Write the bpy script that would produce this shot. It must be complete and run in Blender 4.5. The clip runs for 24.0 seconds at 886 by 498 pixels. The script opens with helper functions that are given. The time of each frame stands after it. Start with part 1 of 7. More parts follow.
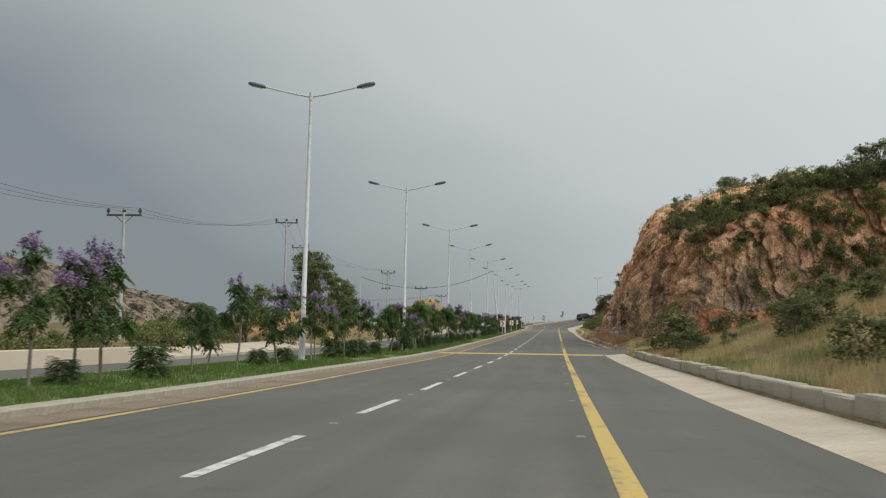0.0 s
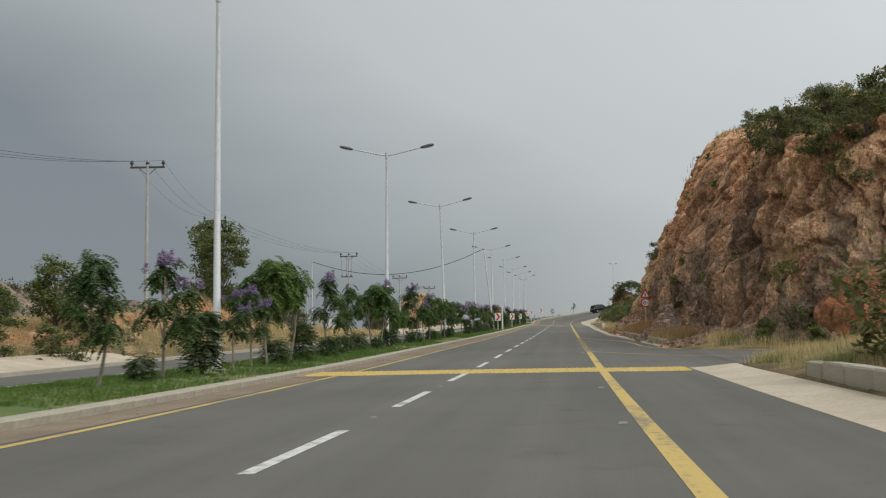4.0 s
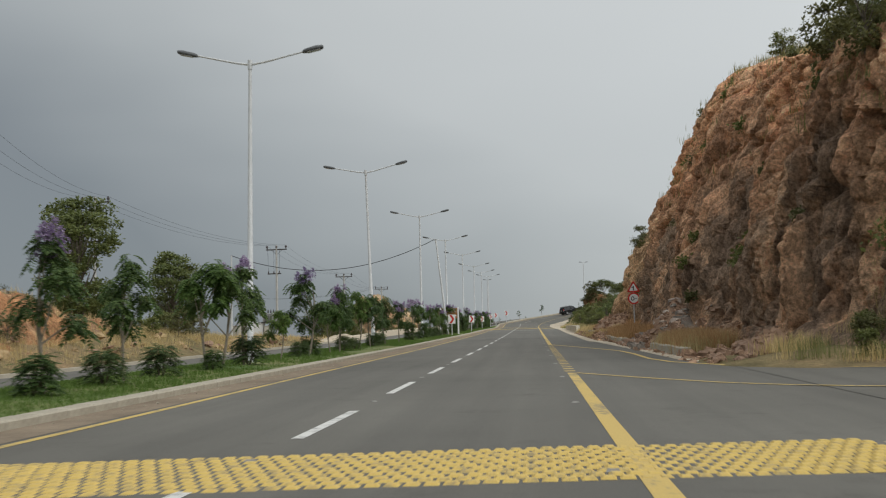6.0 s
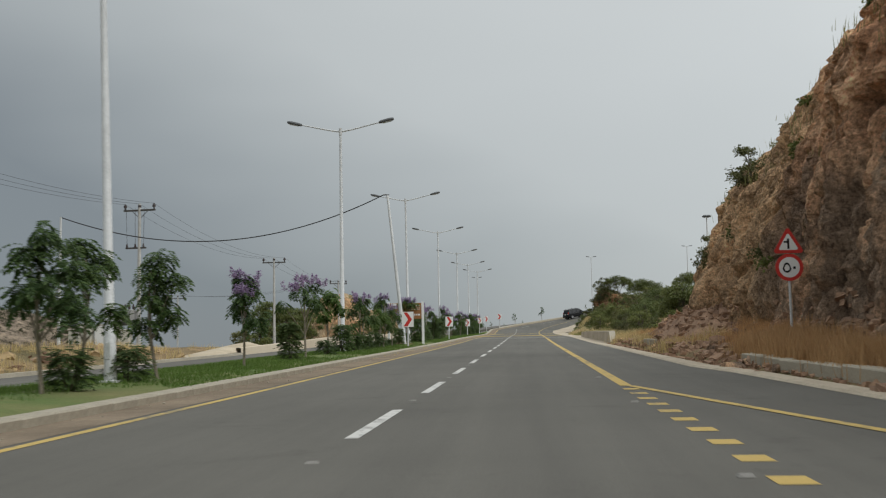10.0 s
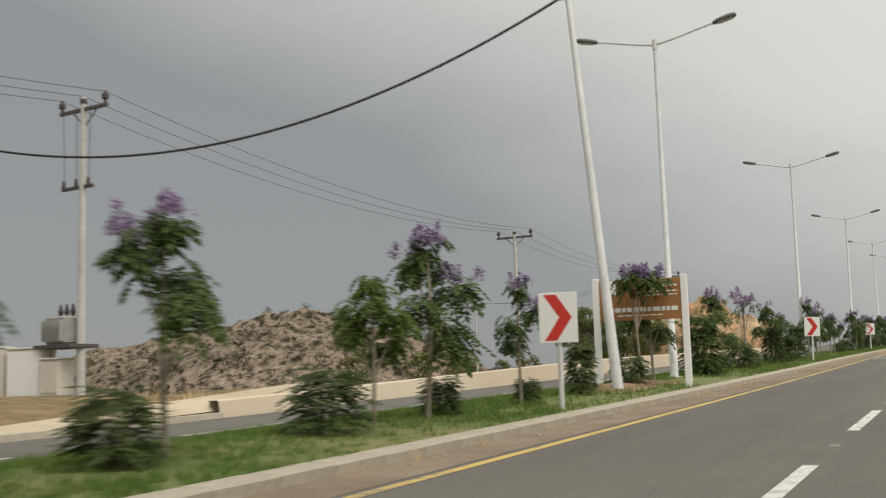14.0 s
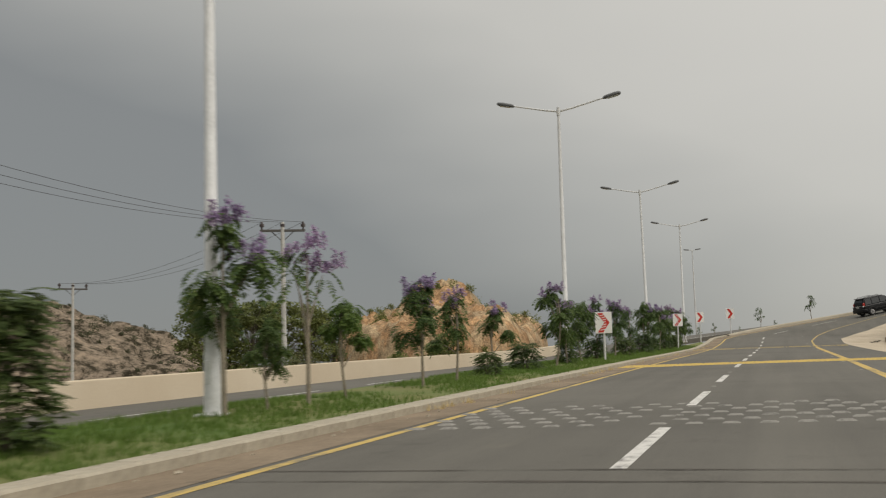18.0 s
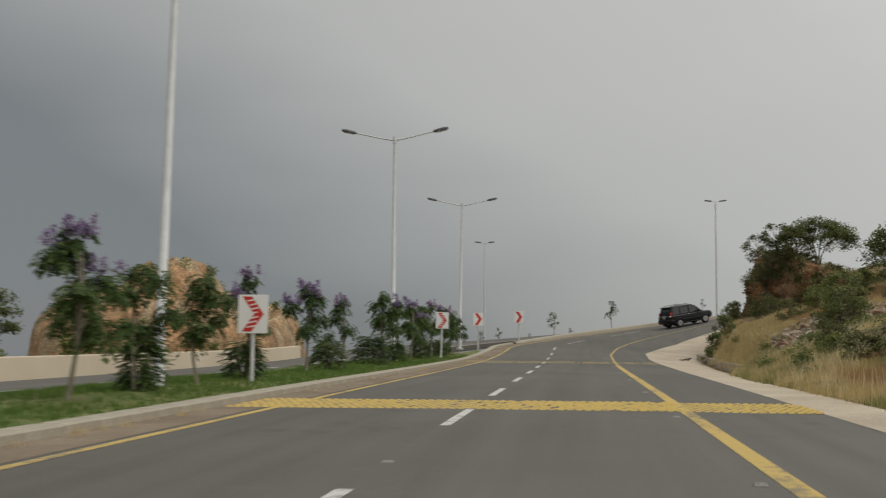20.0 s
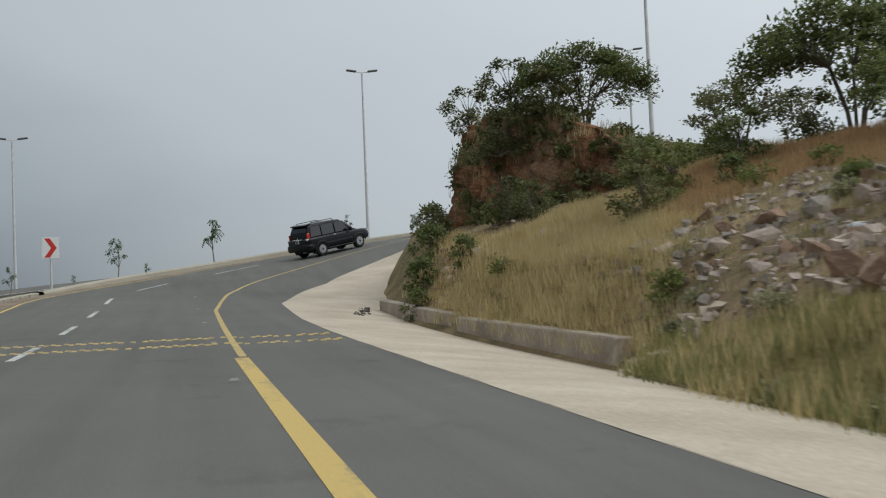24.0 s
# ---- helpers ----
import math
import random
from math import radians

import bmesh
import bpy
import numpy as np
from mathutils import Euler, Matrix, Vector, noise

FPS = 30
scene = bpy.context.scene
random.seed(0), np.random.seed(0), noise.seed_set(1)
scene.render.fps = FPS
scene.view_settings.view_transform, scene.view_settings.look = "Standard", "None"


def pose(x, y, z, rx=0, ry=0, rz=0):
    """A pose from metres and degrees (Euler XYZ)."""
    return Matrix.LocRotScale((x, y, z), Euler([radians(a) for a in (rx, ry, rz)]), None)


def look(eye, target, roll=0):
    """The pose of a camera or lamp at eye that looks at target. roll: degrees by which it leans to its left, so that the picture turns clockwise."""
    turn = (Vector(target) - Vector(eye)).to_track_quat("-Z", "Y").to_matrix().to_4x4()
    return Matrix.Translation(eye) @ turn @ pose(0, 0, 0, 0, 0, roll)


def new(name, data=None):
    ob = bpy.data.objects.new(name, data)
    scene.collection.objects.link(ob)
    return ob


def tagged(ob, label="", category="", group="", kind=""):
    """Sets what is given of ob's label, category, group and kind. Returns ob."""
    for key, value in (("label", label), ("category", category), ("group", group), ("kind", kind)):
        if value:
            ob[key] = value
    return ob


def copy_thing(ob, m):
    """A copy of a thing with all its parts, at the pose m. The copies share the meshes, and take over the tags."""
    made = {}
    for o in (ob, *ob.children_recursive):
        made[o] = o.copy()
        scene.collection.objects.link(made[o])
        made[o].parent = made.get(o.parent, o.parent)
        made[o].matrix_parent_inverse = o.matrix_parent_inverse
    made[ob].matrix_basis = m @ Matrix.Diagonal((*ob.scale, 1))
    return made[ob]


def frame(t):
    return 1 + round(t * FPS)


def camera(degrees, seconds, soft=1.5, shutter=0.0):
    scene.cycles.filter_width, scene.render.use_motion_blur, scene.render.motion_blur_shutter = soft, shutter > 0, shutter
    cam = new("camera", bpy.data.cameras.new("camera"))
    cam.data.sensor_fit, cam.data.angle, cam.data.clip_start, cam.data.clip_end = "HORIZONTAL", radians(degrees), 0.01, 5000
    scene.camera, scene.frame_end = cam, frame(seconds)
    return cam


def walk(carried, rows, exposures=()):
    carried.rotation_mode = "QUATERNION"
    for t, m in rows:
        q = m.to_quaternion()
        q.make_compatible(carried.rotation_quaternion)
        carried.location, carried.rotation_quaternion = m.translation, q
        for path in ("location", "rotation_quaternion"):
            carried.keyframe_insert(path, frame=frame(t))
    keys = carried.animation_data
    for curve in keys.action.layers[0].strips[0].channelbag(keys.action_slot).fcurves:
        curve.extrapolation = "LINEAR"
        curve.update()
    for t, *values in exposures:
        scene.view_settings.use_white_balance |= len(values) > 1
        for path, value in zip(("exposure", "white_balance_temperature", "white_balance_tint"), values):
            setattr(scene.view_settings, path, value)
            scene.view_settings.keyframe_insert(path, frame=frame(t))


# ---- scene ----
LENS = 43.62
PATH = [
    (0, pose(3.040, -26.591, 0.988, 95.16, -1.03, 5.80)),
    (0.5, pose(3.005, -21.155, 1.011, 95.12, -0.10, 6.74)),
    (1, pose(2.934, -15.810, 1.092, 95.13, -0.21, 6.84)),
    (1.5, pose(2.844, -10.842, 1.101, 95.03, 0.12, 6.87)),
    (2, pose(2.840, -5.816, 1.205, 94.90, -0.19, 6.66)),
    (2.5, pose(2.832, -0.753, 1.203, 95.14, -0.17, 6.65)),
    (4.5, pose(2.642, 19.588, 1.482, 95.14, 1.80, 6.07)),
    (5, pose(2.637, 24.891, 1.545, 95.05, 2.99, 6.06)),
    (5.5, pose(2.697, 30.245, 1.634, 95.28, 2.15, 5.59)),
    (6, pose(2.736, 35.470, 1.761, 95.36, 1.38, 4.69)),
    (6.5, pose(2.703, 40.612, 1.827, 95.31, 0.88, 4.89)),
    (7, pose(2.660, 45.834, 1.961, 95.08, 0.84, 4.76)),
    (7.5, pose(2.586, 51.031, 2.047, 95.32, 0.82, 4.75)),
    (8, pose(2.505, 56.424, 2.193, 95.43, 0.40, 4.80)),
    (8.5, pose(2.404, 61.783, 2.319, 95.33, 0.41, 4.78)),
    (9, pose(2.277, 67.090, 2.459, 95.37, 1.85, 4.91)),
    (9.5, pose(1.997, 72.371, 2.550, 95.52, 1.55, 4.71)),
    (11.5, pose(1.680, 94.293, 3.057, 95.82, 0.01, 3.98)),
    (12, pose(1.604, 100.073, 3.281, 95.46, 0.79, 8.79)),
    (12.5, pose(1.506, 106.116, 3.433, 96.85, -0.49, 17.25)),
    (13, pose(1.440, 112.079, 3.601, 97.15, 1.15, 22.39)),
    (13.5, pose(1.461, 117.624, 3.744, 96.91, 2.17, 25.45)),
    (14, pose(1.419, 123.347, 3.894, 96.88, 1.63, 25.44)),
    (14.5, pose(1.386, 129.610, 4.068, 96.62, 0.81, 25.27)),
    (15, pose(1.315, 135.914, 4.227, 96.95, 0.69, 25.71)),
    (15.5, pose(1.276, 141.953, 4.402, 96.82, 0.19, 23.22)),
    (16, pose(1.297, 147.786, 4.549, 96.87, -0.55, 23.34)),
    (16.5, pose(1.285, 153.276, 4.715, 96.82, -0.28, 23.54)),
    (17, pose(1.319, 158.678, 4.888, 96.25, 0.51, 23.35)),
    (17.5, pose(1.371, 164.244, 5.031, 96.24, 1.52, 18.82)),
    (18, pose(1.381, 169.737, 5.175, 96.45, 1.80, 16.91)),
    (18.5, pose(1.419, 174.966, 5.402, 96.30, 2.42, 15.08)),
    (20.5, pose(2.117, 196.310, 5.961, 96.31, -0.86, 1.36)),
    (21, pose(2.412, 201.395, 6.058, 96.43, 1.14, -6.59)),
    (21.5, pose(2.607, 206.127, 6.252, 95.65, 1.07, -9.52)),
    (22, pose(2.622, 210.788, 6.378, 92.59, 2.26, -11.09)),
    (22.5, pose(2.690, 215.092, 6.499, 92.46, 1.57, -13.49)),
    (23, pose(2.733, 219.310, 6.620, 91.47, 2.80, -13.03)),
    (23.5, pose(2.716, 223.637, 6.726, 92.03, 2.42, -13.35)),
    (24, pose(2.750, 228.018, 6.881, 92.73, 2.50, -13.34)),
]
import mathutils
import mathutils.bvhtree

cam = camera(LENS, 24.0, soft=1.15, shutter=0.3)
walk(cam, PATH, ((0.0, -0.15, 6300, 7), (5.0, -0.2, 6300, 8), (9.5, -0.2, 6250, 7), (12.0, -0.25, 6300, 7), (13.0, -0.2, 6450, 8), (13.8, 0.09, 6850, 10), (16.5, 0.12, 7000, 10), (17.2, 0.06, 7000, 10), (18.0, -0.19, 6950, 10), (18.5, -0.29, 6900, 10),
                (20.5, -0.45, 6500, 9), (21.0, -0.4, 6350, 8), (22.0, -0.25, 6100, 7), (24.0, -0.28, 5950, 7)))

# ---- world, sun ----
world = bpy.data.worlds.new("sky")
scene.world = world
world.use_nodes = True
wn, wl = world.node_tree.nodes, world.node_tree.links
wn.clear()
w_out = wn.new("ShaderNodeOutputWorld")
w_bg = wn.new("ShaderNodeBackground")
w_sky = wn.new("ShaderNodeTexSky")
w_sky.sky_type, w_sky.sun_disc = "NISHITA", False
w_sky.sun_elevation, w_sky.sun_rotation = radians(52), radians(70)
w_co = wn.new("ShaderNodeTexCoord")
w_dot = wn.new("ShaderNodeVectorMath")
w_dot.operation = "DOT_PRODUCT"
w_dot.inputs[1].default_value = (0.52, 0.0, 0.855)
w_map = wn.new("ShaderNodeMapping")
w_map.inputs["Scale"].default_value = (1.6, 1.6, 4.5)
w_noise = wn.new("ShaderNodeTexNoise")
w_noise.inputs["Scale"].default_value, w_noise.inputs["Detail"].default_value = 1.5, 3.0
w_add = wn.new("ShaderNodeMath")
w_add.operation = "MULTIPLY_ADD"
w_add.inputs[1].default_value = 0.14
w_sub = wn.new("ShaderNodeMath")
w_sub.operation = "SUBTRACT"
w_sub.inputs[1].default_value = 0.07
w_ramp = wn.new("ShaderNodeValToRGB")
cr = w_ramp.color_ramp
cr.elements[0].position, cr.elements[0].color = 0.0, (0.265, 0.286, 0.302, 1)
cr.elements[1].position, cr.elements[1].color = 1.0, (1.35, 1.34, 1.30, 1)
for pos_, col_ in ((0.12, (0.464, 0.481, 0.481, 1)), (0.22, (0.62, 0.63, 0.62, 1)), (0.42, (0.74, 0.745, 0.73, 1))):
    e_ = cr.elements.new(pos_)
    e_.color = col_
w_mix = wn.new("ShaderNodeMixRGB")
w_mix.inputs[0].default_value = 0.93
w_gain = wn.new("ShaderNodeMixRGB")
w_gain.blend_type = "MULTIPLY"
w_gain.inputs[0].default_value = 1.0
w_gain.inputs[2].default_value = (0.1, 0.1, 0.1, 1)
wl.new(w_co.outputs["Generated"], w_dot.inputs[0])
wl.new(w_co.outputs["Generated"], w_map.inputs["Vector"])
wl.new(w_map.outputs["Vector"], w_noise.inputs["Vector"])
wl.new(w_noise.outputs["Fac"], w_sub.inputs[0])
wl.new(w_noise.outputs["Fac"], w_add.inputs[0])
wl.new(w_dot.outputs["Value"], w_add.inputs[2])
wl.new(w_add.outputs["Value"], w_ramp.inputs["Fac"])
wl.new(w_sky.outputs["Color"], w_gain.inputs[1])
wl.new(w_gain.outputs["Color"], w_mix.inputs[1])
wl.new(w_ramp.outputs["Color"], w_mix.inputs[2])
wl.new(w_mix.outputs["Color"], w_bg.inputs["Color"])
w_bg.inputs["Strength"].default_value = 1.0
wl.new(w_bg.outputs["Background"], w_out.inputs["Surface"])

sun = new("sun", bpy.data.lights.new("sun", "SUN"))
sun.data.energy, sun.data.angle, sun.data.color = 1.2, radians(25), (1.0, 0.97, 0.92)
sun.matrix_world = look((40, -20, 60), (0, 0, 0))

# ---- materials ----
MATS = {}


def material(name, build, rough=0.8, metal=0.0, spec=0.3):
    m = bpy.data.materials.new(name)
    m.use_nodes = True
    b = m.node_tree.nodes["Principled BSDF"]
    b.inputs["Roughness"].default_value, b.inputs["Metallic"].default_value = rough, metal
    b.inputs["Specular IOR Level"].default_value = spec
    build(m.node_tree.nodes, m.node_tree.links, b)
    MATS[name] = m
    return m


def tex(n, l, scale, detail=4.0, rough=0.6, stretch=None, kind="ShaderNodeTexNoise"):
    co = n.new("ShaderNodeTexCoord")
    t = n.new(kind)
    t.inputs["Scale"].default_value = scale
    if kind == "ShaderNodeTexNoise":
        t.inputs["Detail"].default_value, t.inputs["Roughness"].default_value = detail, rough
    if stretch:
        mp = n.new("ShaderNodeMapping")
        mp.inputs["Scale"].default_value = stretch
        l.new(co.outputs["Object"], mp.inputs["Vector"])
        l.new(mp.outputs["Vector"], t.inputs["Vector"])
    else:
        l.new(co.outputs["Object"], t.inputs["Vector"])
    return t.outputs["Fac"] if kind == "ShaderNodeTexNoise" else t.outputs["Distance"]


def ramp(n, l, fac, *stops):
    r = n.new("ShaderNodeValToRGB")
    e = r.color_ramp.elements
    e[0].position, e[0].color = stops[0][0], (*stops[0][1], 1)
    e[1].position, e[1].color = stops[-1][0], (*stops[-1][1], 1)
    for p, c in stops[1:-1]:
        x = e.new(p)
        x.color = (*c, 1)
    l.new(fac, r.inputs["Fac"])
    return r.outputs["Color"]


def mix(n, l, fac, a, b, mode="MIX"):
    m = n.new("ShaderNodeMixRGB")
    m.blend_type = mode
    for k, v in ((0, fac), (1, a), (2, b)):
        if isinstance(v, (int, float)):
            m.inputs[k].default_value = v
        elif isinstance(v, tuple):
            m.inputs[k].default_value = (*v, 1)
        else:
            l.new(v, m.inputs[k])
    return m.outputs["Color"]


def bump(n, l, b, height, strength=0.3, dist=0.05):
    k = n.new("ShaderNodeBump")
    k.inputs["Strength"].default_value, k.inputs["Distance"].default_value = strength, dist
    l.new(height, k.inputs["Height"])
    l.new(k.outputs["Normal"], b.inputs["Normal"])


def grainy(a, c, scale=3.0, fine=40.0, strength=0.25, dist=0.02, spread=0.35, stretch=None):
    """Two-scale variation between the colours a and c, with fine relief."""
    def go(n, l, b):
        big, small = tex(n, l, scale, stretch=stretch), tex(n, l, fine)
        base = ramp(n, l, big, (0.5 - spread / 2, a), (0.5 + spread / 2, c))
        col = mix(n, l, 0.22, base, ramp(n, l, small, (0.3, (0.25, 0.25, 0.25)), (0.7, (1, 1, 1))), "OVERLAY")
        l.new(col, b.inputs["Base Color"])
        bump(n, l, b, small, strength, dist)
    return go


def varied(a, c, scale=2.0, fine=25.0):
    """Leaves: hue varies by island and by tree."""
    def go(n, l, b):
        g = n.new("ShaderNodeNewGeometry")
        o = n.new("ShaderNodeObjectInfo")
        base = ramp(n, l, g.outputs["Random Per Island"], (0.0, a), (1.0, c))
        tint = ramp(n, l, o.outputs["Random"], (0.0, (0.8, 0.85, 0.8)), (1.0, (1.15, 1.1, 0.95)))
        l.new(mix(n, l, 1.0, base, tint, "MULTIPLY"), b.inputs["Base Color"])
        soft = n.new("ShaderNodeBsdfTranslucent")
        both = n.new("ShaderNodeMixShader")
        both.inputs["Fac"].default_value = 0.38
        l.new(b.inputs["Base Color"].links[0].from_socket, soft.inputs["Color"])
        l.new(b.outputs["BSDF"], both.inputs[1])
        l.new(soft.outputs["BSDF"], both.inputs[2])
        l.new(both.outputs["Shader"], n["Material Output"].inputs["Surface"])
    return go


def asphalt(n, l, b):
    big = tex(n, l, 0.12, 5, 0.6)
    streak = tex(n, l, 1.0, 4, 0.6, (1.4, 0.03, 1))
    grain = tex(n, l, 60, 3, 0.7)
    base = ramp(n, l, big, (0.3, (0.100, 0.095, 0.082)), (0.7, (0.137, 0.130, 0.113)))
    base = mix(n, l, 0.35, base, ramp(n, l, streak, (0.35, (0.35, 0.35, 0.35)), (0.65, (0.62, 0.62, 0.61))), "OVERLAY")
    blot = tex(n, l, 0.9, 6, 0.7)
    base = mix(n, l, 0.5, base, ramp(n, l, blot, (0.30, (0.30, 0.295, 0.285)), (0.42, (0.5, 0.5, 0.5)), (0.62, (0.5, 0.5, 0.5)), (0.74, (0.66, 0.65, 0.62))), "OVERLAY")
    l.new(mix(n, l, 0.3, base, ramp(n, l, grain, (0.3, (0.2, 0.2, 0.2)), (0.7, (0.85, 0.85, 0.85))), "OVERLAY"), b.inputs["Base Color"])
    bump(n, l, b, grain, 0.35, 0.01)


def worn_paint(col, under):
    def go(n, l, b):
        worn = tex(n, l, 5.0, 6, 0.75)
        fine = tex(n, l, 45, 3, 0.7)
        c = ramp(n, l, worn, (0.36, under), (0.50, col))
        l.new(mix(n, l, 0.25, c, ramp(n, l, fine, (0.3, (0.3, 0.3, 0.3)), (0.7, (0.8, 0.8, 0.8))), "OVERLAY"), b.inputs["Base Color"])
        bump(n, l, b, fine, 0.2, 0.01)
    return go


def scuffed(col, under):
    """Paint worn through in long patches."""
    def go(n, l, b):
        patch = tex(n, l, 0.9, 5, 0.65, (1.6, 0.35, 1))
        worn = tex(n, l, 7.0, 6, 0.75)
        fine = tex(n, l, 45, 3, 0.7)
        bare = mix(n, l, 0.45, patch, worn)
        c = ramp(n, l, bare, (0.40, under), (0.50, col))
        l.new(mix(n, l, 0.25, c, ramp(n, l, fine, (0.3, (0.3, 0.3, 0.3)), (0.7, (0.8, 0.8, 0.8))), "OVERLAY"), b.inputs["Base Color"])
        bump(n, l, b, fine, 0.2, 0.01)
    return go


def cliff_rock(tone):
    def go(n, l, b):
        big = tex(n, l, 0.13, 6, 0.62, (1, 1, 0.7))
        patch = tex(n, l, 0.35, 7, 0.7, (1, 1, 0.45))
        mid = tex(n, l, 1.3, 8, 0.72, (1, 1, 0.7))
        fine = tex(n, l, 7.0, 6, 0.75)
        g = n.new("ShaderNodeNewGeometry")
        base = ramp(n, l, big, (0.30, (0.19, 0.14, 0.10)), (0.42, (0.35, 0.205, 0.125)), (0.52, (0.50, 0.30, 0.185)), (0.60, (0.42, 0.265, 0.165)), (0.72, (0.29, 0.235, 0.175)))
        grey = ramp(n, l, patch, (0.40, (0.22, 0.19, 0.16)), (0.58, (0.50, 0.40, 0.30)))
        base = mix(n, l, ramp(n, l, patch, (0.47, (0, 0, 0)), (0.56, (0.65, 0.65, 0.65))), base, grey)
        base = mix(n, l, 0.75, base, ramp(n, l, mid, (0.32, (0.16, 0.15, 0.13)), (0.5, (0.5, 0.48, 0.46)), (0.66, (0.9, 0.86, 0.8))), "OVERLAY")
        base = mix(n, l, 0.6, base, ramp(n, l, fine, (0.35, (0.16, 0.15, 0.15)), (0.65, (0.84, 0.83, 0.82))), "OVERLAY")
        l.new(mix(n, l, 1.0, base, tone, "MULTIPLY"), b.inputs["Base Color"])
        bump(n, l, b, mix(n, l, 0.4, mid, fine), 1.0, 0.25)
    return go


def bedded_rock(n, l, b):
    """The cutting's rock: grey-brown beds, red-brown and pinkish ones over them, tan rock at its far end; dark joints."""
    g = n.new("ShaderNodeNewGeometry")
    xyz = n.new("ShaderNodeSeparateXYZ")
    l.new(g.outputs["Position"], xyz.inputs[0])

    def calc(op, a, c):
        m = n.new("ShaderNodeMath")
        m.operation = op
        for k, v in enumerate((a, c)):
            if isinstance(v, (int, float)):
                m.inputs[k].default_value = v
            else:
                l.new(v, m.inputs[k])
        return m.outputs[0]

    big = tex(n, l, 0.16, 5, 0.6, (1, 1, 0.8))
    patch = tex(n, l, 0.42, 6, 0.66, (1, 1, 0.5))
    mid = tex(n, l, 1.1, 7, 0.7, (1, 1, 0.5))
    fine = tex(n, l, 8.0, 7, 0.8)
    level = calc("SUBTRACT", xyz.outputs[2], calc("MULTIPLY", xyz.outputs[1], 0.026))
    bed = calc("ADD", calc("MULTIPLY", level, 0.055), calc("MULTIPLY", calc("SUBTRACT", big, 0.5), 1.5))
    base = ramp(n, l, bed, (0.0, (0.25, 0.19, 0.145)), (0.20, (0.22, 0.16, 0.12)), (0.34, (0.42, 0.26, 0.17)), (0.46, (0.35, 0.205, 0.13)), (0.60, (0.60, 0.345, 0.21)), (0.74, (0.44, 0.255, 0.155)), (0.95, (0.62, 0.37, 0.22)))
    base = mix(n, l, ramp(n, l, patch, (0.50, (0, 0, 0)), (0.60, (0.8, 0.8, 0.8))), base, (0.53, 0.355, 0.235))
    base = mix(n, l, ramp(n, l, patch, (0.33, (0.45, 0.45, 0.45)), (0.42, (0, 0, 0))), base, (0.18, 0.13, 0.10))
    tan = ramp(n, l, patch, (0.35, (0.29, 0.205, 0.13)), (0.55, (0.47, 0.335, 0.21)))
    end = calc("ADD", calc("MULTIPLY", calc("SUBTRACT", xyz.outputs[1], 117.0), 0.18), calc("SUBTRACT", big, 0.5))
    base = mix(n, l, ramp(n, l, end, (0.0, (0, 0, 0)), (0.5, (0.8, 0.8, 0.8))), base, tan)
    base = mix(n, l, 0.75, base, ramp(n, l, mid, (0.34, (0.14, 0.13, 0.12)), (0.5, (0.5, 0.49, 0.48)), (0.66, (0.82, 0.80, 0.76))), "OVERLAY")
    base = mix(n, l, 0.8, base, ramp(n, l, fine, (0.36, (0.12, 0.11, 0.11)), (0.5, (0.5, 0.5, 0.5)), (0.64, (0.88, 0.87, 0.86))), "OVERLAY")
    l.new(mix(n, l, 1.0, base, (1.46, 1.39, 1.30), "MULTIPLY"), b.inputs["Base Color"])
    bump(n, l, b, mix(n, l, 0.45, mid, fine), 1.0, 0.35)


def dry_ground(n, l, b):
    big = tex(n, l, 0.07, 6, 0.65)
    mid = tex(n, l, 0.8, 6, 0.7)
    fine = tex(n, l, 9.0, 5, 0.75)
    base = ramp(n, l, big, (0.34, (0.115, 0.105, 0.055)), (0.48, (0.20, 0.165, 0.095)), (0.6, (0.27, 0.20, 0.125)), (0.72, (0.17, 0.14, 0.085)))
    base = mix(n, l, 0.6, base, ramp(n, l, mid, (0.35, (0.22, 0.23, 0.17)), (0.65, (0.74, 0.68, 0.6))), "OVERLAY")
    base = mix(n, l, 0.4, base, ramp(n, l, fine, (0.35, (0.2, 0.2, 0.18)), (0.65, (0.8, 0.8, 0.78))), "OVERLAY")
    l.new(base, b.inputs["Base Color"])
    bump(n, l, b, mix(n, l, 0.4, mid, fine), 0.8, 0.2)


def scrub_hill(n, l, b):
    big = tex(n, l, 0.02, 6, 0.7)
    dots = tex(n, l, 0.30, 7, 0.8)
    base = ramp(n, l, big, (0.35, (0.165, 0.136, 0.105)), (0.65, (0.25, 0.20, 0.155)))
    base = mix(n, l, 0.9, base, ramp(n, l, dots, (0.42, (0.06, 0.065, 0.045)), (0.50, (0.5, 0.5, 0.49)), (0.62, (0.88, 0.86, 0.82))), "OVERLAY")
    l.new(base, b.inputs["Base Color"])
    bump(n, l, b, dots, 0.7, 1.6)


def gloss_black(n, l, b):
    b.inputs["Base Color"].default_value = (0.006, 0.007, 0.009, 1)
    b.inputs["Coat Weight"].default_value, b.inputs["Coat Roughness"].default_value = 0.12, 0.1
    dust = tex(n, l, 3.0, 5, 0.7)
    r = ramp(n, l, dust, (0.3, (0.22, 0.22, 0.22)), (0.7, (0.42, 0.42, 0.42)))
    l.new(r, b.inputs["Roughness"])


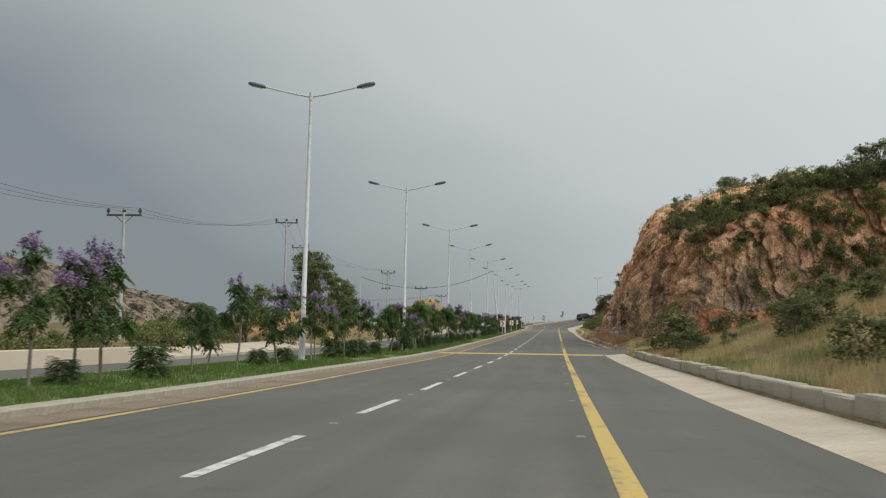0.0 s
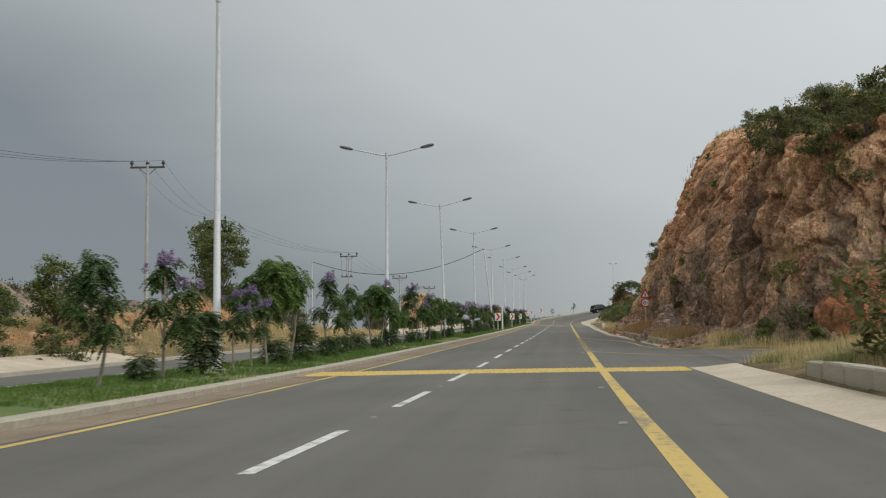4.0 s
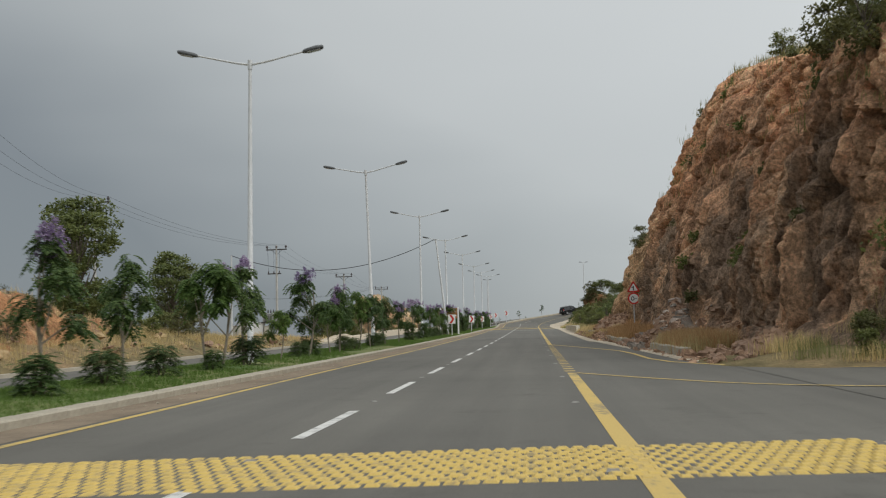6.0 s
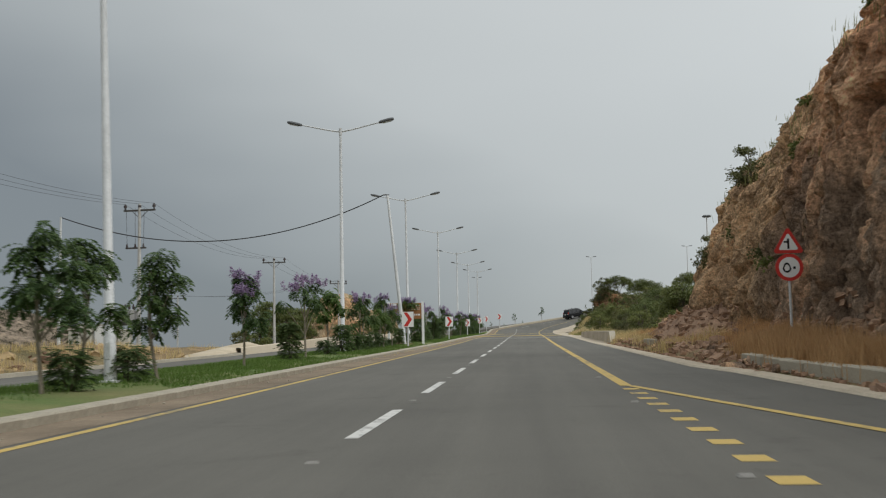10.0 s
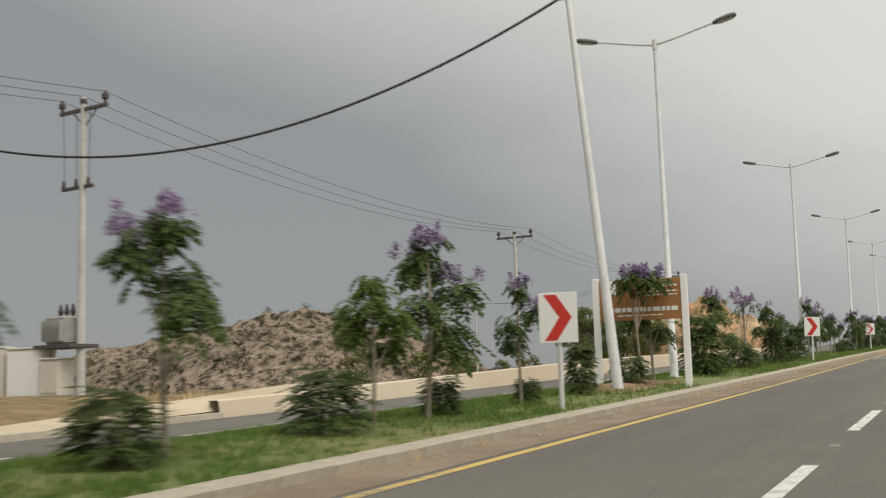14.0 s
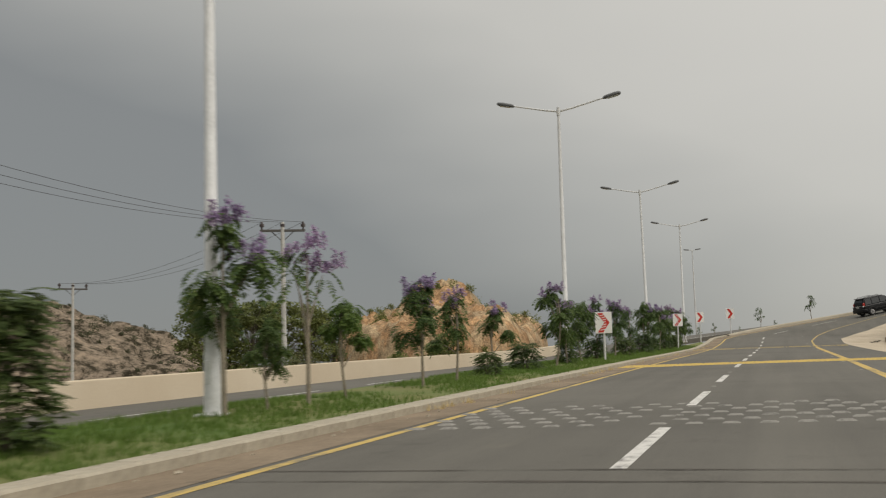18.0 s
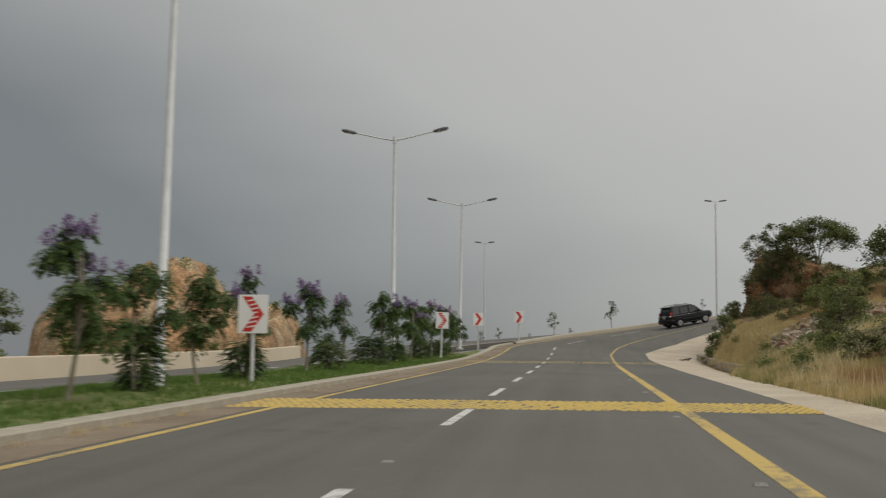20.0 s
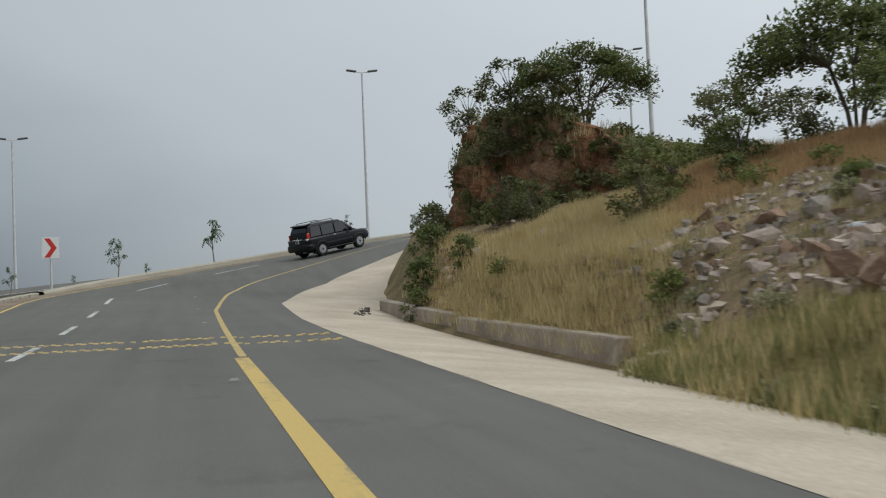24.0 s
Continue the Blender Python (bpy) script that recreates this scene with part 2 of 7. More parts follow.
def plain(col, fine=30.0, amount=0.12):
    def go(n, l, b):
        f, g = tex(n, l, fine, 4, 0.7), tex(n, l, fine / 12, 4, 0.6)
        c = mix(n, l, amount, col, ramp(n, l, f, (0.3, (0.25, 0.25, 0.25)), (0.7, (0.9, 0.9, 0.9))), "OVERLAY")
        l.new(mix(n, l, amount, c, ramp(n, l, g, (0.35, (0.2, 0.2, 0.2)), (0.65, (0.8, 0.8, 0.8))), "OVERLAY"), b.inputs["Base Color"])
    return go


def lit(col, power):
    def go(n, l, b):
        b.inputs["Base Color"].default_value = (*col, 1)
        b.inputs["Emission Color"].default_value = (*col, 1)
        b.inputs["Emission Strength"].default_value = power
    return go


def glass_dark(n, l, b):
    b.inputs["Base Color"].default_value = (0.012, 0.014, 0.016, 1)


material("asphalt", asphalt, 0.82, spec=0.35)
material("gutter concrete", grainy((0.40, 0.337, 0.253), (0.53, 0.456, 0.352), 0.5, 14, 0.3, 0.01), 0.9)
material("kerb concrete", grainy((0.34, 0.305, 0.24), (0.41, 0.37, 0.295), 0.5, 18, 0.4, 0.01), 0.9)
material("stained concrete", grainy((0.25, 0.21, 0.165), (0.43, 0.37, 0.30), 0.7, 10, 0.5, 0.015), 0.95)
material("cream wall", grainy((0.53, 0.44, 0.325), (0.62, 0.53, 0.41), 0.12, 60, 0.15, 0.005), 0.9)
material("button paint", worn_paint((0.60, 0.425, 0.12), (0.33, 0.26, 0.13)), 0.7)
material("yellow paint", worn_paint((0.54, 0.385, 0.12), (0.27, 0.22, 0.13)), 0.75)
material("faded yellow paint", worn_paint((0.50, 0.37, 0.14), (0.24, 0.2, 0.13)), 0.8)
material("scuffed yellow paint", scuffed((0.54, 0.385, 0.12), (0.20, 0.175, 0.125)), 0.75)
material("scuffed white paint", scuffed((0.50, 0.49, 0.46), (0.16, 0.155, 0.145)), 0.75)
material("white paint", worn_paint((0.62, 0.61, 0.58), (0.2, 0.195, 0.185)), 0.7)
material("worn stud", worn_paint((0.27, 0.26, 0.24), (0.14, 0.135, 0.125)), 0.8)
material("dusty verge", grainy((0.165, 0.128, 0.09), (0.255, 0.20, 0.142), 0.6, 16, 0.4, 0.02), 0.95)
material("median soil", grainy((0.085, 0.14, 0.035), (0.19, 0.18, 0.075), 0.3, 12, 0.5, 0.03), 0.95)
material("lawn blade", varied((0.10, 0.18, 0.035), (0.19, 0.27, 0.075)), 0.7)
material("dry grass blade", varied((0.46, 0.365, 0.19), (0.68, 0.56, 0.33)), 0.8)
material("rusty grass blade", varied((0.42, 0.25, 0.13), (0.60, 0.39, 0.22)), 0.8)
material("pale grass blade", varied((0.58, 0.50, 0.33), (0.74, 0.66, 0.47)), 0.8)
material("green grass blade", varied((0.19, 0.205, 0.08), (0.36, 0.345, 0.16)), 0.8)
material("cliff rock", bedded_rock, 0.92, spec=0.2)
material("red rock", cliff_rock((1.12, 0.86, 0.70)), 0.92, spec=0.2)
material("ochre bank", cliff_rock((0.86, 0.76, 0.62)), 0.95, spec=0.15)
material("ochre cut", cliff_rock((0.86, 0.92, 0.84)), 0.95, spec=0.15)
material("dark rock", cliff_rock((0.60, 0.53, 0.45)), 0.92, spec=0.2)
material("grey stone", grainy((0.16, 0.14, 0.12), (0.36, 0.31, 0.26), 1.1, 9, 0.6, 0.05), 0.95)
material("red rubble", grainy((0.235, 0.145, 0.095), (0.43, 0.28, 0.185), 0.9, 9, 0.6, 0.05), 0.95)
material("pale rock", grainy((0.31, 0.245, 0.205), (0.58, 0.475, 0.40), 0.9, 9, 0.6, 0.05), 0.95)
material("rubble", grainy((0.20, 0.125, 0.085), (0.40, 0.27, 0.19), 0.9, 9, 0.6, 0.05), 0.95)
material("ochre rock", grainy((0.33, 0.23, 0.12), (0.52, 0.38, 0.21), 0.12, 1.2, 0.9, 0.4), 0.95)
material("dry ground", dry_ground, 0.95, spec=0.15)
material("sand", grainy((0.38, 0.315, 0.225), (0.50, 0.425, 0.315), 0.5, 14, 0.3, 0.02), 0.95)
material("scrub hill", scrub_hill, 0.95, spec=0.1)
material("galvanised steel", grainy((0.56, 0.57, 0.57), (0.70, 0.71, 0.71), 1.5, 20, 0.1, 0.005), 0.55, 0.1)
material("lamp housing", plain((0.13, 0.135, 0.14)), 0.5)
material("lamp glass", plain((0.42, 0.43, 0.43)), 0.25, spec=0.6)
material("joint soil", grainy((0.05, 0.046, 0.038), (0.11, 0.10, 0.08), 2, 20, 0.5, 0.02), 0.95)
material("tar stain", grainy((0.055, 0.047, 0.04), (0.085, 0.072, 0.06), 3, 30, 0.3, 0.01), 0.8)
material("red soil", grainy((0.20, 0.125, 0.075), (0.33, 0.22, 0.14), 1.2, 12, 0.6, 0.03), 0.95)
material("dark steel", plain((0.10, 0.095, 0.09)), 0.6, 0.3)
material("pole paint", grainy((0.40, 0.395, 0.375), (0.52, 0.515, 0.495), 1.5, 14, 0.2, 0.01), 0.7)
material("insulator", plain((0.045, 0.03, 0.028)), 0.3, spec=0.6)
material("cable", plain((0.03, 0.03, 0.032)), 0.6)
material("transformer grey", plain((0.30, 0.30, 0.29)), 0.6)
material("sign white", plain((0.86, 0.855, 0.84), 20, 0.06), 0.5)
material("sign red", plain((0.60, 0.045, 0.035), 20, 0.12), 0.45)
material("sign brown", plain((0.34, 0.165, 0.065), 8, 0.1), 0.55)
material("sign black", plain((0.02, 0.02, 0.02)), 0.5)
material("cream box", plain((0.60, 0.57, 0.50), 8, 0.15), 0.7)
material("bark", grainy((0.10, 0.085, 0.065), (0.20, 0.17, 0.135), 4, 30, 0.6, 0.02), 0.95)
material("pale bark", grainy((0.20, 0.17, 0.13), (0.32, 0.28, 0.22), 4, 30, 0.6, 0.02), 0.95)
material("jacaranda leaf", varied((0.050, 0.096, 0.030), (0.130, 0.190, 0.062)), 0.55)
material("bright leaf", varied((0.070, 0.135, 0.026), (0.145, 0.215, 0.058)), 0.55)
material("shrub leaf", varied((0.050, 0.086, 0.028), (0.125, 0.170, 0.064)), 0.6)
material("fresh leaf", varied((0.12, 0.165, 0.045), (0.25, 0.29, 0.095)), 0.6)
material("silver leaf", varied((0.24, 0.24, 0.15), (0.42, 0.40, 0.27)), 0.75)
material("gum leaf", varied((0.105, 0.132, 0.044), (0.225, 0.25, 0.092)), 0.6)
material("acacia leaf", varied((0.085, 0.110, 0.038), (0.200, 0.225, 0.084)), 0.65)
material("juniper leaf", varied((0.095, 0.105, 0.046), (0.200, 0.20, 0.092)), 0.7)
material("dusty leaf", varied((0.085, 0.085, 0.05), (0.15, 0.145, 0.088)), 0.75)
material("blossom", varied((0.28, 0.19, 0.40), (0.47, 0.37, 0.58)), 0.6)
material("car black", gloss_black, 0.25, spec=0.22)
material("car white", plain((0.66, 0.66, 0.65), 6, 0.05), 0.3, spec=0.5)
material("car glass", glass_dark, 0.06, spec=0.8)
material("tyre", plain((0.018, 0.018, 0.018)), 0.85)
material("alloy", plain((0.42, 0.42, 0.43)), 0.35, 0.7)
material("chrome", plain((0.75, 0.75, 0.75), 20, 0.03), 0.15, 0.9)
material("black plastic", plain((0.02, 0.02, 0.021)), 0.6)
material("red lens", plain((0.42, 0.02, 0.015)), 0.2, spec=0.6)
material("brake light", lit((1.0, 0.07, 0.03), 2.2), 0.3)
material("clear lens", plain((0.55, 0.55, 0.55)), 0.2, spec=0.6)
material("plate", plain((0.62, 0.63, 0.62)), 0.5)
material("white bag", plain((0.75, 0.75, 0.74)), 0.6)

# ---- mesh helpers ----
class Geo:
    """Collects vertices and faces of one mesh."""

    def __init__(self):
        self.v, self.f = [], []

    def add(self, verts, faces):
        k = len(self.v)
        self.v += [tuple(p) for p in verts]
        self.f += [tuple(i + k for i in q) for q in faces]
        return self

    def box(self, x0, y0, z0, x1, y1, z1, m=None, bevel=0.0):
        if bevel:
            b, v = bevel, []
            for z, i in ((z0, b), (z0 + b, 0), (z1 - b, 0), (z1, b)):
                v += [(x0 + i + b, y0 + i, z), (x1 - i - b, y0 + i, z), (x1 - i, y0 + i + b, z), (x1 - i, y1 - i - b, z),
                      (x1 - i - b, y1 - i, z), (x0 + i + b, y1 - i, z), (x0 + i, y1 - i - b, z), (x0 + i, y0 + i + b, z)]
            f = [tuple(reversed(range(8))), tuple(range(24, 32))]
            for r in range(3):
                f += [(r * 8 + i, r * 8 + (i + 1) % 8, r * 8 + 8 + (i + 1) % 8, r * 8 + 8 + i) for i in range(8)]
        else:
            v = [(x, y, z) for z in (z0, z1) for x, y in ((x0, y0), (x1, y0), (x1, y1), (x0, y1))]
            f = [(3, 2, 1, 0), (4, 5, 6, 7), (0, 1, 5, 4), (1, 2, 6, 5), (2, 3, 7, 6), (3, 0, 4, 7)]
        if m is not None:
            v = [m @ Vector(p) for p in v]
        return self.add(v, f)

    def tube(self, points, radii, sides=8, caps=True):
        pts = [Vector(p) for p in points]
        rad = radii if isinstance(radii, (list, tuple)) else [radii] * len(pts)
        v, f = [], []
        for i, p in enumerate(pts):
            d = (pts[min(i + 1, len(pts) - 1)] - pts[max(i - 1, 0)]).normalized()
            a = d.cross(Vector((0, 0, 1)) if abs(d.z) < 0.9 else Vector((0, 1, 0))).normalized()
            c = d.cross(a)
            for k in range(sides):
                w = 2 * math.pi * k / sides
                v.append(p + (a * math.cos(w) + c * math.sin(w)) * rad[i])
        for i in range(len(pts) - 1):
            f += [(i * sides + k, i * sides + (k + 1) % sides, (i + 1) * sides + (k + 1) % sides, (i + 1) * sides + k) for k in range(sides)]
        if caps:
            k = len(v)
            v += v[:sides] + v[-sides:]
            f += [tuple(reversed(range(k, k + sides))), tuple(range(k + sides, k + 2 * sides))]
        return self.add(v, f)

    def disc(self, c, axis, r0, half, sides=24, r1=None):
        a = Vector(axis).normalized()
        return self.tube([Vector(c) - a * half, Vector(c) + a * half], [r0, r1 if r1 else r0], sides)

    def grid(self, rows):
        n = len(rows[0])
        f = [(i * n + k, i * n + k + 1, (i + 1) * n + k + 1, (i + 1) * n + k) for i in range(len(rows) - 1) for k in range(n - 1)]
        return self.add([p for r in rows for p in r], f)

    def loft(self, rings, caps=True):
        n = len(rings[0])
        f = [(i * n + k, i * n + (k + 1) % n, (i + 1) * n + (k + 1) % n, (i + 1) * n + k) for i in range(len(rings) - 1) for k in range(n)]
        if caps:
            f += [tuple(reversed(range(n))), tuple(range((len(rings) - 1) * n, len(rings) * n))]
        return self.add([p for r in rings for p in r], f)

    def mesh(self, name, mat, smooth=False):
        me = bpy.data.meshes.new(name)
        me.from_pydata(self.v, [], self.f)
        me.materials.append(MATS[mat])
        if smooth:
            me.polygons.foreach_set("use_smooth", [True] * len(me.polygons))
        me.update()
        return me


def part(name, geo, mat, parent=None, label="", smooth=False):
    """Links a mesh as one object under a thing or a part."""
    ob = new(name, geo if isinstance(geo, bpy.types.Mesh) else geo.mesh(name, mat, smooth))
    if parent:
        ob.parent = parent
    if label:
        ob["label"] = label
    return ob


def thing(name, label, category, group="", kind="", m=None):
    ob = new(name)
    ob.empty_display_size = 0.2
    if m is not None:
        ob.matrix_world = m
    return tagged(ob, label, category, group, kind)


def setting(name, geo, mat, label, category, smooth=False, kind="structure"):
    return tagged(part(name, geo, mat, smooth=smooth), label, category, "", kind)


def fbm(p, octaves=4, rough=0.55):
    a, s, k = 1.0, 0.0, 1.0
    for _ in range(octaves):
        s += a * noise.noise(Vector(p) * k)
        a, k = a * rough, k * 2.03
    return s

# ---- the plan of the road ----
# s runs along the dashed line between the two lanes; straight to S0, then a right-hand bend of radius R0
S0, R0 = 274.0, 22.0
KNOT_S = (-160, -20, -3, 14, 31, 48, 65, 82, 99, 116, 133, 150, 167, 184, 201, 218, 235, 252, 262, 270, 276, 283, 290, 296, 302, 312, 345)
KNOT_Z = (-1.3, -0.15, 0.0, 0.24, 0.47, 0.80, 1.23, 1.65, 2.07, 2.53, 2.99, 3.45, 3.94, 4.46, 4.94, 5.41, 5.85, 6.33, 6.75, 7.2, 7.6, 8.2, 9.0, 9.95, 10.9, 12.2, 15.0)
_fine = np.arange(-160, 346, 1.0)
_soft = np.convolve(np.pad(np.interp(_fine, KNOT_S, KNOT_Z), 4, mode="edge"), np.ones(9) / 9, "valid")


def road_z(s):
    return float(np.interp(s, _fine, _soft))


def on_road(s, off, dz=0.0):
    if s <= S0:
        return Vector((off, s, road_z(s) + dz))
    a = (s - S0) / R0
    return Vector((R0 - (R0 - off) * math.cos(a), S0 + (R0 - off) * math.sin(a), road_z(s) + dz))


def road_pose(s, off, dz=0.0):
    """A pose on the road whose y axis runs along it."""
    p, q = on_road(s, off, dz), on_road(s + 0.5, off, dz)
    d = (q - p).normalized()
    x = d.cross(Vector((0, 0, 1))).normalized()
    return Matrix.Translation(p) @ Matrix((x, d, x.cross(d))).transposed().to_4x4()


def steps(s0, s1, step=2.0):
    n = max(1, int(math.ceil((s1 - s0) / step)))
    return [s0 + (s1 - s0) * i / n for i in range(n + 1)]


def strip(s0, s1, profile, step=2.0, geo=None):
    """A band along the road; profile: (offset, height) from left to right, or a function of s that gives it."""
    geo = geo or Geo()
    rows = []
    for s in steps(s0, s1, step):
        pr = profile(s) if callable(profile) else profile
        rows.append([on_road(s, o, z) for o, z in pr])
    return geo.grid(rows)


# carriageway, one slab with thickness; wider past the side road
def edge_right(s):
    return float(np.interp(s, (-200, 46, 50, 56, 64, 72, 86, 104, 108, 192, 204, 258, 268, 274, 280, 290), (6.2, 6.2, 8.1, 8.1, 8.1, 7.3, 7.1, 6.6, 6.2, 6.2, 5.98, 5.98, 6.3, 7.5, 8.7, 9.1)))


setting("road", strip(-120, 340, lambda s: ((-4.8, -0.45), (-4.8, 0.0), (-0.4, 0.012), (3.65, 0.0), (edge_right(s), -0.02), (edge_right(s), -0.45)), 0.5), "asphalt",
        "grey weathered asphalt carriageway with two lanes and a shoulder", "road")
# side road leaving at the cliff's foot
side = Geo()
for x, y0, y1 in ((8.0, 49.8, 66.5), (9.5, 50.8, 64.4), (12, 51.8, 62.6), (18, 52.4, 60.8), (30, 53, 60.4), (60, 54, 61)):
    side_row = [(x, y0 - 0.02, road_z(y0) - 0.5)] + [(x, y0 + (y1 - y0) * k / 6, road_z(y0 + (y1 - y0) * k / 6) - 0.012 + 0.012 * max(0.0, x - 9.5)) for k in range(7)] + [(x, y1 + 0.02, road_z(y1) - 0.5)]
    side.v += side_row
side.f = [(i * 9 + k, i * 9 + k + 1, i * 9 + 10 + k, i * 9 + 9 + k) for i in range(5) for k in range(8)]
setting("side_road", side, "asphalt", "grey asphalt side road joining at the cliff foot", "road")
setting("verge_dust", strip(-120, 330, ((-4.44, 0.008), (-4.0, 0.0065), (-3.56, 0.0068)), 0.5), "dusty verge", "brown dust gathered along the kerb on asphalt", "road")

# painted lines
for name, s_from, s_to, mat in (("lane_dashes", -130, 246, "white paint"), ("lane_dashes_bend", 246, 326, "scuffed white paint")):
    paint = Geo()
    for k in range(-12, 42):
        # past the studs the dashes begin anew
        s = -17.5 + 8.2 * k + (2.5 if k > 26 else 0.0)
        if s_from <= s < s_to:
            strip(s, s + (3.7 if k > 26 else 4.1), ((-0.075, 0.0155), (0.075, 0.0155)), 0.5, paint)
    setting(name, paint, mat, "worn white dashed lane line on asphalt", "road marking")
paint = Geo()
strip(-120, 340, ((-3.45, 0.0075), (-3.30, 0.008)), 0.5, paint)
setting("edge_line_left", paint, "scuffed yellow paint", "yellow edge line beside the median kerb", "road marking")
paint = Geo()
strip(-120, 63.4, ((3.54, 0.0045), (3.76, 0.0035)), 2.0, paint)
strip(98.8, 245.5, ((3.54, 0.0045), (3.76, 0.0035)), 0.5, paint)
for i in range(26):
    s = 64.2 + i * 1.33
    strip(s, s + 0.45, ((3.5, 0.0047), (3.78, 0.0037)), 0.5, paint)
setting("edge_line_right", paint, "scuffed yellow paint", "worn yellow line between lane and shoulder", "road marking")
def bend_line(s):
    o = float(np.interp(s, (245, 258, 265, 270.4, 278, 300), (3.68, 3.8, 3.88, 4.25, 4.9, 5.1)))
    return tuple((q, 0.0042 - 0.02 * max(0.0, q - 3.65) / (edge_right(s) - 3.65)) for q in (o - 0.065, o + 0.065))


setting("edge_line_bend", strip(245.8, 330, bend_line, 0.5), "faded yellow paint", "faded yellow line round the bend", "road marking")


def line_through(points, width, mat, name, label, dz=0.008):
    g = Geo()
    pts = [Vector((x, y, 0)) for x, y in points]
    left, right = [], []
    for i, p in enumerate(pts):
        d = (pts[min(i + 1, len(pts) - 1)] - pts[max(i - 1, 0)]).normalized()
        nrm = Vector((-d.y, d.x, 0)) * width / 2
        for lst, q in ((left, p + nrm), (right, p - nrm)):
            e = edge_right(q.y)
            z = road_z(q.y) + dz - 0.02 * max(0.0, min(1.0, (q.x - 3.65) / (e - 3.65)))
            if q.x > 7.9:
                z = road_z(q.y) + dz - 0.008 + 0.012 * max(0.0, q.x - 9.5)
            lst.append((q.x, q.y, z))
    g.grid([left, right])
    return setting(name, g, mat, label, "road marking")


def spaced(points, n=24):
    """A smooth line through the points."""
    t = np.linspace(0, len(points) - 1, n)
    k = np.arange(len(points))
    return list(zip(np.interp(t, k, [p[0] for p in points]), np.interp(t, k, [p[1] for p in points])))


line_through(spaced(((3.75, 63.3), (5.1, 60.4), (6.5, 57.9), (8.3, 56.0), (11.0, 54.8), (15.0, 54.2))), 0.16, "faded yellow paint", "gore_line_entry", "thin yellow line turning into the side road")
line_through(spaced(((3.72, 98.7), (4.6, 93.8), (5.5, 88.8), (6.35, 83.5), (6.55, 78), (6.5, 73), (6.9, 69), (8.5, 64.9), (11, 62.6), (14, 61.8))), 0.17, "yellow paint", "gore_line_exit",
             "yellow line running from the cliff foot to the lane edge")

# rumble strips of raised buttons, and studs
def buttons(name, y_left, y_right, rows, step_y, step_x, size, mat, label, x0=-4.2, x1=6.1, height=0.022, gap=0.0):
    g = Geo()
    rnd = random.Random(len(name) + rows)
    n = int((x1 - x0) / step_x)
    for r in range(rows):
        for i in range(n):
            if rnd.random() < gap:
                continue
            x = x0 + (i + 0.5 * (r % 2)) * step_x
            y = y_left + (y_right - y_left) * (x - x0) / (x1 - x0) + r * step_y + rnd.uniform(-0.02, 0.02)
            m = road_pose(y, x, 0.004 if x < 3.6 else -0.01) @ Matrix.Rotation(rnd.uniform(-0.06, 0.06), 4, "Z")
            a, b = size[0] / 2, size[1] / 2
            base = [m @ Vector((u, v, 0)) for u, v in ((-a, -b), (a, -b), (a, b), (-a, b))]
            top = [m @ Vector((u * 0.6, v * 0.6, height)) for u, v in ((-a, -b), (a, -b), (a, b), (-a, b))]
            g.add(base + top, [(4, 5, 6, 7), (0, 1, 5, 4), (1, 2, 6, 5), (2, 3, 7, 6), (3, 0, 4, 7)])
    return setting(name, g, mat, label, "rumble strip", kind="stuff")


buttons("rumble_strip_1", 43.4, 44.9, 11, 0.225, 0.155, (0.13, 0.17), "button paint", "yellow raised buttons in a band across the road", x0=-4.3, x1=6.2)
buttons("rumble_strip_2", 209.9, 210.6, 12, 0.225, 0.155, (0.115, 0.14), "button paint", "yellow raised buttons in a band across the road", gap=0.03)
buttons("rumble_strip_3", 249.2, 249.3, 2, 0.24, 0.24, (0.12, 0.16), "faded yellow paint", "faded yellow raised buttons across the road", x1=5.9, gap=0.08)
buttons("rumble_strip_4", 251.5, 251.3, 2, 0.24, 0.24, (0.12, 0.16), "faded yellow paint", "faded yellow raised buttons across the road", x1=5.9, gap=0.08)
buttons("stud_field", 183.8, 184.3, 7, 0.66, 0.45, (0.24, 0.16), "worn stud", "worn pale raised studs in rows across the road", x0=-3.3, x1=6.0, gap=0.12)
studs = Geo()
for k in range(-12, 36):
    for off, s in ((0.0, -17.5 + 8.2 * k + 6.1), (3.36, -17.5 + 8.2 * k + 5.0)):
        m = road_pose(s, off, 0.012)
        studs.add([m @ Vector(p) for p in ((-0.065, -0.05, -0.008), (0.065, -0.05, -0.008), (0.065, 0.05, -0.008), (-0.065, 0.05, -0.008), (-0.045, -0.02, 0.016), (0.045, -0.02, 0.016), (0.045, 0.02, 0.016), (-0.045, 0.02, 0.016))],
                  [(4, 5, 6, 7), (0, 1, 5, 4), (1, 2, 6, 5), (2, 3, 7, 6), (3, 0, 4, 7)])
setting("road_studs", studs, "worn stud", "small grey-white reflective studs along the lines", "road stud", kind="stuff")

# concrete gutter on the right
def gutter(name, s0, s1, out, rise, edge=6.19):
    setting(name, strip(s0, s1, ((edge, -0.3), (edge, -0.013), (6.6, 0.006), (out - 0.12, rise), (out, rise + 0.01), (out, -0.3)), 1.5), "gutter concrete", "pale concrete gutter along the shoulder", "gutter")


gutter("gutter_1", -120, 47.0, 7.5, 0.09)
def kerb_line(s):
    e, k = edge_right(s) - 0.01, min(1.0, (s - 69.0) / 2.0)
    return ((e, -0.3), (e, -0.012), (e + 0.06, 0.05 * k - 0.02), (e + 0.45, 0.06 * k - 0.02), (e + 0.52, 0.05 * k - 0.02), (e + 0.54, -0.3))


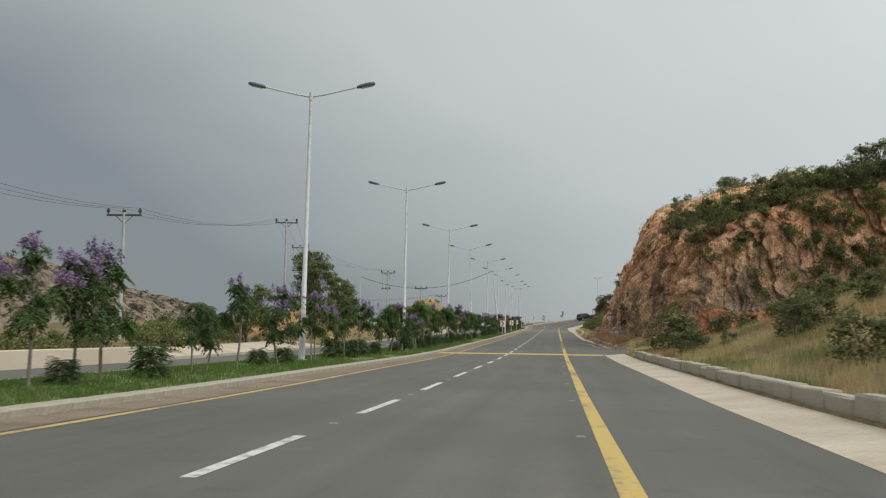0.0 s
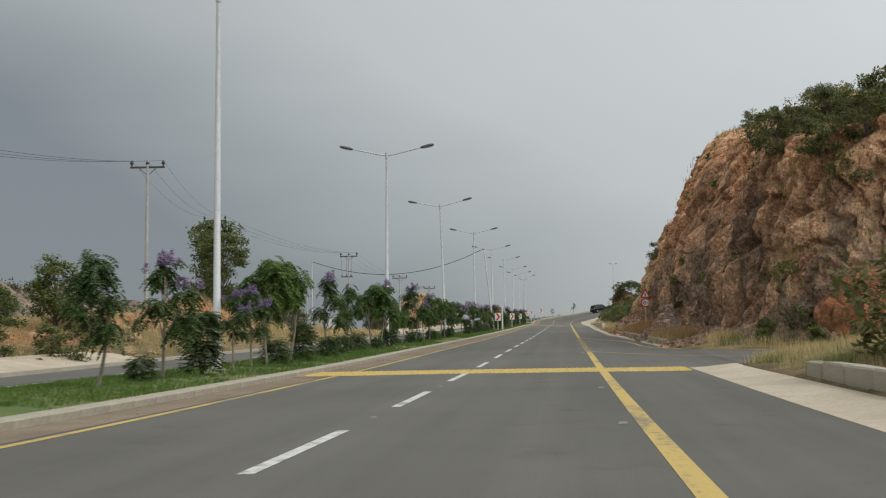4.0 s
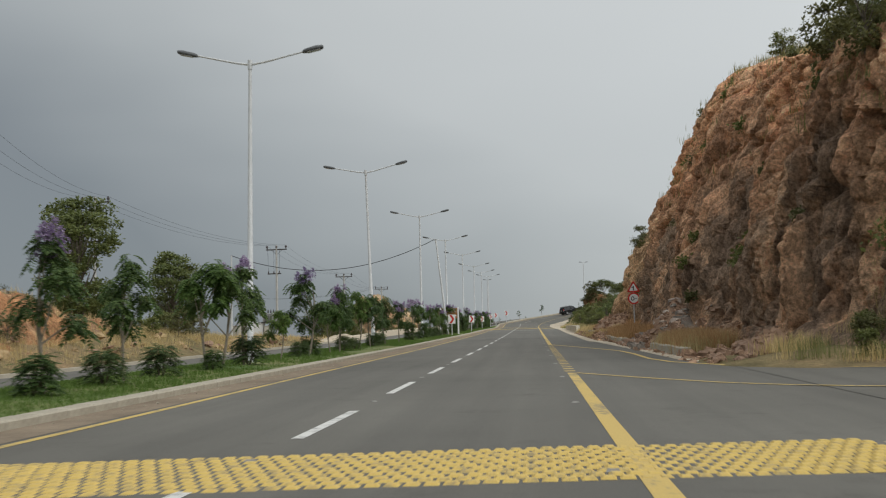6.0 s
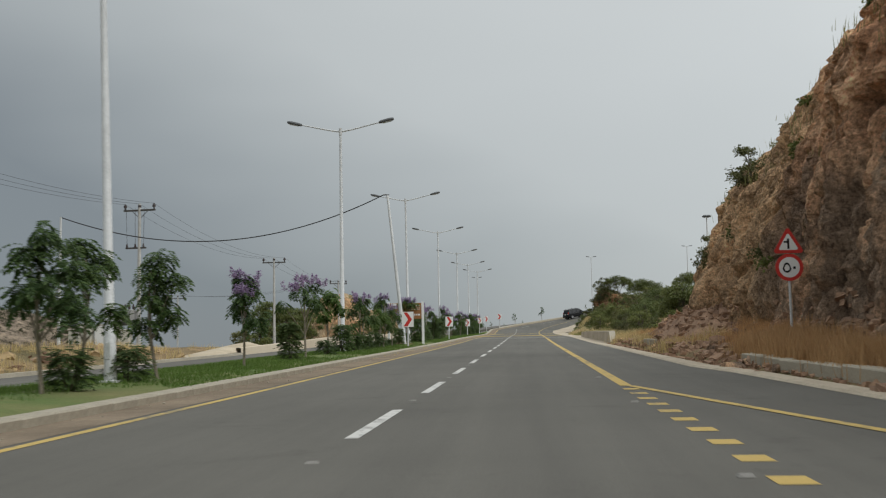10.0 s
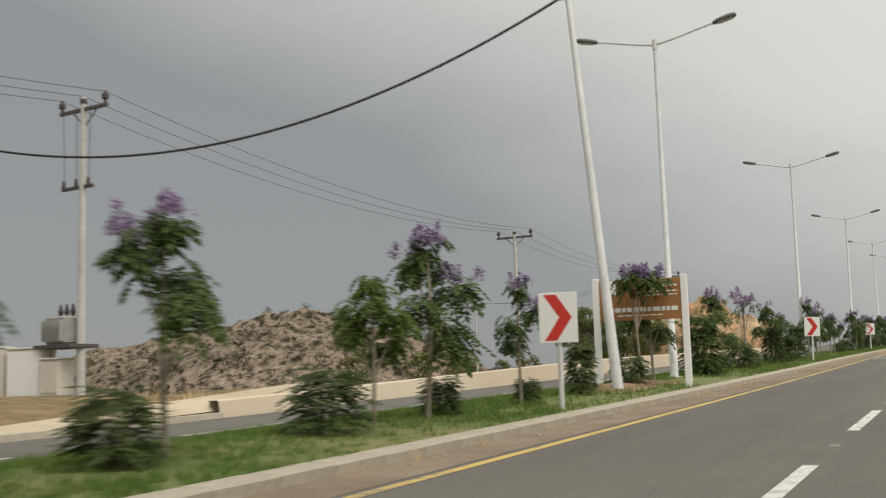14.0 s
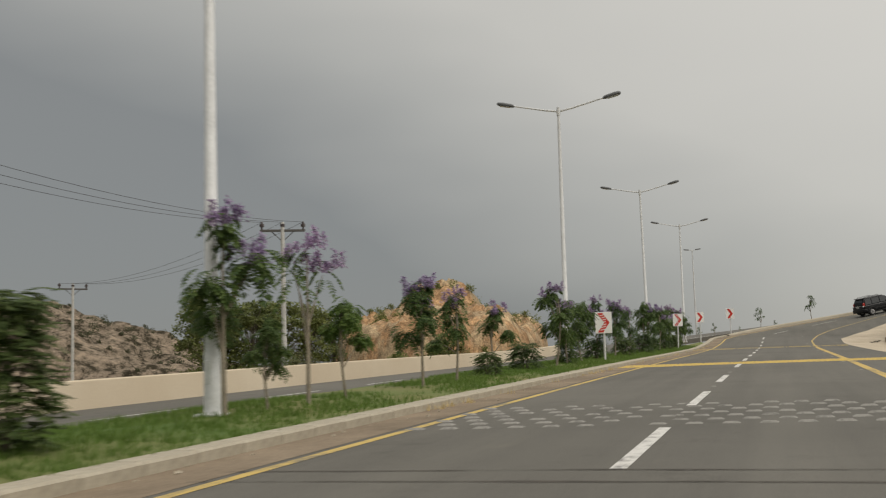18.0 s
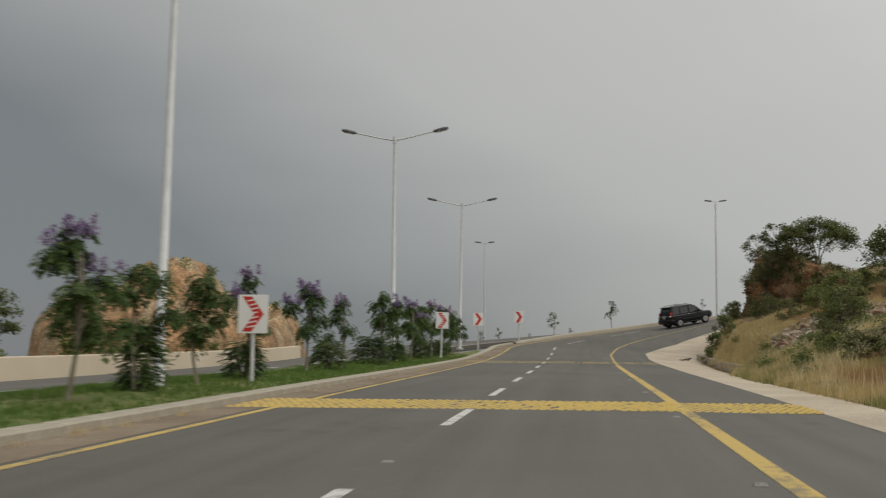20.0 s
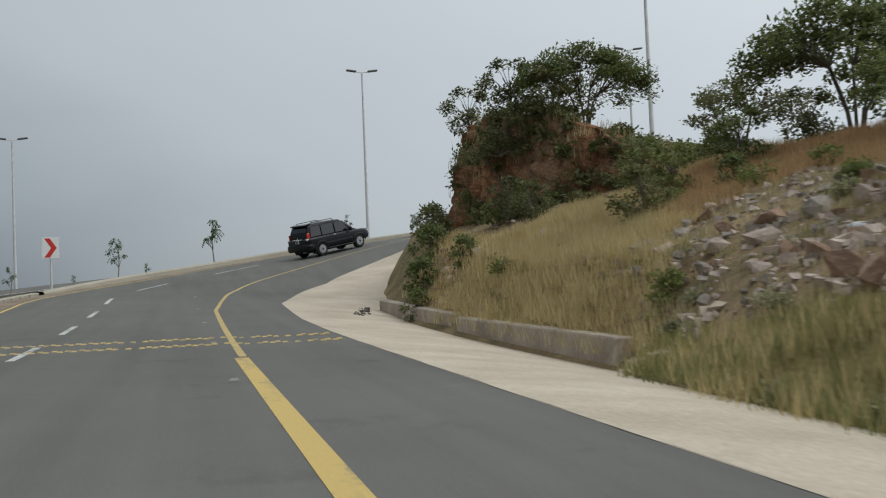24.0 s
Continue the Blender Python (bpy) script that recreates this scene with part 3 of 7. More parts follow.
setting("gutter_kerb", strip(69, 149, kerb_line, 1.0), "gutter concrete", "narrow pale concrete kerb along the cliff foot", "gutter")
gutter("gutter_2", 149, 195, 7.4, 0.06)
APRON_S = (195, 215, 228, 238, 242.5, 244.5, 255, 262, 268, 274, 280, 290)
APRON_OUT = (7.3, 7.3, 7.75, 8.35, 8.9, 9.42, 9.42, 9.6, 10.2, 11.2, 11.9, 12.3)
APRON_DROP = (0.05, 0.0, -0.11, -0.22, -0.34, -0.44, -0.42, -0.42, -0.34, -0.18, 0.0, 0.09)


def apron_out(s):
    return float(np.interp(s, APRON_S, APRON_OUT))


def apron_drop(s):
    return float(np.interp(s, APRON_S, APRON_DROP))


def apron(s):
    """The concrete apron falls away from the asphalt to its rim."""
    out, e, d = apron_out(s), edge_right(s) - 0.01, apron_drop(s)
    return ((e, -0.5), (e, -0.016), (e + 0.3, -0.012 + 0.1 * d), (e + (out - e) * 0.6, 0.55 * d), (out - 0.1, d), (out, d - 0.01), (out, d - 0.5))


setting("gutter_bend", strip(195, 330, apron, 0.5), "gutter concrete", "pale concrete gutter widening to an apron inside the bend", "gutter")

# open joint between asphalt and gutter, and a sealed crack across the lanes
rows = []
for s in steps(205, 258, 0.35):
    w = 0.004 + 0.016 * max(0.0, 0.35 + fbm((s * 0.9, 1.0, 2.0), 3))
    c = edge_right(s) + 0.035 * fbm((s * 0.6, 4.0, 0.0), 3)
    rows.append([on_road(s, c - 0.004 - 0.6 * w, -0.0165), on_road(s, c + 0.005, -0.0165)])
setting("gutter_joint", Geo().grid(rows), "joint soil", "dark open joint between asphalt and gutter", "road joint")
seal = Geo()
for yy, half in ((178.5, 0.035), (179.25, 0.03)):
    rows = []
    for k in range(60):
        x = -3.9 + 9.6 * k / 59
        y = yy + 0.03 * fbm((x * 0.8, 7.0 + yy, 0.0), 3) - 0.015 * x
        w = half * max(0.15, 0.7 + 0.9 * fbm((x * 1.4, yy, 0.0), 3))
        z = 0.0075 + 0.0027 * (x + 3.4) if x < 0 else 0.016 - 0.0035 * x
        rows.append([on_road(y - w, x, z), on_road(y + w, x, z)])
    seal.grid(rows)
setting("sealed_crack", seal, "tar stain", "two thin brown tar lines across the lanes", "road crack")

# opposite carriageway, lower, with its kerb and wall
OPP = -0.22
setting("opposite_road", strip(-120, 300, ((-16.1, OPP - 0.4), (-16.1, OPP), (-9.05, OPP + 0.05), (-9.05, OPP - 0.4)), 4), "asphalt", "grey asphalt carriageway beyond the median", "road")
paint = Geo()
for k in range(-12, 34):
    strip(-15 + 8.2 * k, -11 + 8.2 * k, ((-12.62, OPP + 0.03), (-12.48, OPP + 0.03)), 2.0, paint)
setting("opposite_dashes", paint, "white paint", "white dashed lane line of the far carriageway", "road marking")
setting("opposite_edge_line", strip(-120, 296, ((-9.62, OPP + 0.052), (-9.48, OPP + 0.052)), 4), "white paint", "thin white edge line beside the median", "road marking")
setting("opposite_kerb", strip(-120, 268, ((-9.05, OPP), (-9.05, 0.02), (-8.82, 0.03), (-8.8, -0.3)), 4), "kerb concrete", "pale concrete kerb on the far side of the median", "kerb")


def wall_strip(name, s0, s1, h0, h1, off=-16.3):
    def pr(s):
        h = OPP + h0 + (h1 - h0) * min(1.0, max(0.0, (s - s0) / 30.0))
        return ((off - 0.32, OPP - 1.5), (off - 0.30, h - 0.03), (off - 0.27, h), (off - 0.03, h), (off, h - 0.03), (off + 0.06, OPP + 0.05), (off + 0.10, OPP - 0.3))
    setting(name, strip(s0, s1, pr, 2.0), "cream wall", "low cream-painted concrete roadside wall", "wall")


wall_strip("wall_1", -120, 26, 0.68, 0.68)
wall_strip("wall_2", 147, 262, 0.45, 0.76)
setting("far_kerb", strip(26, 147, ((-16.45, OPP - 0.4), (-16.45, OPP + 0.14), (-16.15, OPP + 0.14), (-16.1, OPP - 0.1)), 3), "kerb concrete", "pale concrete kerb beyond the far carriageway", "kerb")
setting("pale_apron", strip(28, 64, ((-19.5, OPP + 0.5), (-18.5, OPP + 0.45), (-16.46, OPP + 0.10)), 3), "gutter concrete", "pale concrete apron beside the far kerb", "pavement")
setting("sand_apron", strip(138, 154, lambda s: ((-18.6, OPP - 0.1 + 0.045 * (s - 138)), (-17.6, OPP + 0.12 + 0.04 * (s - 138)), (-16.63, OPP + 0.1 + 0.024 * (s - 138)), (-16.47 if s < 147 else -16.61, OPP + 0.08 + 0.01 * (s - 138))), 1.5), "sand", "pale sandy ramp rising beside the far kerb", "pavement", smooth=True)

# median soil between the kerbs
def mound(s):
    w = float(np.interp(s, (-200, 240, 266), (1, 1, 0.15)))
    return [(-4.76 - (8.82 - 4.76) * w * k / 6, 0.115 + 0.10 * math.sin(math.pi * k / 6) + 0.04 * fbm((s * 0.3, k * 0.7, 3), 2)) for k in range(7)][::-1]


setting("median", strip(-120, 266, mound, 1.0), "median soil", "planted median strip of soil and patchy grass", "median", smooth=True)
def soil_patch(s):
    w = math.sin(math.pi * (s - 146.5) / 8.0)
    return [(-5.3 - 2.2 * k / 5, 0.06 + 0.13 * math.sin(math.pi * (k + 0.6) / 6.2) + (0.16 * w - 0.02) * math.sin(math.pi * k / 5) + 0.05 * fbm((s * 1.1, k * 0.9, 8), 3) * w) for k in range(6)][::-1]


setting("soil_patch", strip(146.5, 154.5, soil_patch, 0.4), "red soil", "bare red-brown soil round the board's posts", "soil", smooth=True)
def bend_kerb(s):
    h = float(np.interp(s, (281, 287), (0.16, 0.30)))
    return ((-4.85, -0.8), (-4.85, h - 0.04), (-4.78, h), (-4.48, h), (-4.41, h - 0.08), (-4.38, -0.1))


setting("kerb_bend", strip(280.45, 330, bend_kerb, 0.5), "kerb concrete", "pale concrete kerb round the outside of the bend", "kerb")

# ---- ground: one sheet to the horizon ----
RIGHT_Y = (-200, 30, 46, 50, 62, 66, 140, 150, 185, 205, 235, 262, 280, 340)
RIGHT_D = (0.0, 2.5, 6.0, 11.5, 20.0, 45.0, 120.0)
RIGHT_Z = ((0.08, 0.08, 0.08, -0.3, -0.3, -0.1, 0.2, 0.2, 0.12, 0.02, 0.0, 0.0, 0.0, 0.1),
           (0.62, 0.62, 0.45, -0.14, -0.14, 0.3, 0.5, 0.5, 0.6, 0.6, 0.6, 0.9, 0.6, 0.3),
           (2.0, 2.0, 0.9, -0.1, -0.1, 0.5, 1.4, 1.2, 1.5, 1.8, 2.0, 2.6, 2.5, 0.5),
           (3.9, 3.9, 1.6, -0.05, -0.05, 1.0, 3.0, 2.4, 2.6, 3.4, 4.0, 4.2, 3.6, 0.0),
           (6.2, 6.2, 3.0, 0.05, 0.05, 2.0, 6.0, 4.5, 4.6, 4.6, 4.8, 5.0, 4.0, -2.0),
           (8.0, 8.0, 6.0, 1.2, 1.5, 5.0, 9.0, 6.0, 5.4, 5.0, 5.2, 5.2, 4.4, -8.0),
           (4.0, 4.0, 4.0, 3.0, 4.0, 6.0, 8.0, 6.0, 6.0, 6.0, 6.0, 5.0, 0.0, -20.0))
LEFT_Y = (-200, 20, 40, 62, 70, 105, 120, 140, 200, 262, 280, 340)
LEFT_D = (0.0, 3.0, 8.0, 20.0, 60.0, 200.0)
LEFT_Z = ((-0.5, -0.5, -0.45, -0.45, -0.3, -0.3, -0.3, -0.4, -0.6, -0.6, -1.5, -5.0),
          (-0.6, -0.6, -0.05, -0.05, 1.1, 1.0, 0.4, 0.3, -0.6, -0.8, -3.0, -8.0),
          (-0.9, -0.9, 0.5, 0.8, 1.9, 1.6, 0.8, 0.6, -0.9, -1.5, -6.0, -12.0),
          (-1.5, -1.5, 0.6, 0.8, 1.6, 1.4, 0.4, 0.0, -2.5, -4.0, -10.0, -20.0),
          (-3.0, -3.0, -1.5, -1.3, -1.0, -1.0, -2.0, -3.0, -6.0, -10.0, -22.0, -34.0),
          (-6.0, -6.0, -6.0, -6.0, -6.0, -7.0, -8.0, -9.0, -14.0, -26.0, -40.0, -50.0))


def table(y, d, ys, ds, zs):
    col = [float(np.interp(y, ys, r)) for r in zs]
    return float(np.interp(d, ds, col))


def ground_z(x, y):
    yy = max(-150.0, min(335.0, y))
    rz = road_z(min(yy, 282.0))
    if y > S0 + 4:
        # round the bend: taken from the bend's middle
        r = math.hypot(x - R0, y - S0)
        out = r - (R0 + 4.8)
        a = math.atan2(y - S0, R0 - x)
        s = S0 + R0 * max(0.0, min(2.6, a))
        if out > 0:
            return road_z(s) - 0.25 - min(60.0, 0.35 * out + 0.9 * max(0, out - 4)) if out < 60 else -40.0
        inner = (R0 - 12.2) - r
        if inner > 0:
            return road_z(s) + 0.2 + min(2.0, 0.3 * inner)
        return road_z(s) - 0.5
    if 6.3 < x <= 7.2 and 62 < y < 149:
        z = rz - 0.05
    elif x > 7.2:
        z = rz + table(yy, x - 7.2, RIGHT_Y, RIGHT_D, RIGHT_Z)
    elif x < -16.4:
        z = rz + table(yy, -16.4 - x, LEFT_Y, LEFT_D, LEFT_Z)
    else:
        z = rz - 0.6
    if 193 < y <= S0 + 4 and x > 5.5:
        # under the apron, and rising from its rim
        rim, d = apron_out(y), apron_drop(y)
        if x < rim + 0.02:
            z = rz + d - 0.35
        elif x < rim + 1.6:
            k = (x - rim) / 1.6
            z = (1 - k) * (rz + d - 0.02) + k * z
    if (7.9 < x and not (47 < y < 66 and x < 60) and not (193 < y and x < apron_out(y) + 0.5)) or x < -17.5:
        z += 0.22 * fbm((x * 0.22, y * 0.22, 0.0), 3) + 0.06 * fbm((x * 0.9, y * 0.9, 5.0), 2)
    if abs(x) > 150 or y > 360 or y < -160:
        far = max(0.0, (abs(x) - 150) / 900, (y - 360) / 900, (-160 - y) / 900)
        z += (-30 - z) * min(1.0, far * 3)
    return z


xs = sorted(set([-4000, -2500, -1500, -900, -600, -400, -300, -220, -160, -120, -95, -75, -60] + list(np.arange(-50, -17, 2.0)) + [-16.9, -16.4, -16, -9, 0, 6, 6.35, 7.0, 7.2, 7.45]
            + list(np.arange(8.0, 34, 0.9)) + list(np.arange(34, 70, 3.0)) + [75, 90, 120, 160, 220, 300, 400, 600, 900, 1500, 2500, 4000]))
ys = sorted(set([-4000, -2500, -1500, -900, -600, -400, -300, -220, -170, -140] + list(np.arange(-120, -30, 5.0)) + list(np.arange(-30, 345, 1.5)) + [360, 380, 420, 500, 650, 900, 1500, 2500, 4000]))
setting("ground", Geo().grid([[(x, y, ground_z(x, y)) for x in xs] for y in ys]), "dry ground", "dry brown hillside ground with stones and scrub", "ground", smooth=True)


# ---- the rock cliff beside the road ----
CLIFF_BASE = ((76, 108), (73, 84), (60, 70), (40, 66), (28, 63.5), (19, 62.2), (13.5, 62.8), (10.6, 65.0), (9.3, 69.0), (8.5, 76), (8.3, 88), (8.3, 100), (8.1, 112), (7.9, 122), (7.9, 132), (8.1, 140), (9.2, 147), (13, 152), (24, 157), (46, 160), (64, 152), (74, 132), (76, 108))
CLIFF_TOP = (9.0, 12.0, 16.5, 16.0, 14.4, 12.6, 10.5, 9.8, 10.2, 11.2, 13.0, 15.0, 13.0, 9.8, 8.2, 6.3, 2.8, 2.4, 2.6, 3.0, 4.0, 6.0, 9.0)


def rock_face(base, tops, spine, nu, nv, ratio, level, scree, rise):
    """A broken rock face over a base line on the plan; it leans back towards the spine (x, y0, y1)."""
    g = Geo()
    seg = np.r_[0, np.cumsum([math.dist(base[i], base[i + 1]) for i in range(len(base) - 1)])]
    along = np.linspace(0, seg[-1], 4000)
    ax, ay = np.interp(along, seg, [p[0] for p in base]), np.interp(along, seg, [p[1] for p in base])
    weight = np.cumsum(np.where((ax < 36) & (ay < 150), 4.5, 1.0))
    us = np.interp(np.linspace(weight[0], weight[-1], nu), weight, along)
    ker = np.ones(25) / 25
    bx, by, tp = [np.convolve(np.pad(np.interp(us, seg, a), 12, mode="edge"), ker, "valid") for a in ([p[0] for p in base], [p[1] for p in base], tops)]
    rows = []
    for j in range(nu):
        d = Vector((spine[0] - bx[j], min(spine[2], max(spine[1], by[j])) - by[j], 0))
        far = d.length
        d.normalize()
        rz = level(by[j])
        row = []
        for i in range(nv + 1):
            v = i / nv
            if v < 0.12:
                sc = scree(by[j])
                off, z = v / 0.12 * sc, -0.4 + v / 0.12 * 1.45
            else:
                w = (v - 0.12) / 0.88
                sc = scree(by[j])
                off, z = sc + ratio * (0.35 * w + 0.65 * w * w) * tp[j], 1.05 + (tp[j] - 1.05) * w
            p = Vector((bx[j], by[j], rz + z)) + d * off
            a = min(1.0, v * 5) * min(1.0, tp[j] / 8)
            q = Vector((p.x, p.y, p.z * 0.36))
            ledge = fbm(q * 0.16, 4) * 0.85
            d0, pts0 = noise.voronoi(q * 0.21 + Vector((1, 4, 9)))
            d1, pts1 = noise.voronoi(q * 0.5 + Vector((3, 7, 1)))
            d2, pts2 = noise.voronoi(q * 1.15)
            cell1 = noise.cell(pts0[0] * 4.7) * 0.40 + noise.cell(pts1[0] * 7.3) * 0.30
            cell2 = noise.cell(pts2[0] * 5.1) * 0.17
            crack = -0.40 * max(0.0, 0.14 - (d1[1] - d1[0])) / 0.14 - 0.18 * max(0.0, 0.12 - (d2[1] - d2[0])) / 0.12
            cleft = abs(noise.noise(Vector((p.x * 0.5, p.y * 0.5, p.z * 0.09))))
            crack -= 0.55 * max(0.0, 0.07 - cleft) / 0.07
            small = fbm(q * 2.2, 3) * 0.15 + fbm(Vector((p.x, p.y, p.z * 0.7)) * 2.4, 3) * 0.17 + 0.08 * noise.noise(Vector((p.x * 3.1, p.y * 3.1, p.z * 2.2))) + 0.10 * noise.noise(Vector((p.x * 1.6, p.y * 1.6, p.z * 0.18)))
            row.append(p - d * a * (ledge + cell1 + cell2 + crack + small))
        top = row[-1]
        left = max(0.5, far - (top - Vector((bx[j], by[j], top.z))).dot(d))
        for t in (0.02, 0.05, 0.09, 0.14, 0.2, 0.28, 0.38, 0.52, 0.7, 0.88, 1.0):
            q = top + d * left * t
            up = (tp[j] * rise + 0.6) * (1 - (1 - t) ** 2.2)
            row.append(Vector((q.x, q.y, top.z + up + 0.25 * fbm((q.x * 0.3, q.y * 0.3, 1), 3))))
        rows.append(row)
    return g.grid(rows)


setting("cliff", rock_face(CLIFF_BASE, CLIFF_TOP, (48.0, 86.0, 132.0), 1420, 92, 0.30, lambda y: road_z(min(145, y)) + 0.1, lambda y: float(np.interp(y, (60, 105, 115, 121, 128, 136, 150), (1.7, 1.9, 2.8, 2.8, 2.4, 2.5, 3.2))), 0.34), "cliff rock", "tall red-brown rock cutting with broken ledges", "cliff")
OUTCROP_BASE = ((41, 271), (40, 261), (36, 256), (27, 257.5), (19.5, 259.5), (15.0, 261.5), (12.6, 265.5), (12.2, 271.0), (14.0, 276.5), (18.0, 280.5), (25, 284.5), (36, 286), (40, 280), (41, 271))
OUTCROP_TOP = (1.5, 1.2, 0.6, 1.0, 2.8, 5.2, 6.5, 6.5, 5.8, 4.6, 3.5, 2.5, 2.0, 1.5)
setting("outcrop", rock_face(OUTCROP_BASE, OUTCROP_TOP, (30.0, 266.0, 274.0), 300, 56, 0.13, lambda y: road_z(min(268, y)) + 0.3, lambda y: 0.9, -0.45), "dark rock", "dark rock outcrop with scrub inside the bend", "cliff")


def rock_mass(cx, cy, rx, ry, h, seed, mat, name, label, category, base=-3.0, steep=0.5, rough=0.35, n=70, kind="structure"):
    """A rounded or steep hill of rock."""
    rows = []
    cz = ground_z(cx, cy) if base is None else base
    for i in range(n + 1):
        row = []
        for k in range(n + 1):
            u, v = i / n * 2 - 1, k / n * 2 - 1
            r = math.hypot(u, v)
            q = max(0.0, 1 - r) ** steep
            x, y = cx + u * rx, cy + v * ry
            row.append((x + rough * rx * 0.08 * fbm((x * 0.3, y * 0.3, seed), 2), y, cz + h * q * (1 + rough * fbm((x / rx * 2.2, y / ry * 2.2, seed), 5)) + rough * h * 0.12 * fbm((x / rx * 9, y / ry * 9, seed + 3), 3) * min(1, q * 4)))
        rows.append(row)
    return setting(name, Geo().grid(rows), mat, label, category, smooth=True, kind=kind)


rock_mass(-188, 415, 110, 80, 40, 11, "scrub hill", "hill_far", "distant brown rocky hill dotted with scrub", "hill", base=-13, steep=0.62, rough=0.24, n=150)
rock_mass(-290, 470, 150, 90, 38, 27, "scrub hill", "hill_behind", "distant low brown rocky ridge", "hill", base=-13, steep=0.8, rough=0.25, n=80)
rock_mass(-252, 415, 80, 62, 27, 33, "scrub hill", "hill_shoulder", "low brown shoulder of the distant rocky hill", "hill", base=-13, steep=0.62, rough=0.2, n=90)
rock_mass(-118, 188, 56, 48, 31, 19, "scrub hill", "hill_left", "brown rocky hill beyond the far carriageway", "hill", base=-7, steep=0.8, rough=0.25, n=80)
rock_mass(-22.8, 87, 5.0, 25, 3.0, 41, "ochre bank", "ochre_bank", "low cut ochre bank beyond the far kerb", "bank", base=1.1, steep=0.4, rough=0.6, n=110)
rock_mass(11.6, 132, 4.0, 9.5, 2.9, 77, "red rubble", "talus", "heap of red earth and broken rock at the cliff's end", "talus", base=road_z(132) + 0.1, steep=0.75, rough=0.5, n=60)
rock_mass(9.7, 88.8, 2.7, 7.9, 2.3, 63, "red rubble", "talus", "heap of fallen rock at the cliff's foot", "talus", base=road_z(88) - 0.6, steep=0.8, rough=0.35, n=50)
SPUR_BASE = ((32, 66.0), (28, 62.6), (23, 61.9), (18.5, 61.9), (15.2, 62.6), (13.2, 64.0), (12.6, 65.8), (13.5, 69.0))
SPUR_TOP = (3.2, 3.6, 3.4, 3.2, 3.3, 3.2, 2.4, 1.0)
setting("red_spur", rock_face(SPUR_BASE, SPUR_TOP, (21.0, 68.5, 68.5), 300, 44, 0.22, lambda y: road_z(63) - 0.1, lambda y: 0.45, 0.05), "red rock", "low spur of bare orange-red rock at the cliff's corner", "cliff")
rock_mass(10.0, 70.5, 2.2, 3.6, 1.6, 65, "red rubble", "talus", "small heap of fallen rock beside the side road", "talus", base=road_z(70) - 0.7, steep=0.8, rough=0.35, n=40)
rock_mass(-33, 284, 11, 15, 8.6, 5, "ochre cut", "ochre_hill", "cut ochre rock hill beside the road", "hill", base=5.0, steep=0.26, rough=0.3, n=80)

# ---- kerb stones of the median ----
kerb = thing("kerb", "row of pale concrete kerb stones along the median", "kerb", kind="structure")
stone_geo = []
for k in range(3):
    rnd = random.Random(k)
    g = Geo().box(-0.40, -0.495, -0.25, 0.0, 0.495, 0.14, bevel=0.025)
    g.v = [(x + rnd.uniform(-0.006, 0.006), y, z + rnd.uniform(-0.006, 0.006)) for x, y, z in g.v]
    stone_geo.append(g.mesh("kerb_stone", "kerb concrete"))
for i in range(300):
    ob = part("kerb_stone", stone_geo[i % 3], None, kerb)
    ob.matrix_world = road_pose(-19.5 + i, -4.38, 0.0)
far_kerb = Geo()
for i in range(60):
    m = road_pose(-80.0 + i, -4.38)
    far_kerb.box(-0.40, -0.49, -0.25, 0.0, 0.49, 0.14, m)
part("kerb_behind", far_kerb, "kerb concrete", kerb)["kind"] = "stuff"

# ---- low block walls along the gutter ----
def block_wall(name, label, s0, s1, off, h, length, out=0.36, mat="kerb concrete"):
    w = thing(name, label, "wall", "low walls along the gutter", m=road_pose(s0, off))
    rnd = random.Random(int(s0))
    s = s0
    while s < s1 - 0.3:
        ln = min(length * rnd.uniform(0.8, 1.2), s1 - s)
        g = Geo().box(0, 0.02, -0.6 if s0 > 240 else -0.3, out, ln - 0.02, h * rnd.uniform(0.9, 1.08), bevel=0.03)
        g.v = [(x + rnd.uniform(-0.012, 0.012), y, z + rnd.uniform(-0.012, 0.012)) for x, y, z in g.v]
        ob = part("wall_block", g, mat, w)
        ob.matrix_world = road_pose(s, off + rnd.uniform(-0.03, 0.03)) @ Matrix.Rotation(rnd.uniform(-0.015, 0.015), 4, "Z")
        s += ln
    return w


block_wall("low_wall", "low wall of weathered concrete blocks beside the gutter", -30, 38, 7.52, 0.46, 1.6)
block_wall("low_wall", "low weathered concrete wall below rust-coloured grass", 95.5, 107.5, 7.4, 0.34, 2.4)
block_wall("low_wall", "low weathered concrete wall half covered by golden grass", 73.0, 82.5, 7.6, 0.32, 2.4)
block_wall("low_wall", "low concrete wall half hidden in dry grass", 244.6, 255.2, 9.45, 0.07, 12.5, mat="stained concrete")
block_wall("low_wall", "low concrete wall beside the bend", 256.2, 266.5, 9.62, 0.06, 6.0, mat="stained concrete")
block_wall("low_wall", "short broken piece of low concrete wall", 129.2, 132.2, 7.42, 0.45, 3.2)
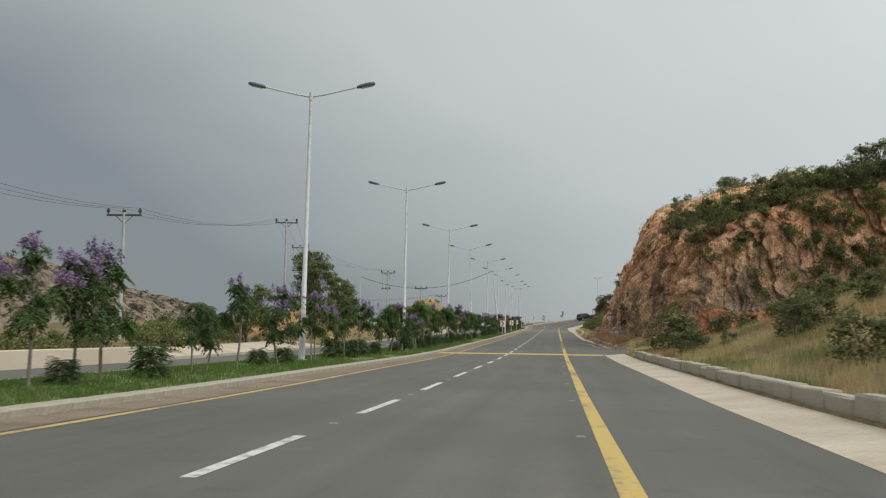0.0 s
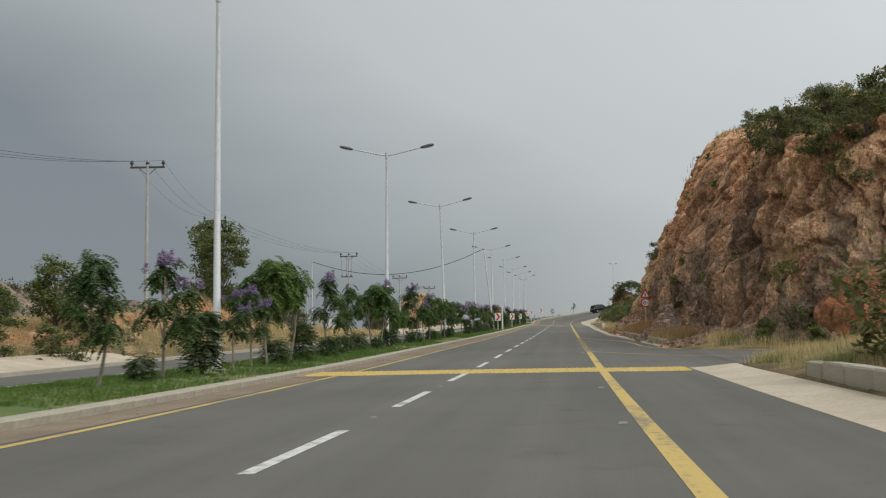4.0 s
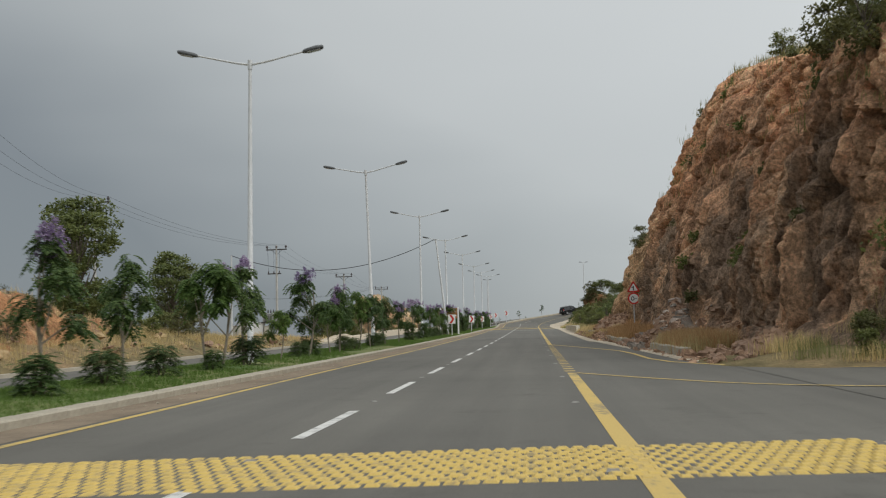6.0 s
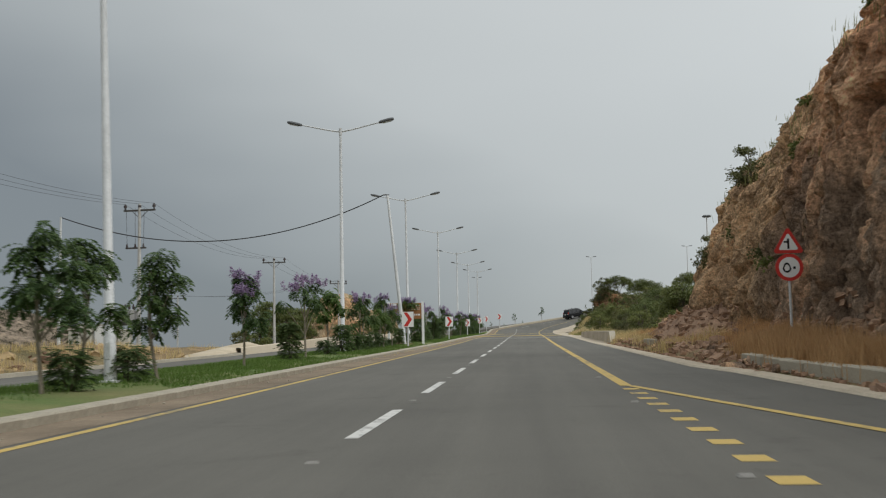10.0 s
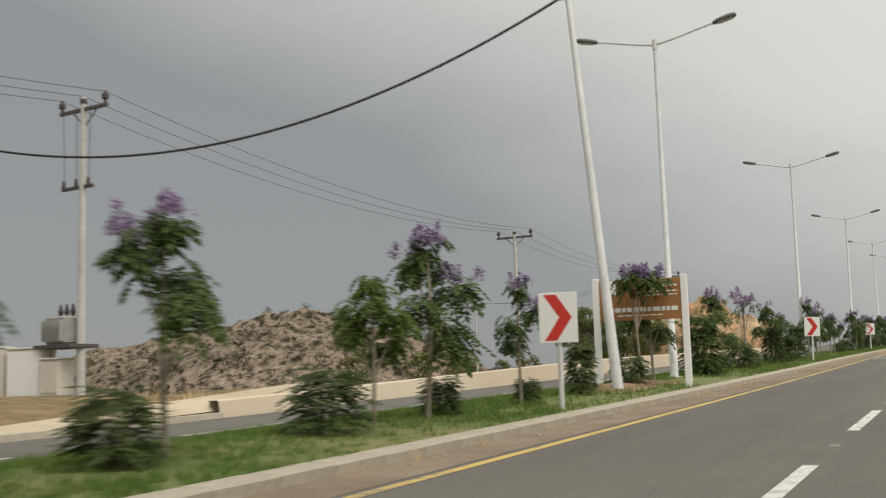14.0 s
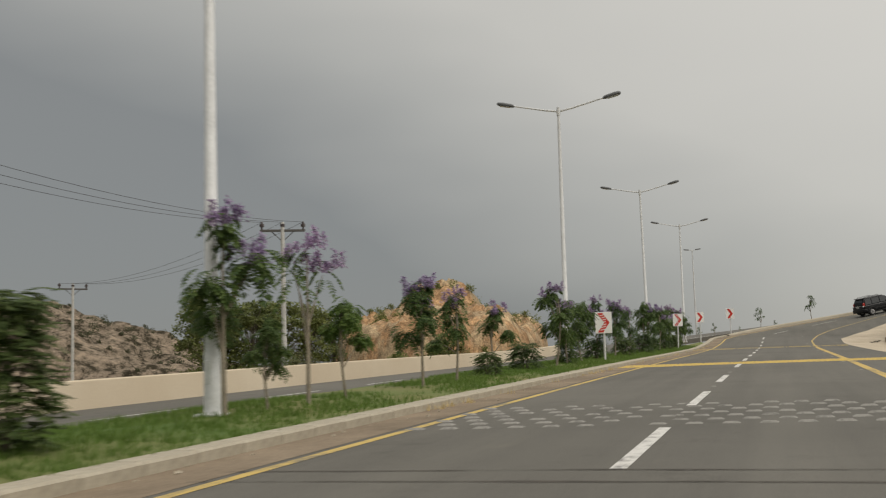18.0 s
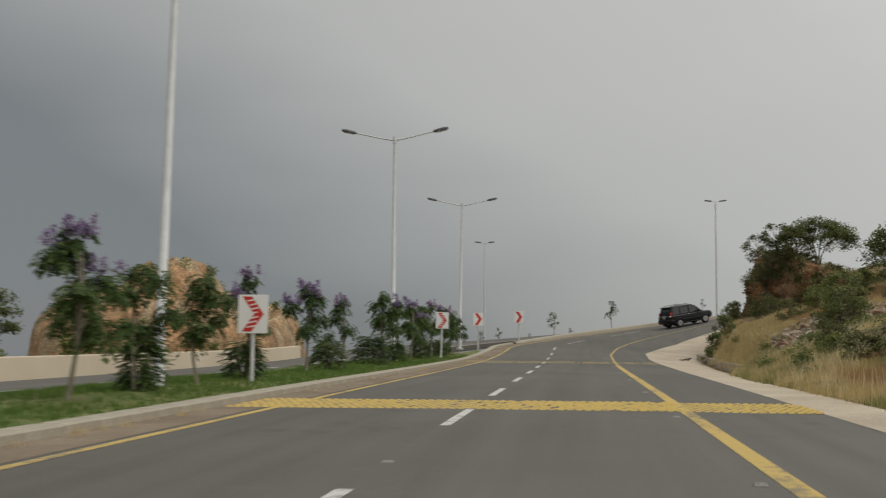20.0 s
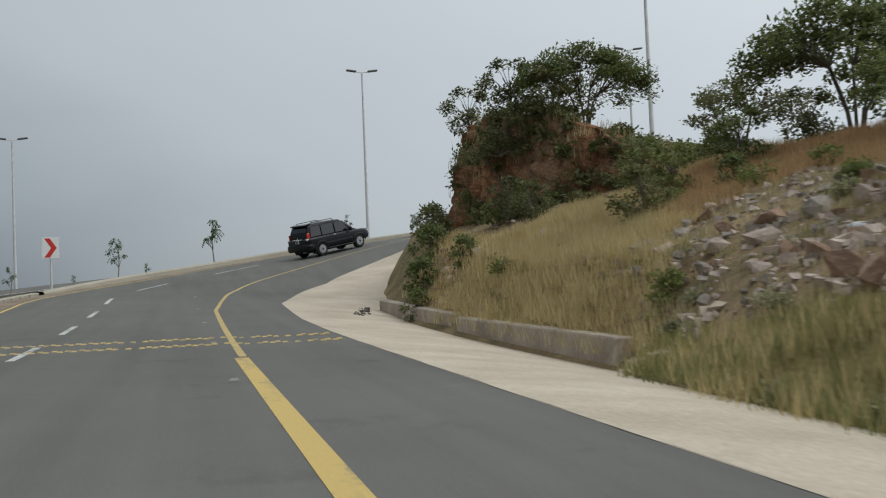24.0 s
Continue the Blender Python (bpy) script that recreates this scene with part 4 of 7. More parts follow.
# long concrete drain wall with a sloping painted end
w = thing("end_wall", "long concrete drain wall with a painted end beside the gutter", "wall", "low walls along the gutter")
rings = []
for s, h in ((148.0, 0.12), (149.2, 0.78), (155.0, 0.76), (162.0, 0.72), (170.0, 0.68), (178.0, 0.6), (186.0, 0.5)):
    m = road_pose(s, 7.05)
    rings.append([m @ Vector(q) for q in ((0.0, 0, -0.3), (0.34, 0, -0.3), (0.34, 0, h), (0.04, 0, h - 0.02))])
part("wall_body", Geo().loft(rings), "gutter concrete", w)
m0, m1 = road_pose(147.99, 7.03), road_pose(149.19, 7.03)
part("painted_end", Geo().grid([[m0 @ Vector((0.0, -0.012, 0.13)), m0 @ Vector((0.38, -0.012, 0.13))], [m1 @ Vector((0.0, -0.012, 0.80)), m1 @ Vector((0.38, -0.012, 0.80))]]), "kerb concrete", w, "pale painted wall end")

# ---- street lamps ----
def street_lamp(h=10.15, arm=2.5):
    lamp = thing("street_lamp", "tall galvanised street lamp with two arms in the median", "street lamp", "median street lamps")
    part("base_plate", Geo().box(-0.2, -0.2, -0.1, 0.2, 0.2, 0.03, bevel=0.01), "galvanised steel", lamp)
    part("pole", Geo().tube([(0, 0, 0), (0, 0, 0.9), (0, 0, 0.92), (0, 0, h)], [0.125, 0.12, 0.105, 0.055], 12), "galvanised steel", lamp, smooth=True)
    part("access_door", Geo().box(-0.05, -0.128, 0.45, 0.05, -0.10, 0.8, bevel=0.008), "galvanised steel", lamp)
    part("collar", Geo().disc((0, 0, h), (0, 0, 1), 0.075, 0.16, 12), "galvanised steel", lamp)
    for sgn in (-1, 1):
        tip = Vector((sgn * arm, 0, h + 0.52))
        part("arm", Geo().tube([(0, 0, h), (sgn * 0.5, 0, h + 0.08), (sgn * (arm - 0.6), 0, h + 0.40)], [0.042, 0.036, 0.03], 8), "galvanised steel", lamp, smooth=True)
        d = Vector((sgn * 0.6, 0, 0.13)).normalized()
        rings = []
        for t, wdt, up, dn in ((-0.72, 0.05, 0.05, 0.03), (-0.62, 0.11, 0.075, 0.045), (-0.25, 0.14, 0.09, 0.05), (-0.05, 0.12, 0.07, 0.045), (0.0, 0.06, 0.035, 0.02)):
            c = tip + d * t
            rings.append([c + Vector((0, a * wdt, b)) for a, b in ((-1, 0), (-0.7, up), (0.7, up), (1, 0), (0.7, -dn), (-0.7, -dn))])
        head = part("lamp_head", Geo().loft(rings), "lamp housing", lamp, "dark grey lamp head", smooth=True)
        part("lens", Geo().box(-0.22, -0.085, -0.012, 0.22, 0.085, 0.012, Matrix.Translation(tip + d * -0.32 + Vector((0, 0, -0.06))) @ Matrix.Rotation(-sgn * math.atan2(0.13, 0.6), 4, "Y"), 0.005),
             "lamp glass", head)
    return lamp


lamp0 = street_lamp()
LAMP_X, LAMP_Y = -6.55, [-13.4 + 28.24 * i for i in range(11)]
lamp0.matrix_world = Matrix.Translation((LAMP_X, LAMP_Y[0], road_z(LAMP_Y[0]) + 0.22))
for y in LAMP_Y[1:]:
    copy_thing(lamp0, Matrix.Translation((LAMP_X, y, road_z(y) + (0.02 if int(y) in (71, 212) else 0.22))) @ Matrix.Rotation(radians(-1.7 if 99 < y < 100 else (int(y) % 3 - 1) * 0.4), 4, "Y"))


def short_arm_lamp(name, x, y, z, h, arm, label):
    lamp = thing(name, label, "street lamp", "street lamps round the bend", m=Matrix.Translation((x, y, z)))
    part("pole", Geo().tube([(0, 0, -0.4), (0, 0, h)], [0.12, 0.055], 10), "galvanised steel", lamp, smooth=True)
    for sgn in (-1, 1):
        part("arm", Geo().tube([(0, 0, h), (sgn * arm * 0.4, 0, h + 0.05)], 0.03, 6), "galvanised steel", lamp)
        part("lamp_head", Geo().box(-0.34, -0.15, -0.05, 0.34, 0.15, 0.06, Matrix.Translation((sgn * arm * 0.75, 0, h + 0.11)) @ Matrix.Rotation(-sgn * 0.12, 4, "Y"), 0.03), "lamp housing", lamp, "pale grey lamp head")
    return lamp


short_arm_lamp("street_lamp", 15.05, 300.5, 11.2, 11.2, 0.95, "tall grey street lamp at the outer kerb of the bend")
short_arm_lamp("street_lamp", -8.35, 310.0, 8.3, 11.2, 0.95, "tall grey street lamp beyond the bend")
short_arm_lamp("street_lamp", 34.0, 300.0, 13.5, 10.5, 0.95, "tall grey street lamp further round the bend")

mast = thing("floodlight_mast", "tall steel mast with floodlights on the hill", "floodlight mast", m=Matrix.Translation((39.6, 309, 8.0)))
part("pole", Geo().tube([(0, 0, -2), (0, 0, 23)], [0.28, 0.12], 12), "galvanised steel", mast, smooth=True)
part("ring", Geo().disc((0, 0, 22.9), (0, 0, 1), 0.45, 0.05, 16), "dark steel", mast)
for k in range(6):
    a = k * math.pi / 3
    part("floodlight", Geo().box(-0.22, -0.3, -0.18, 0.22, 0.12, 0.16, Matrix.Translation((0.75 * math.cos(a), 0.75 * math.sin(a), 23.0)) @ Matrix.Rotation(a - math.pi / 2, 4, "Z") @ Matrix.Rotation(-0.6, 4, "X"), 0.04), "lamp housing", mast)

# ---- leaning service pole and its cable ----
def catenary(a, b, sag, n=28):
    a, b = Vector(a), Vector(b)
    return [a.lerp(b, i / n) - Vector((0, 0, 4 * sag * (i / n) * (1 - i / n))) for i in range(n + 1)]


lean_top, lean_base = Vector((-7.05, 149.1, 13.4)), Vector((-5.96, 148.3, road_z(148.3) - 0.1))
lp = thing("service_pole", "leaning galvanised service pole in the median", "utility pole", m=Matrix.Translation(lean_base))
part("pole", Geo().tube([(0, 0, 0), lean_top - lean_base], [0.13, 0.075], 12), "galvanised steel", lp, smooth=True)
part("clamp", Geo().tube([lean_top - lean_base + Vector((-0.3, 0, 0.02)), lean_top - lean_base + Vector((0.12, 0, 0.02))], 0.04, 6), "dark steel", lp)
p2_top = Vector((-27.9, 146.3, 12.2))
sp = thing("service_pole", "slim galvanised service pole beyond the far carriageway", "utility pole", m=Matrix.Translation((-27.9, 146.3, 2.4)))
part("pole", Geo().tube([(0, 0, -0.5), (0.05, 0, p2_top.z - 2.4)], [0.12, 0.06], 10), "galvanised steel", sp, smooth=True)
tagged(part("overhead_cable", Geo().tube(catenary(lean_top + Vector((-0.3, 0, 0)), p2_top, 2.25, 40), 0.036, 6), "cable", smooth=True), "thick black cable sagging between the service poles", "cable")

# ---- power line on the left ----
POLES = ((-24.5, 4.0, 9.2, 0), (-24.55, 41.4, 9.6, 0), (-24.7, 84.6, 14.1, 0), (-31.45, 119.7, 14.7, 1), (-24.1, 150.3, 13.5, 2), (-22.9, 185.1, 12.9, 0), (-22.7, 221.4, 13.2, 0), (-51.7, 244.7, 13.2, 0))
tops = []


def utility_pole(x, y, z, kind, yaw):
    base = ground_z(x, y) - 0.3
    label = ("grey utility pole with a crossarm and dark insulators", "grey utility pole with two crossarms", "grey utility pole carrying a transformer and switch gear")[kind]
    u = thing("utility_pole", label, "utility pole", "power line poles", m=Matrix.Translation((x, y, base)) @ Matrix.Rotation(yaw, 4, "Z"))
    h = z - base
    part("pole", Geo().tube([(0, 0, 0), (0, 0, h)], [0.15, 0.09], 10), "pole paint", u, smooth=True)
    part("crossarm", Geo().box(-1.15, -0.05, h - 0.5, 1.15, 0.05, h - 0.38, bevel=0.01), "dark steel", u)
    part("brace", Geo().tube([(-0.6, 0.06, h - 0.45), (0, 0.06, h - 1.0), (0.6, 0.06, h - 0.45)], 0.025, 5), "dark steel", u)
    for off in (-1.05, 0.0, 1.05):
        part("insulator", Geo().tube([(off, 0, h - 0.38), (off, 0, h - 0.25), (off, 0, h - 0.24), (off, 0, h - 0.1), (off, 0, h - 0.09), (off, 0, h + 0.02)], [0.05, 0.05, 0.12, 0.12, 0.07, 0.05], 8), "insulator", u)
    if kind:
        hh = h - (3.05 if kind == 2 else 3.6)
        part("lower_crossarm", Geo().box(-1.0, -0.05, hh, 0.5, 0.05, hh + 0.11, bevel=0.01), "dark steel", u)
        for off in (-0.9, -0.3, 0.3):
            part("fuse", Geo().tube([(off, -0.02, hh + 0.1), (off, -0.02, hh + 0.34)], [0.08, 0.05], 6), "insulator", u)
            part("drop_wire", Geo().tube(catenary((off, 0, hh + 0.34), (off * 1.1, 0, h - 0.3), 0.1, 8), 0.012, 4), "cable", u)
    if kind == 2:
        tz = 6.0 - base
        tr = part("transformer", Geo().box(-1.25, -0.45, tz - 0.55, -0.25, 0.4, tz + 0.35, bevel=0.06), "transformer grey", u, "grey finned transformer tank")
        for k in range(6):
            part("cooling_fin", Geo().box(-1.2 + k * 0.17, -0.6, tz - 0.45, -1.16 + k * 0.17, -0.45, tz + 0.2), "transformer grey", tr)
        for k in range(3):
            part("bushing", Geo().tube([(-1.0 + k * 0.3, 0, tz + 0.35), (-1.0 + k * 0.3, 0, tz + 0.5), (-1.0 + k * 0.3, 0, tz + 0.75)], [0.05, 0.09, 0.03], 8), "insulator", tr)
        part("platform", Geo().box(-1.6, -0.6, tz - 0.68, 0.2, 0.55, tz - 0.56, bevel=0.01), "dark steel", u)
        part("second_pole", Geo().tube([(-1.5, 0, 0), (-1.5, 0, tz + 0.1)], [0.13, 0.12], 8), "pole paint", u)
    tops.append([u.matrix_world @ Vector((off, 0, h)) for off in (-1.05, 0.0, 1.05)])


for i, (x, y, z, k) in enumerate(POLES):
    a, b = POLES[max(0, i - 1)], POLES[min(len(POLES) - 1, i + 1)]
    utility_pole(x, y, z, k, math.atan2(-(b[0] - a[0]), b[1] - a[1]))
for i in range(len(tops) - 1):
    for a, b in zip(tops[i], tops[i + 1]):
        tagged(part("power_line", Geo().tube(catenary(a, b, 0.9, 18), 0.009, 4), "cable"), "thin dark overhead power line between poles", "cable", "power lines")

# small kiosks under the transformer pole
for i, (dx, dy, wx, h) in enumerate(((-4.6, 0.6, 0.5, 1.7), (-3.6, 0.2, 0.9, 1.9), (-2.2, 0.4, 1.5, 1.75), (-0.9, 0.2, 0.8, 1.3))):
    x, y = -24.1 + dx, 150.0 + dy
    z = ground_z(x, y) - 0.1
    kk = thing("electrical_cabinet", "cream metal electrical cabinet on bare ground" if i != 2 else "white metal electrical cabinet on bare ground", "cabinet", "electrical cabinets", m=Matrix.Translation((x, y, z)))
    part("body", Geo().box(-wx / 2, -0.35, 0.15, wx / 2, 0.35, h, bevel=0.03), "sign white" if i == 2 else "cream box", kk)
    part("plinth", Geo().box(-wx / 2 - 0.05, -0.4, -0.2, wx / 2 + 0.05, 0.4, 0.15, bevel=0.02), "kerb concrete", kk)
    part("lid", Geo().box(-wx / 2 - 0.04, -0.4, h, wx / 2 + 0.04, 0.4, h + 0.06, bevel=0.02), "cream box", kk)
    part("door", Geo().box(-wx / 2 + 0.05, -0.375, 0.25, wx / 2 - 0.05, -0.352, h - 0.1, bevel=0.006), "sign white" if i == 2 else "cream box", kk)

# ---- chevron signs ----
def chevron_sign(w=0.68, h=0.88, post=1.15, scribble=False):
    s = thing("chevron_sign", "white sign with a red chevron on a steel post" if not scribble else "white chevron sign with scratched red paint on a post", "road sign", "chevron signs along the bend")
    part("post", Geo().tube([(0, 0.05, -0.75), (0, 0.05, post + h)], 0.045, 10), "galvanised steel", s, smooth=True)
    plate = part("plate", Geo().box(-w / 2, -0.012, post, w / 2, 0.012, post + h, bevel=0.004), "sign white", s)
    a, c = w * 0.36, post + h / 2
    v = [(-a, -0.016, post + 0.04), (-a * 0.1, -0.016, post + 0.04), (a, -0.016, c), (-a * 0.1, -0.016, post + h - 0.04), (-a, -0.016, post + h - 0.04), (a * 0.1, -0.016, c)]
    part("chevron", Geo().add(v, [(0, 1, 2, 5), (5, 2, 3, 4)]), "sign red", plate, "red painted chevron")
    if scribble:
        g = Geo()
        for k in range(7):
            z = post + 0.12 + 0.1 * k
            g.add([(-0.14 + 0.03 * (k % 3), -0.019, z), (0.12 - 0.02 * (k % 2), -0.019, z + 0.05), (0.12 - 0.02 * (k % 2), -0.019, z + 0.08), (-0.14 + 0.03 * (k % 3), -0.019, z + 0.03)], [(0, 1, 2, 3)])
        part("scratches", g, "sign white", plate, "white scratches across the red")
    part("clamp", Geo().box(-0.06, 0.01, post + 0.2, 0.06, 0.1, post + 0.26), "galvanised steel", s)
    part("clamp", Geo().box(-0.06, 0.01, post + h - 0.26, 0.06, 0.1, post + h - 0.2), "galvanised steel", s)
    return s


chev = (chevron_sign(), chevron_sign(scribble=True))
CHEVRONS = ((-5.05, 141.7, 0, -8), (-5.12, 176.6, 0, -10), (-5.55, 215.6, 1, -6), (-5.5, 250.0, 1, -8), (-4.98, 266.0, 0, -10))
LIFT = (-0.01, -0.02, -0.01, 0.45, 0.55)
for i, (x, y, k, yaw) in enumerate(CHEVRONS):
    m = Matrix.Translation((x, y, road_z(y) + 0.16 + LIFT[i])) @ Matrix.Rotation(radians(-yaw), 4, "Z") @ Matrix.Rotation(radians(1.5 * (i % 2)), 4, "Y")
    if i == 0:
        chev[0].matrix_world = m
    elif i == 2:
        chev[1].matrix_world = m
    else:
        copy_thing(chev[k], m)
copy_thing(chev[0], Matrix.Translation((-3.2, 283.9, 8.45)) @ Matrix.Rotation(radians(4), 4, "Z") @ Matrix.Scale(1.15, 4))

# ---- brown information board ----
bd = thing("information_board", "brown information board with white lettering on two posts", "road sign", m=Matrix.Translation((-6.22, 151.45, road_z(151.45) + 0.04)) @ Matrix.Rotation(0.12, 4, "Z"))
for x in (-1.15, 1.13):
    part("post", Geo().box(x - 0.085, -0.06, -0.4, x + 0.085, 0.06, 2.95, bevel=0.012), "sign white", bd, "white painted square post")
bp = part("panel", Geo().box(-1.07, -0.03, 1.82, 1.05, 0.03, 2.88, bevel=0.008), "sign brown", bd)
for z, x0, x1, hh in ((2.66, 0.25, 0.95, 0.05), (2.53, -0.1, 0.98, 0.035), (2.44, 0.1, 0.95, 0.03), (2.04, -0.95, 0.98, 0.11), (1.93, -0.6, 0.6, 0.03)):
    rnd = random.Random(int(z * 100))
    g, x = Geo(), x0
    while x < x1:
        ln = rnd.uniform(0.08, 0.2)
        g.box(x, -0.036, z, min(x + ln, x1), -0.0305, z + hh)
        x += ln + 0.035
    part("lettering_bar", g, "sign white", bp, "row of white lettering bars")
part("emblem_panel", Geo().box(-1.0, -0.042, 2.5, -0.62, -0.031, 2.86, bevel=0.003), "sign white", bp, "white emblem panel")

# ---- warning and speed signs at the cliff ----
ws = thing("traffic_sign", "red-bordered triangle above a round speed-limit sign", "road sign", m=Matrix.Translation((9.51, 110.6, -0.04)))
part("post", Geo().tube([(0, 0.05, road_z(111.4) - 0.2), (0, 0.05, 6.1)], 0.04, 8), "galvanised steel", ws, smooth=True)


def flat_poly(points, y0, y1):
    n = len(points)
    return Geo().add([(x, y0, z) for x, z in points] + [(x, y1, z) for x, z in points], [tuple(range(n)), tuple(reversed(range(n, 2 * n)))] + [(i, n + i, n + (i + 1) % n, (i + 1) % n) for i in range(n)])


def rounded_triangle(r, cz):
    return [(r * math.sin(a + da) * 1.0 - 0.0, cz + r * math.cos(a + da)) for a in (0, 2 * math.pi / 3, 4 * math.pi / 3) for da in (-0.09, 0.0, 0.09)]


tri = part("triangle_plate", flat_poly(rounded_triangle(0.46, 5.82)[::-1], -0.012, 0.012), "sign red", ws, "red triangular plate")
part("triangle_field", flat_poly(rounded_triangle(0.30, 5.82)[::-1], -0.017, -0.013), "sign white", tri)
part("junction_mark", Geo().box(-0.03, -0.022, 5.68, 0.03, -0.018, 5.98).box(-0.13, -0.022, 5.86, -0.03, -0.018, 5.91), "sign black", tri, "black junction mark")
rd = part("round_plate", Geo().disc((0, 0, 5.14), (0, 1, 0), 0.40, 0.012, 28), "sign red", ws, "round red-rimmed plate")
part("round_field", Geo().disc((0, -0.015, 5.14), (0, 1, 0), 0.30, 0.002, 28), "sign white", rd)


# the numeral on the round plate: an arabic five as a heart-shaped ring, and a dot for nought
ring = [(0.13 * math.sin(a) * (1.0 if math.cos(a) < 0 else 0.8), 5.13 + 0.15 * math.cos(a)) for a in [2 * math.pi * i / 14 for i in range(14)]]
g = Geo()
for i in range(14):
    (x0, z0), (x1, z1) = ring[i], ring[(i + 1) % 14]
    c = (0, 5.13)
    q = [(x0, z0), (x1, z1), (c[0] + (x1 - c[0]) * 0.62, c[1] + (z1 - c[1]) * 0.62), (c[0] + (x0 - c[0]) * 0.62, c[1] + (z0 - c[1]) * 0.62)]
    g.add([(x - 0.07, -0.020, z) for x, z in q], [(0, 1, 2, 3)])
g.box(0.11, -0.021, 5.09, 0.18, -0.018, 5.16)
part("numeral", g, "sign black", rd, "black speed numeral")
part("clamp", Geo().box(-0.05, 0.012, 5.1, 0.05, 0.1, 5.16), "galvanised steel", ws)

# ---- plants ----
def leaf_quads(pos, direction, length, width, rnd, geo, fold=0.25):
    d = Vector(direction).normalized()
    s = d.cross(Vector((rnd.uniform(-0.4, 0.4), rnd.uniform(-0.4, 0.4), 1))).normalized()
    n = s.cross(d) * (fold * width)
    p = Vector(pos)
    geo.add([p, p + d * length * 0.5 + s * width * 0.5 - n, p + d * length, p + d * length * 0.5 - s * width * 0.5 - n], [(0, 1, 2, 3)])


def frond(p, d, length, rnd, geo, pairs=6, leaf=0.13, width=0.055, droop=0.9):
    """A feathered leaf: a drooping rib with leaflets in pairs."""
    p, d = Vector(p), Vector(d).normalized()
    step = length / pairs
    for i in range(pairs):
        d = (d + Vector((0, 0, -droop * 0.16))).normalized()
        p = p + d * step
        s = d.cross(Vector((0, 0, 1))).normalized() if abs(d.z) < 0.97 else Vector((1, 0, 0))
        k = 1.0 - 0.45 * abs(i / pairs - 0.4)
        for sg in (-1, 1):
            leaf_quads(p, s * sg + d * 0.55 + Vector((0, 0, -0.25)), leaf * k * rnd.uniform(0.8, 1.2), width * k, rnd, geo)
    leaf_quads(p, d, leaf, width, rnd, geo)


def limbs(rnd, height, count, lean=0.55, start=0.45, r0=0.05, wander=0.12):
    """A trunk and limbs: the tube mesh, and the limbs' tips."""
    g, tips = Geo(), []
    p, pts = Vector((0, 0, -0.15)), []
    n = 6
    for i in range(n + 1):
        pts.append(p.copy())
        p = p + Vector((rnd.uniform(-wander, wander) * height * 0.08, rnd.uniform(-wander, wander) * height * 0.08, height * 0.8 / n))
    g.tube(pts, [r0 * (1 - 0.6 * i / n) for i in range(n + 1)], 7)
    for k in range(count):
        f = start + (0.95 - start) * k / max(1, count - 1)
        b = pts[min(n, int(f * n))]
        a = k * 2.4 + rnd.uniform(-0.4, 0.4)
        ln = height * rnd.uniform(0.24, 0.4) * (1.15 - 0.4 * f)
        d = Vector((math.cos(a) * lean, math.sin(a) * lean, rnd.uniform(0.55, 1.0))).normalized()
        q = [b, b + d * ln * 0.5, b + (d + Vector((0, 0, 0.2))).normalized() * ln]
        g.tube(q, [r0 * 0.5, r0 * 0.38, r0 * 0.2], 5)
        tips.append(q[-1])
        tips.append(q[1].lerp(q[2], 0.3))
    tips.append(pts[-1])
    return g, tips


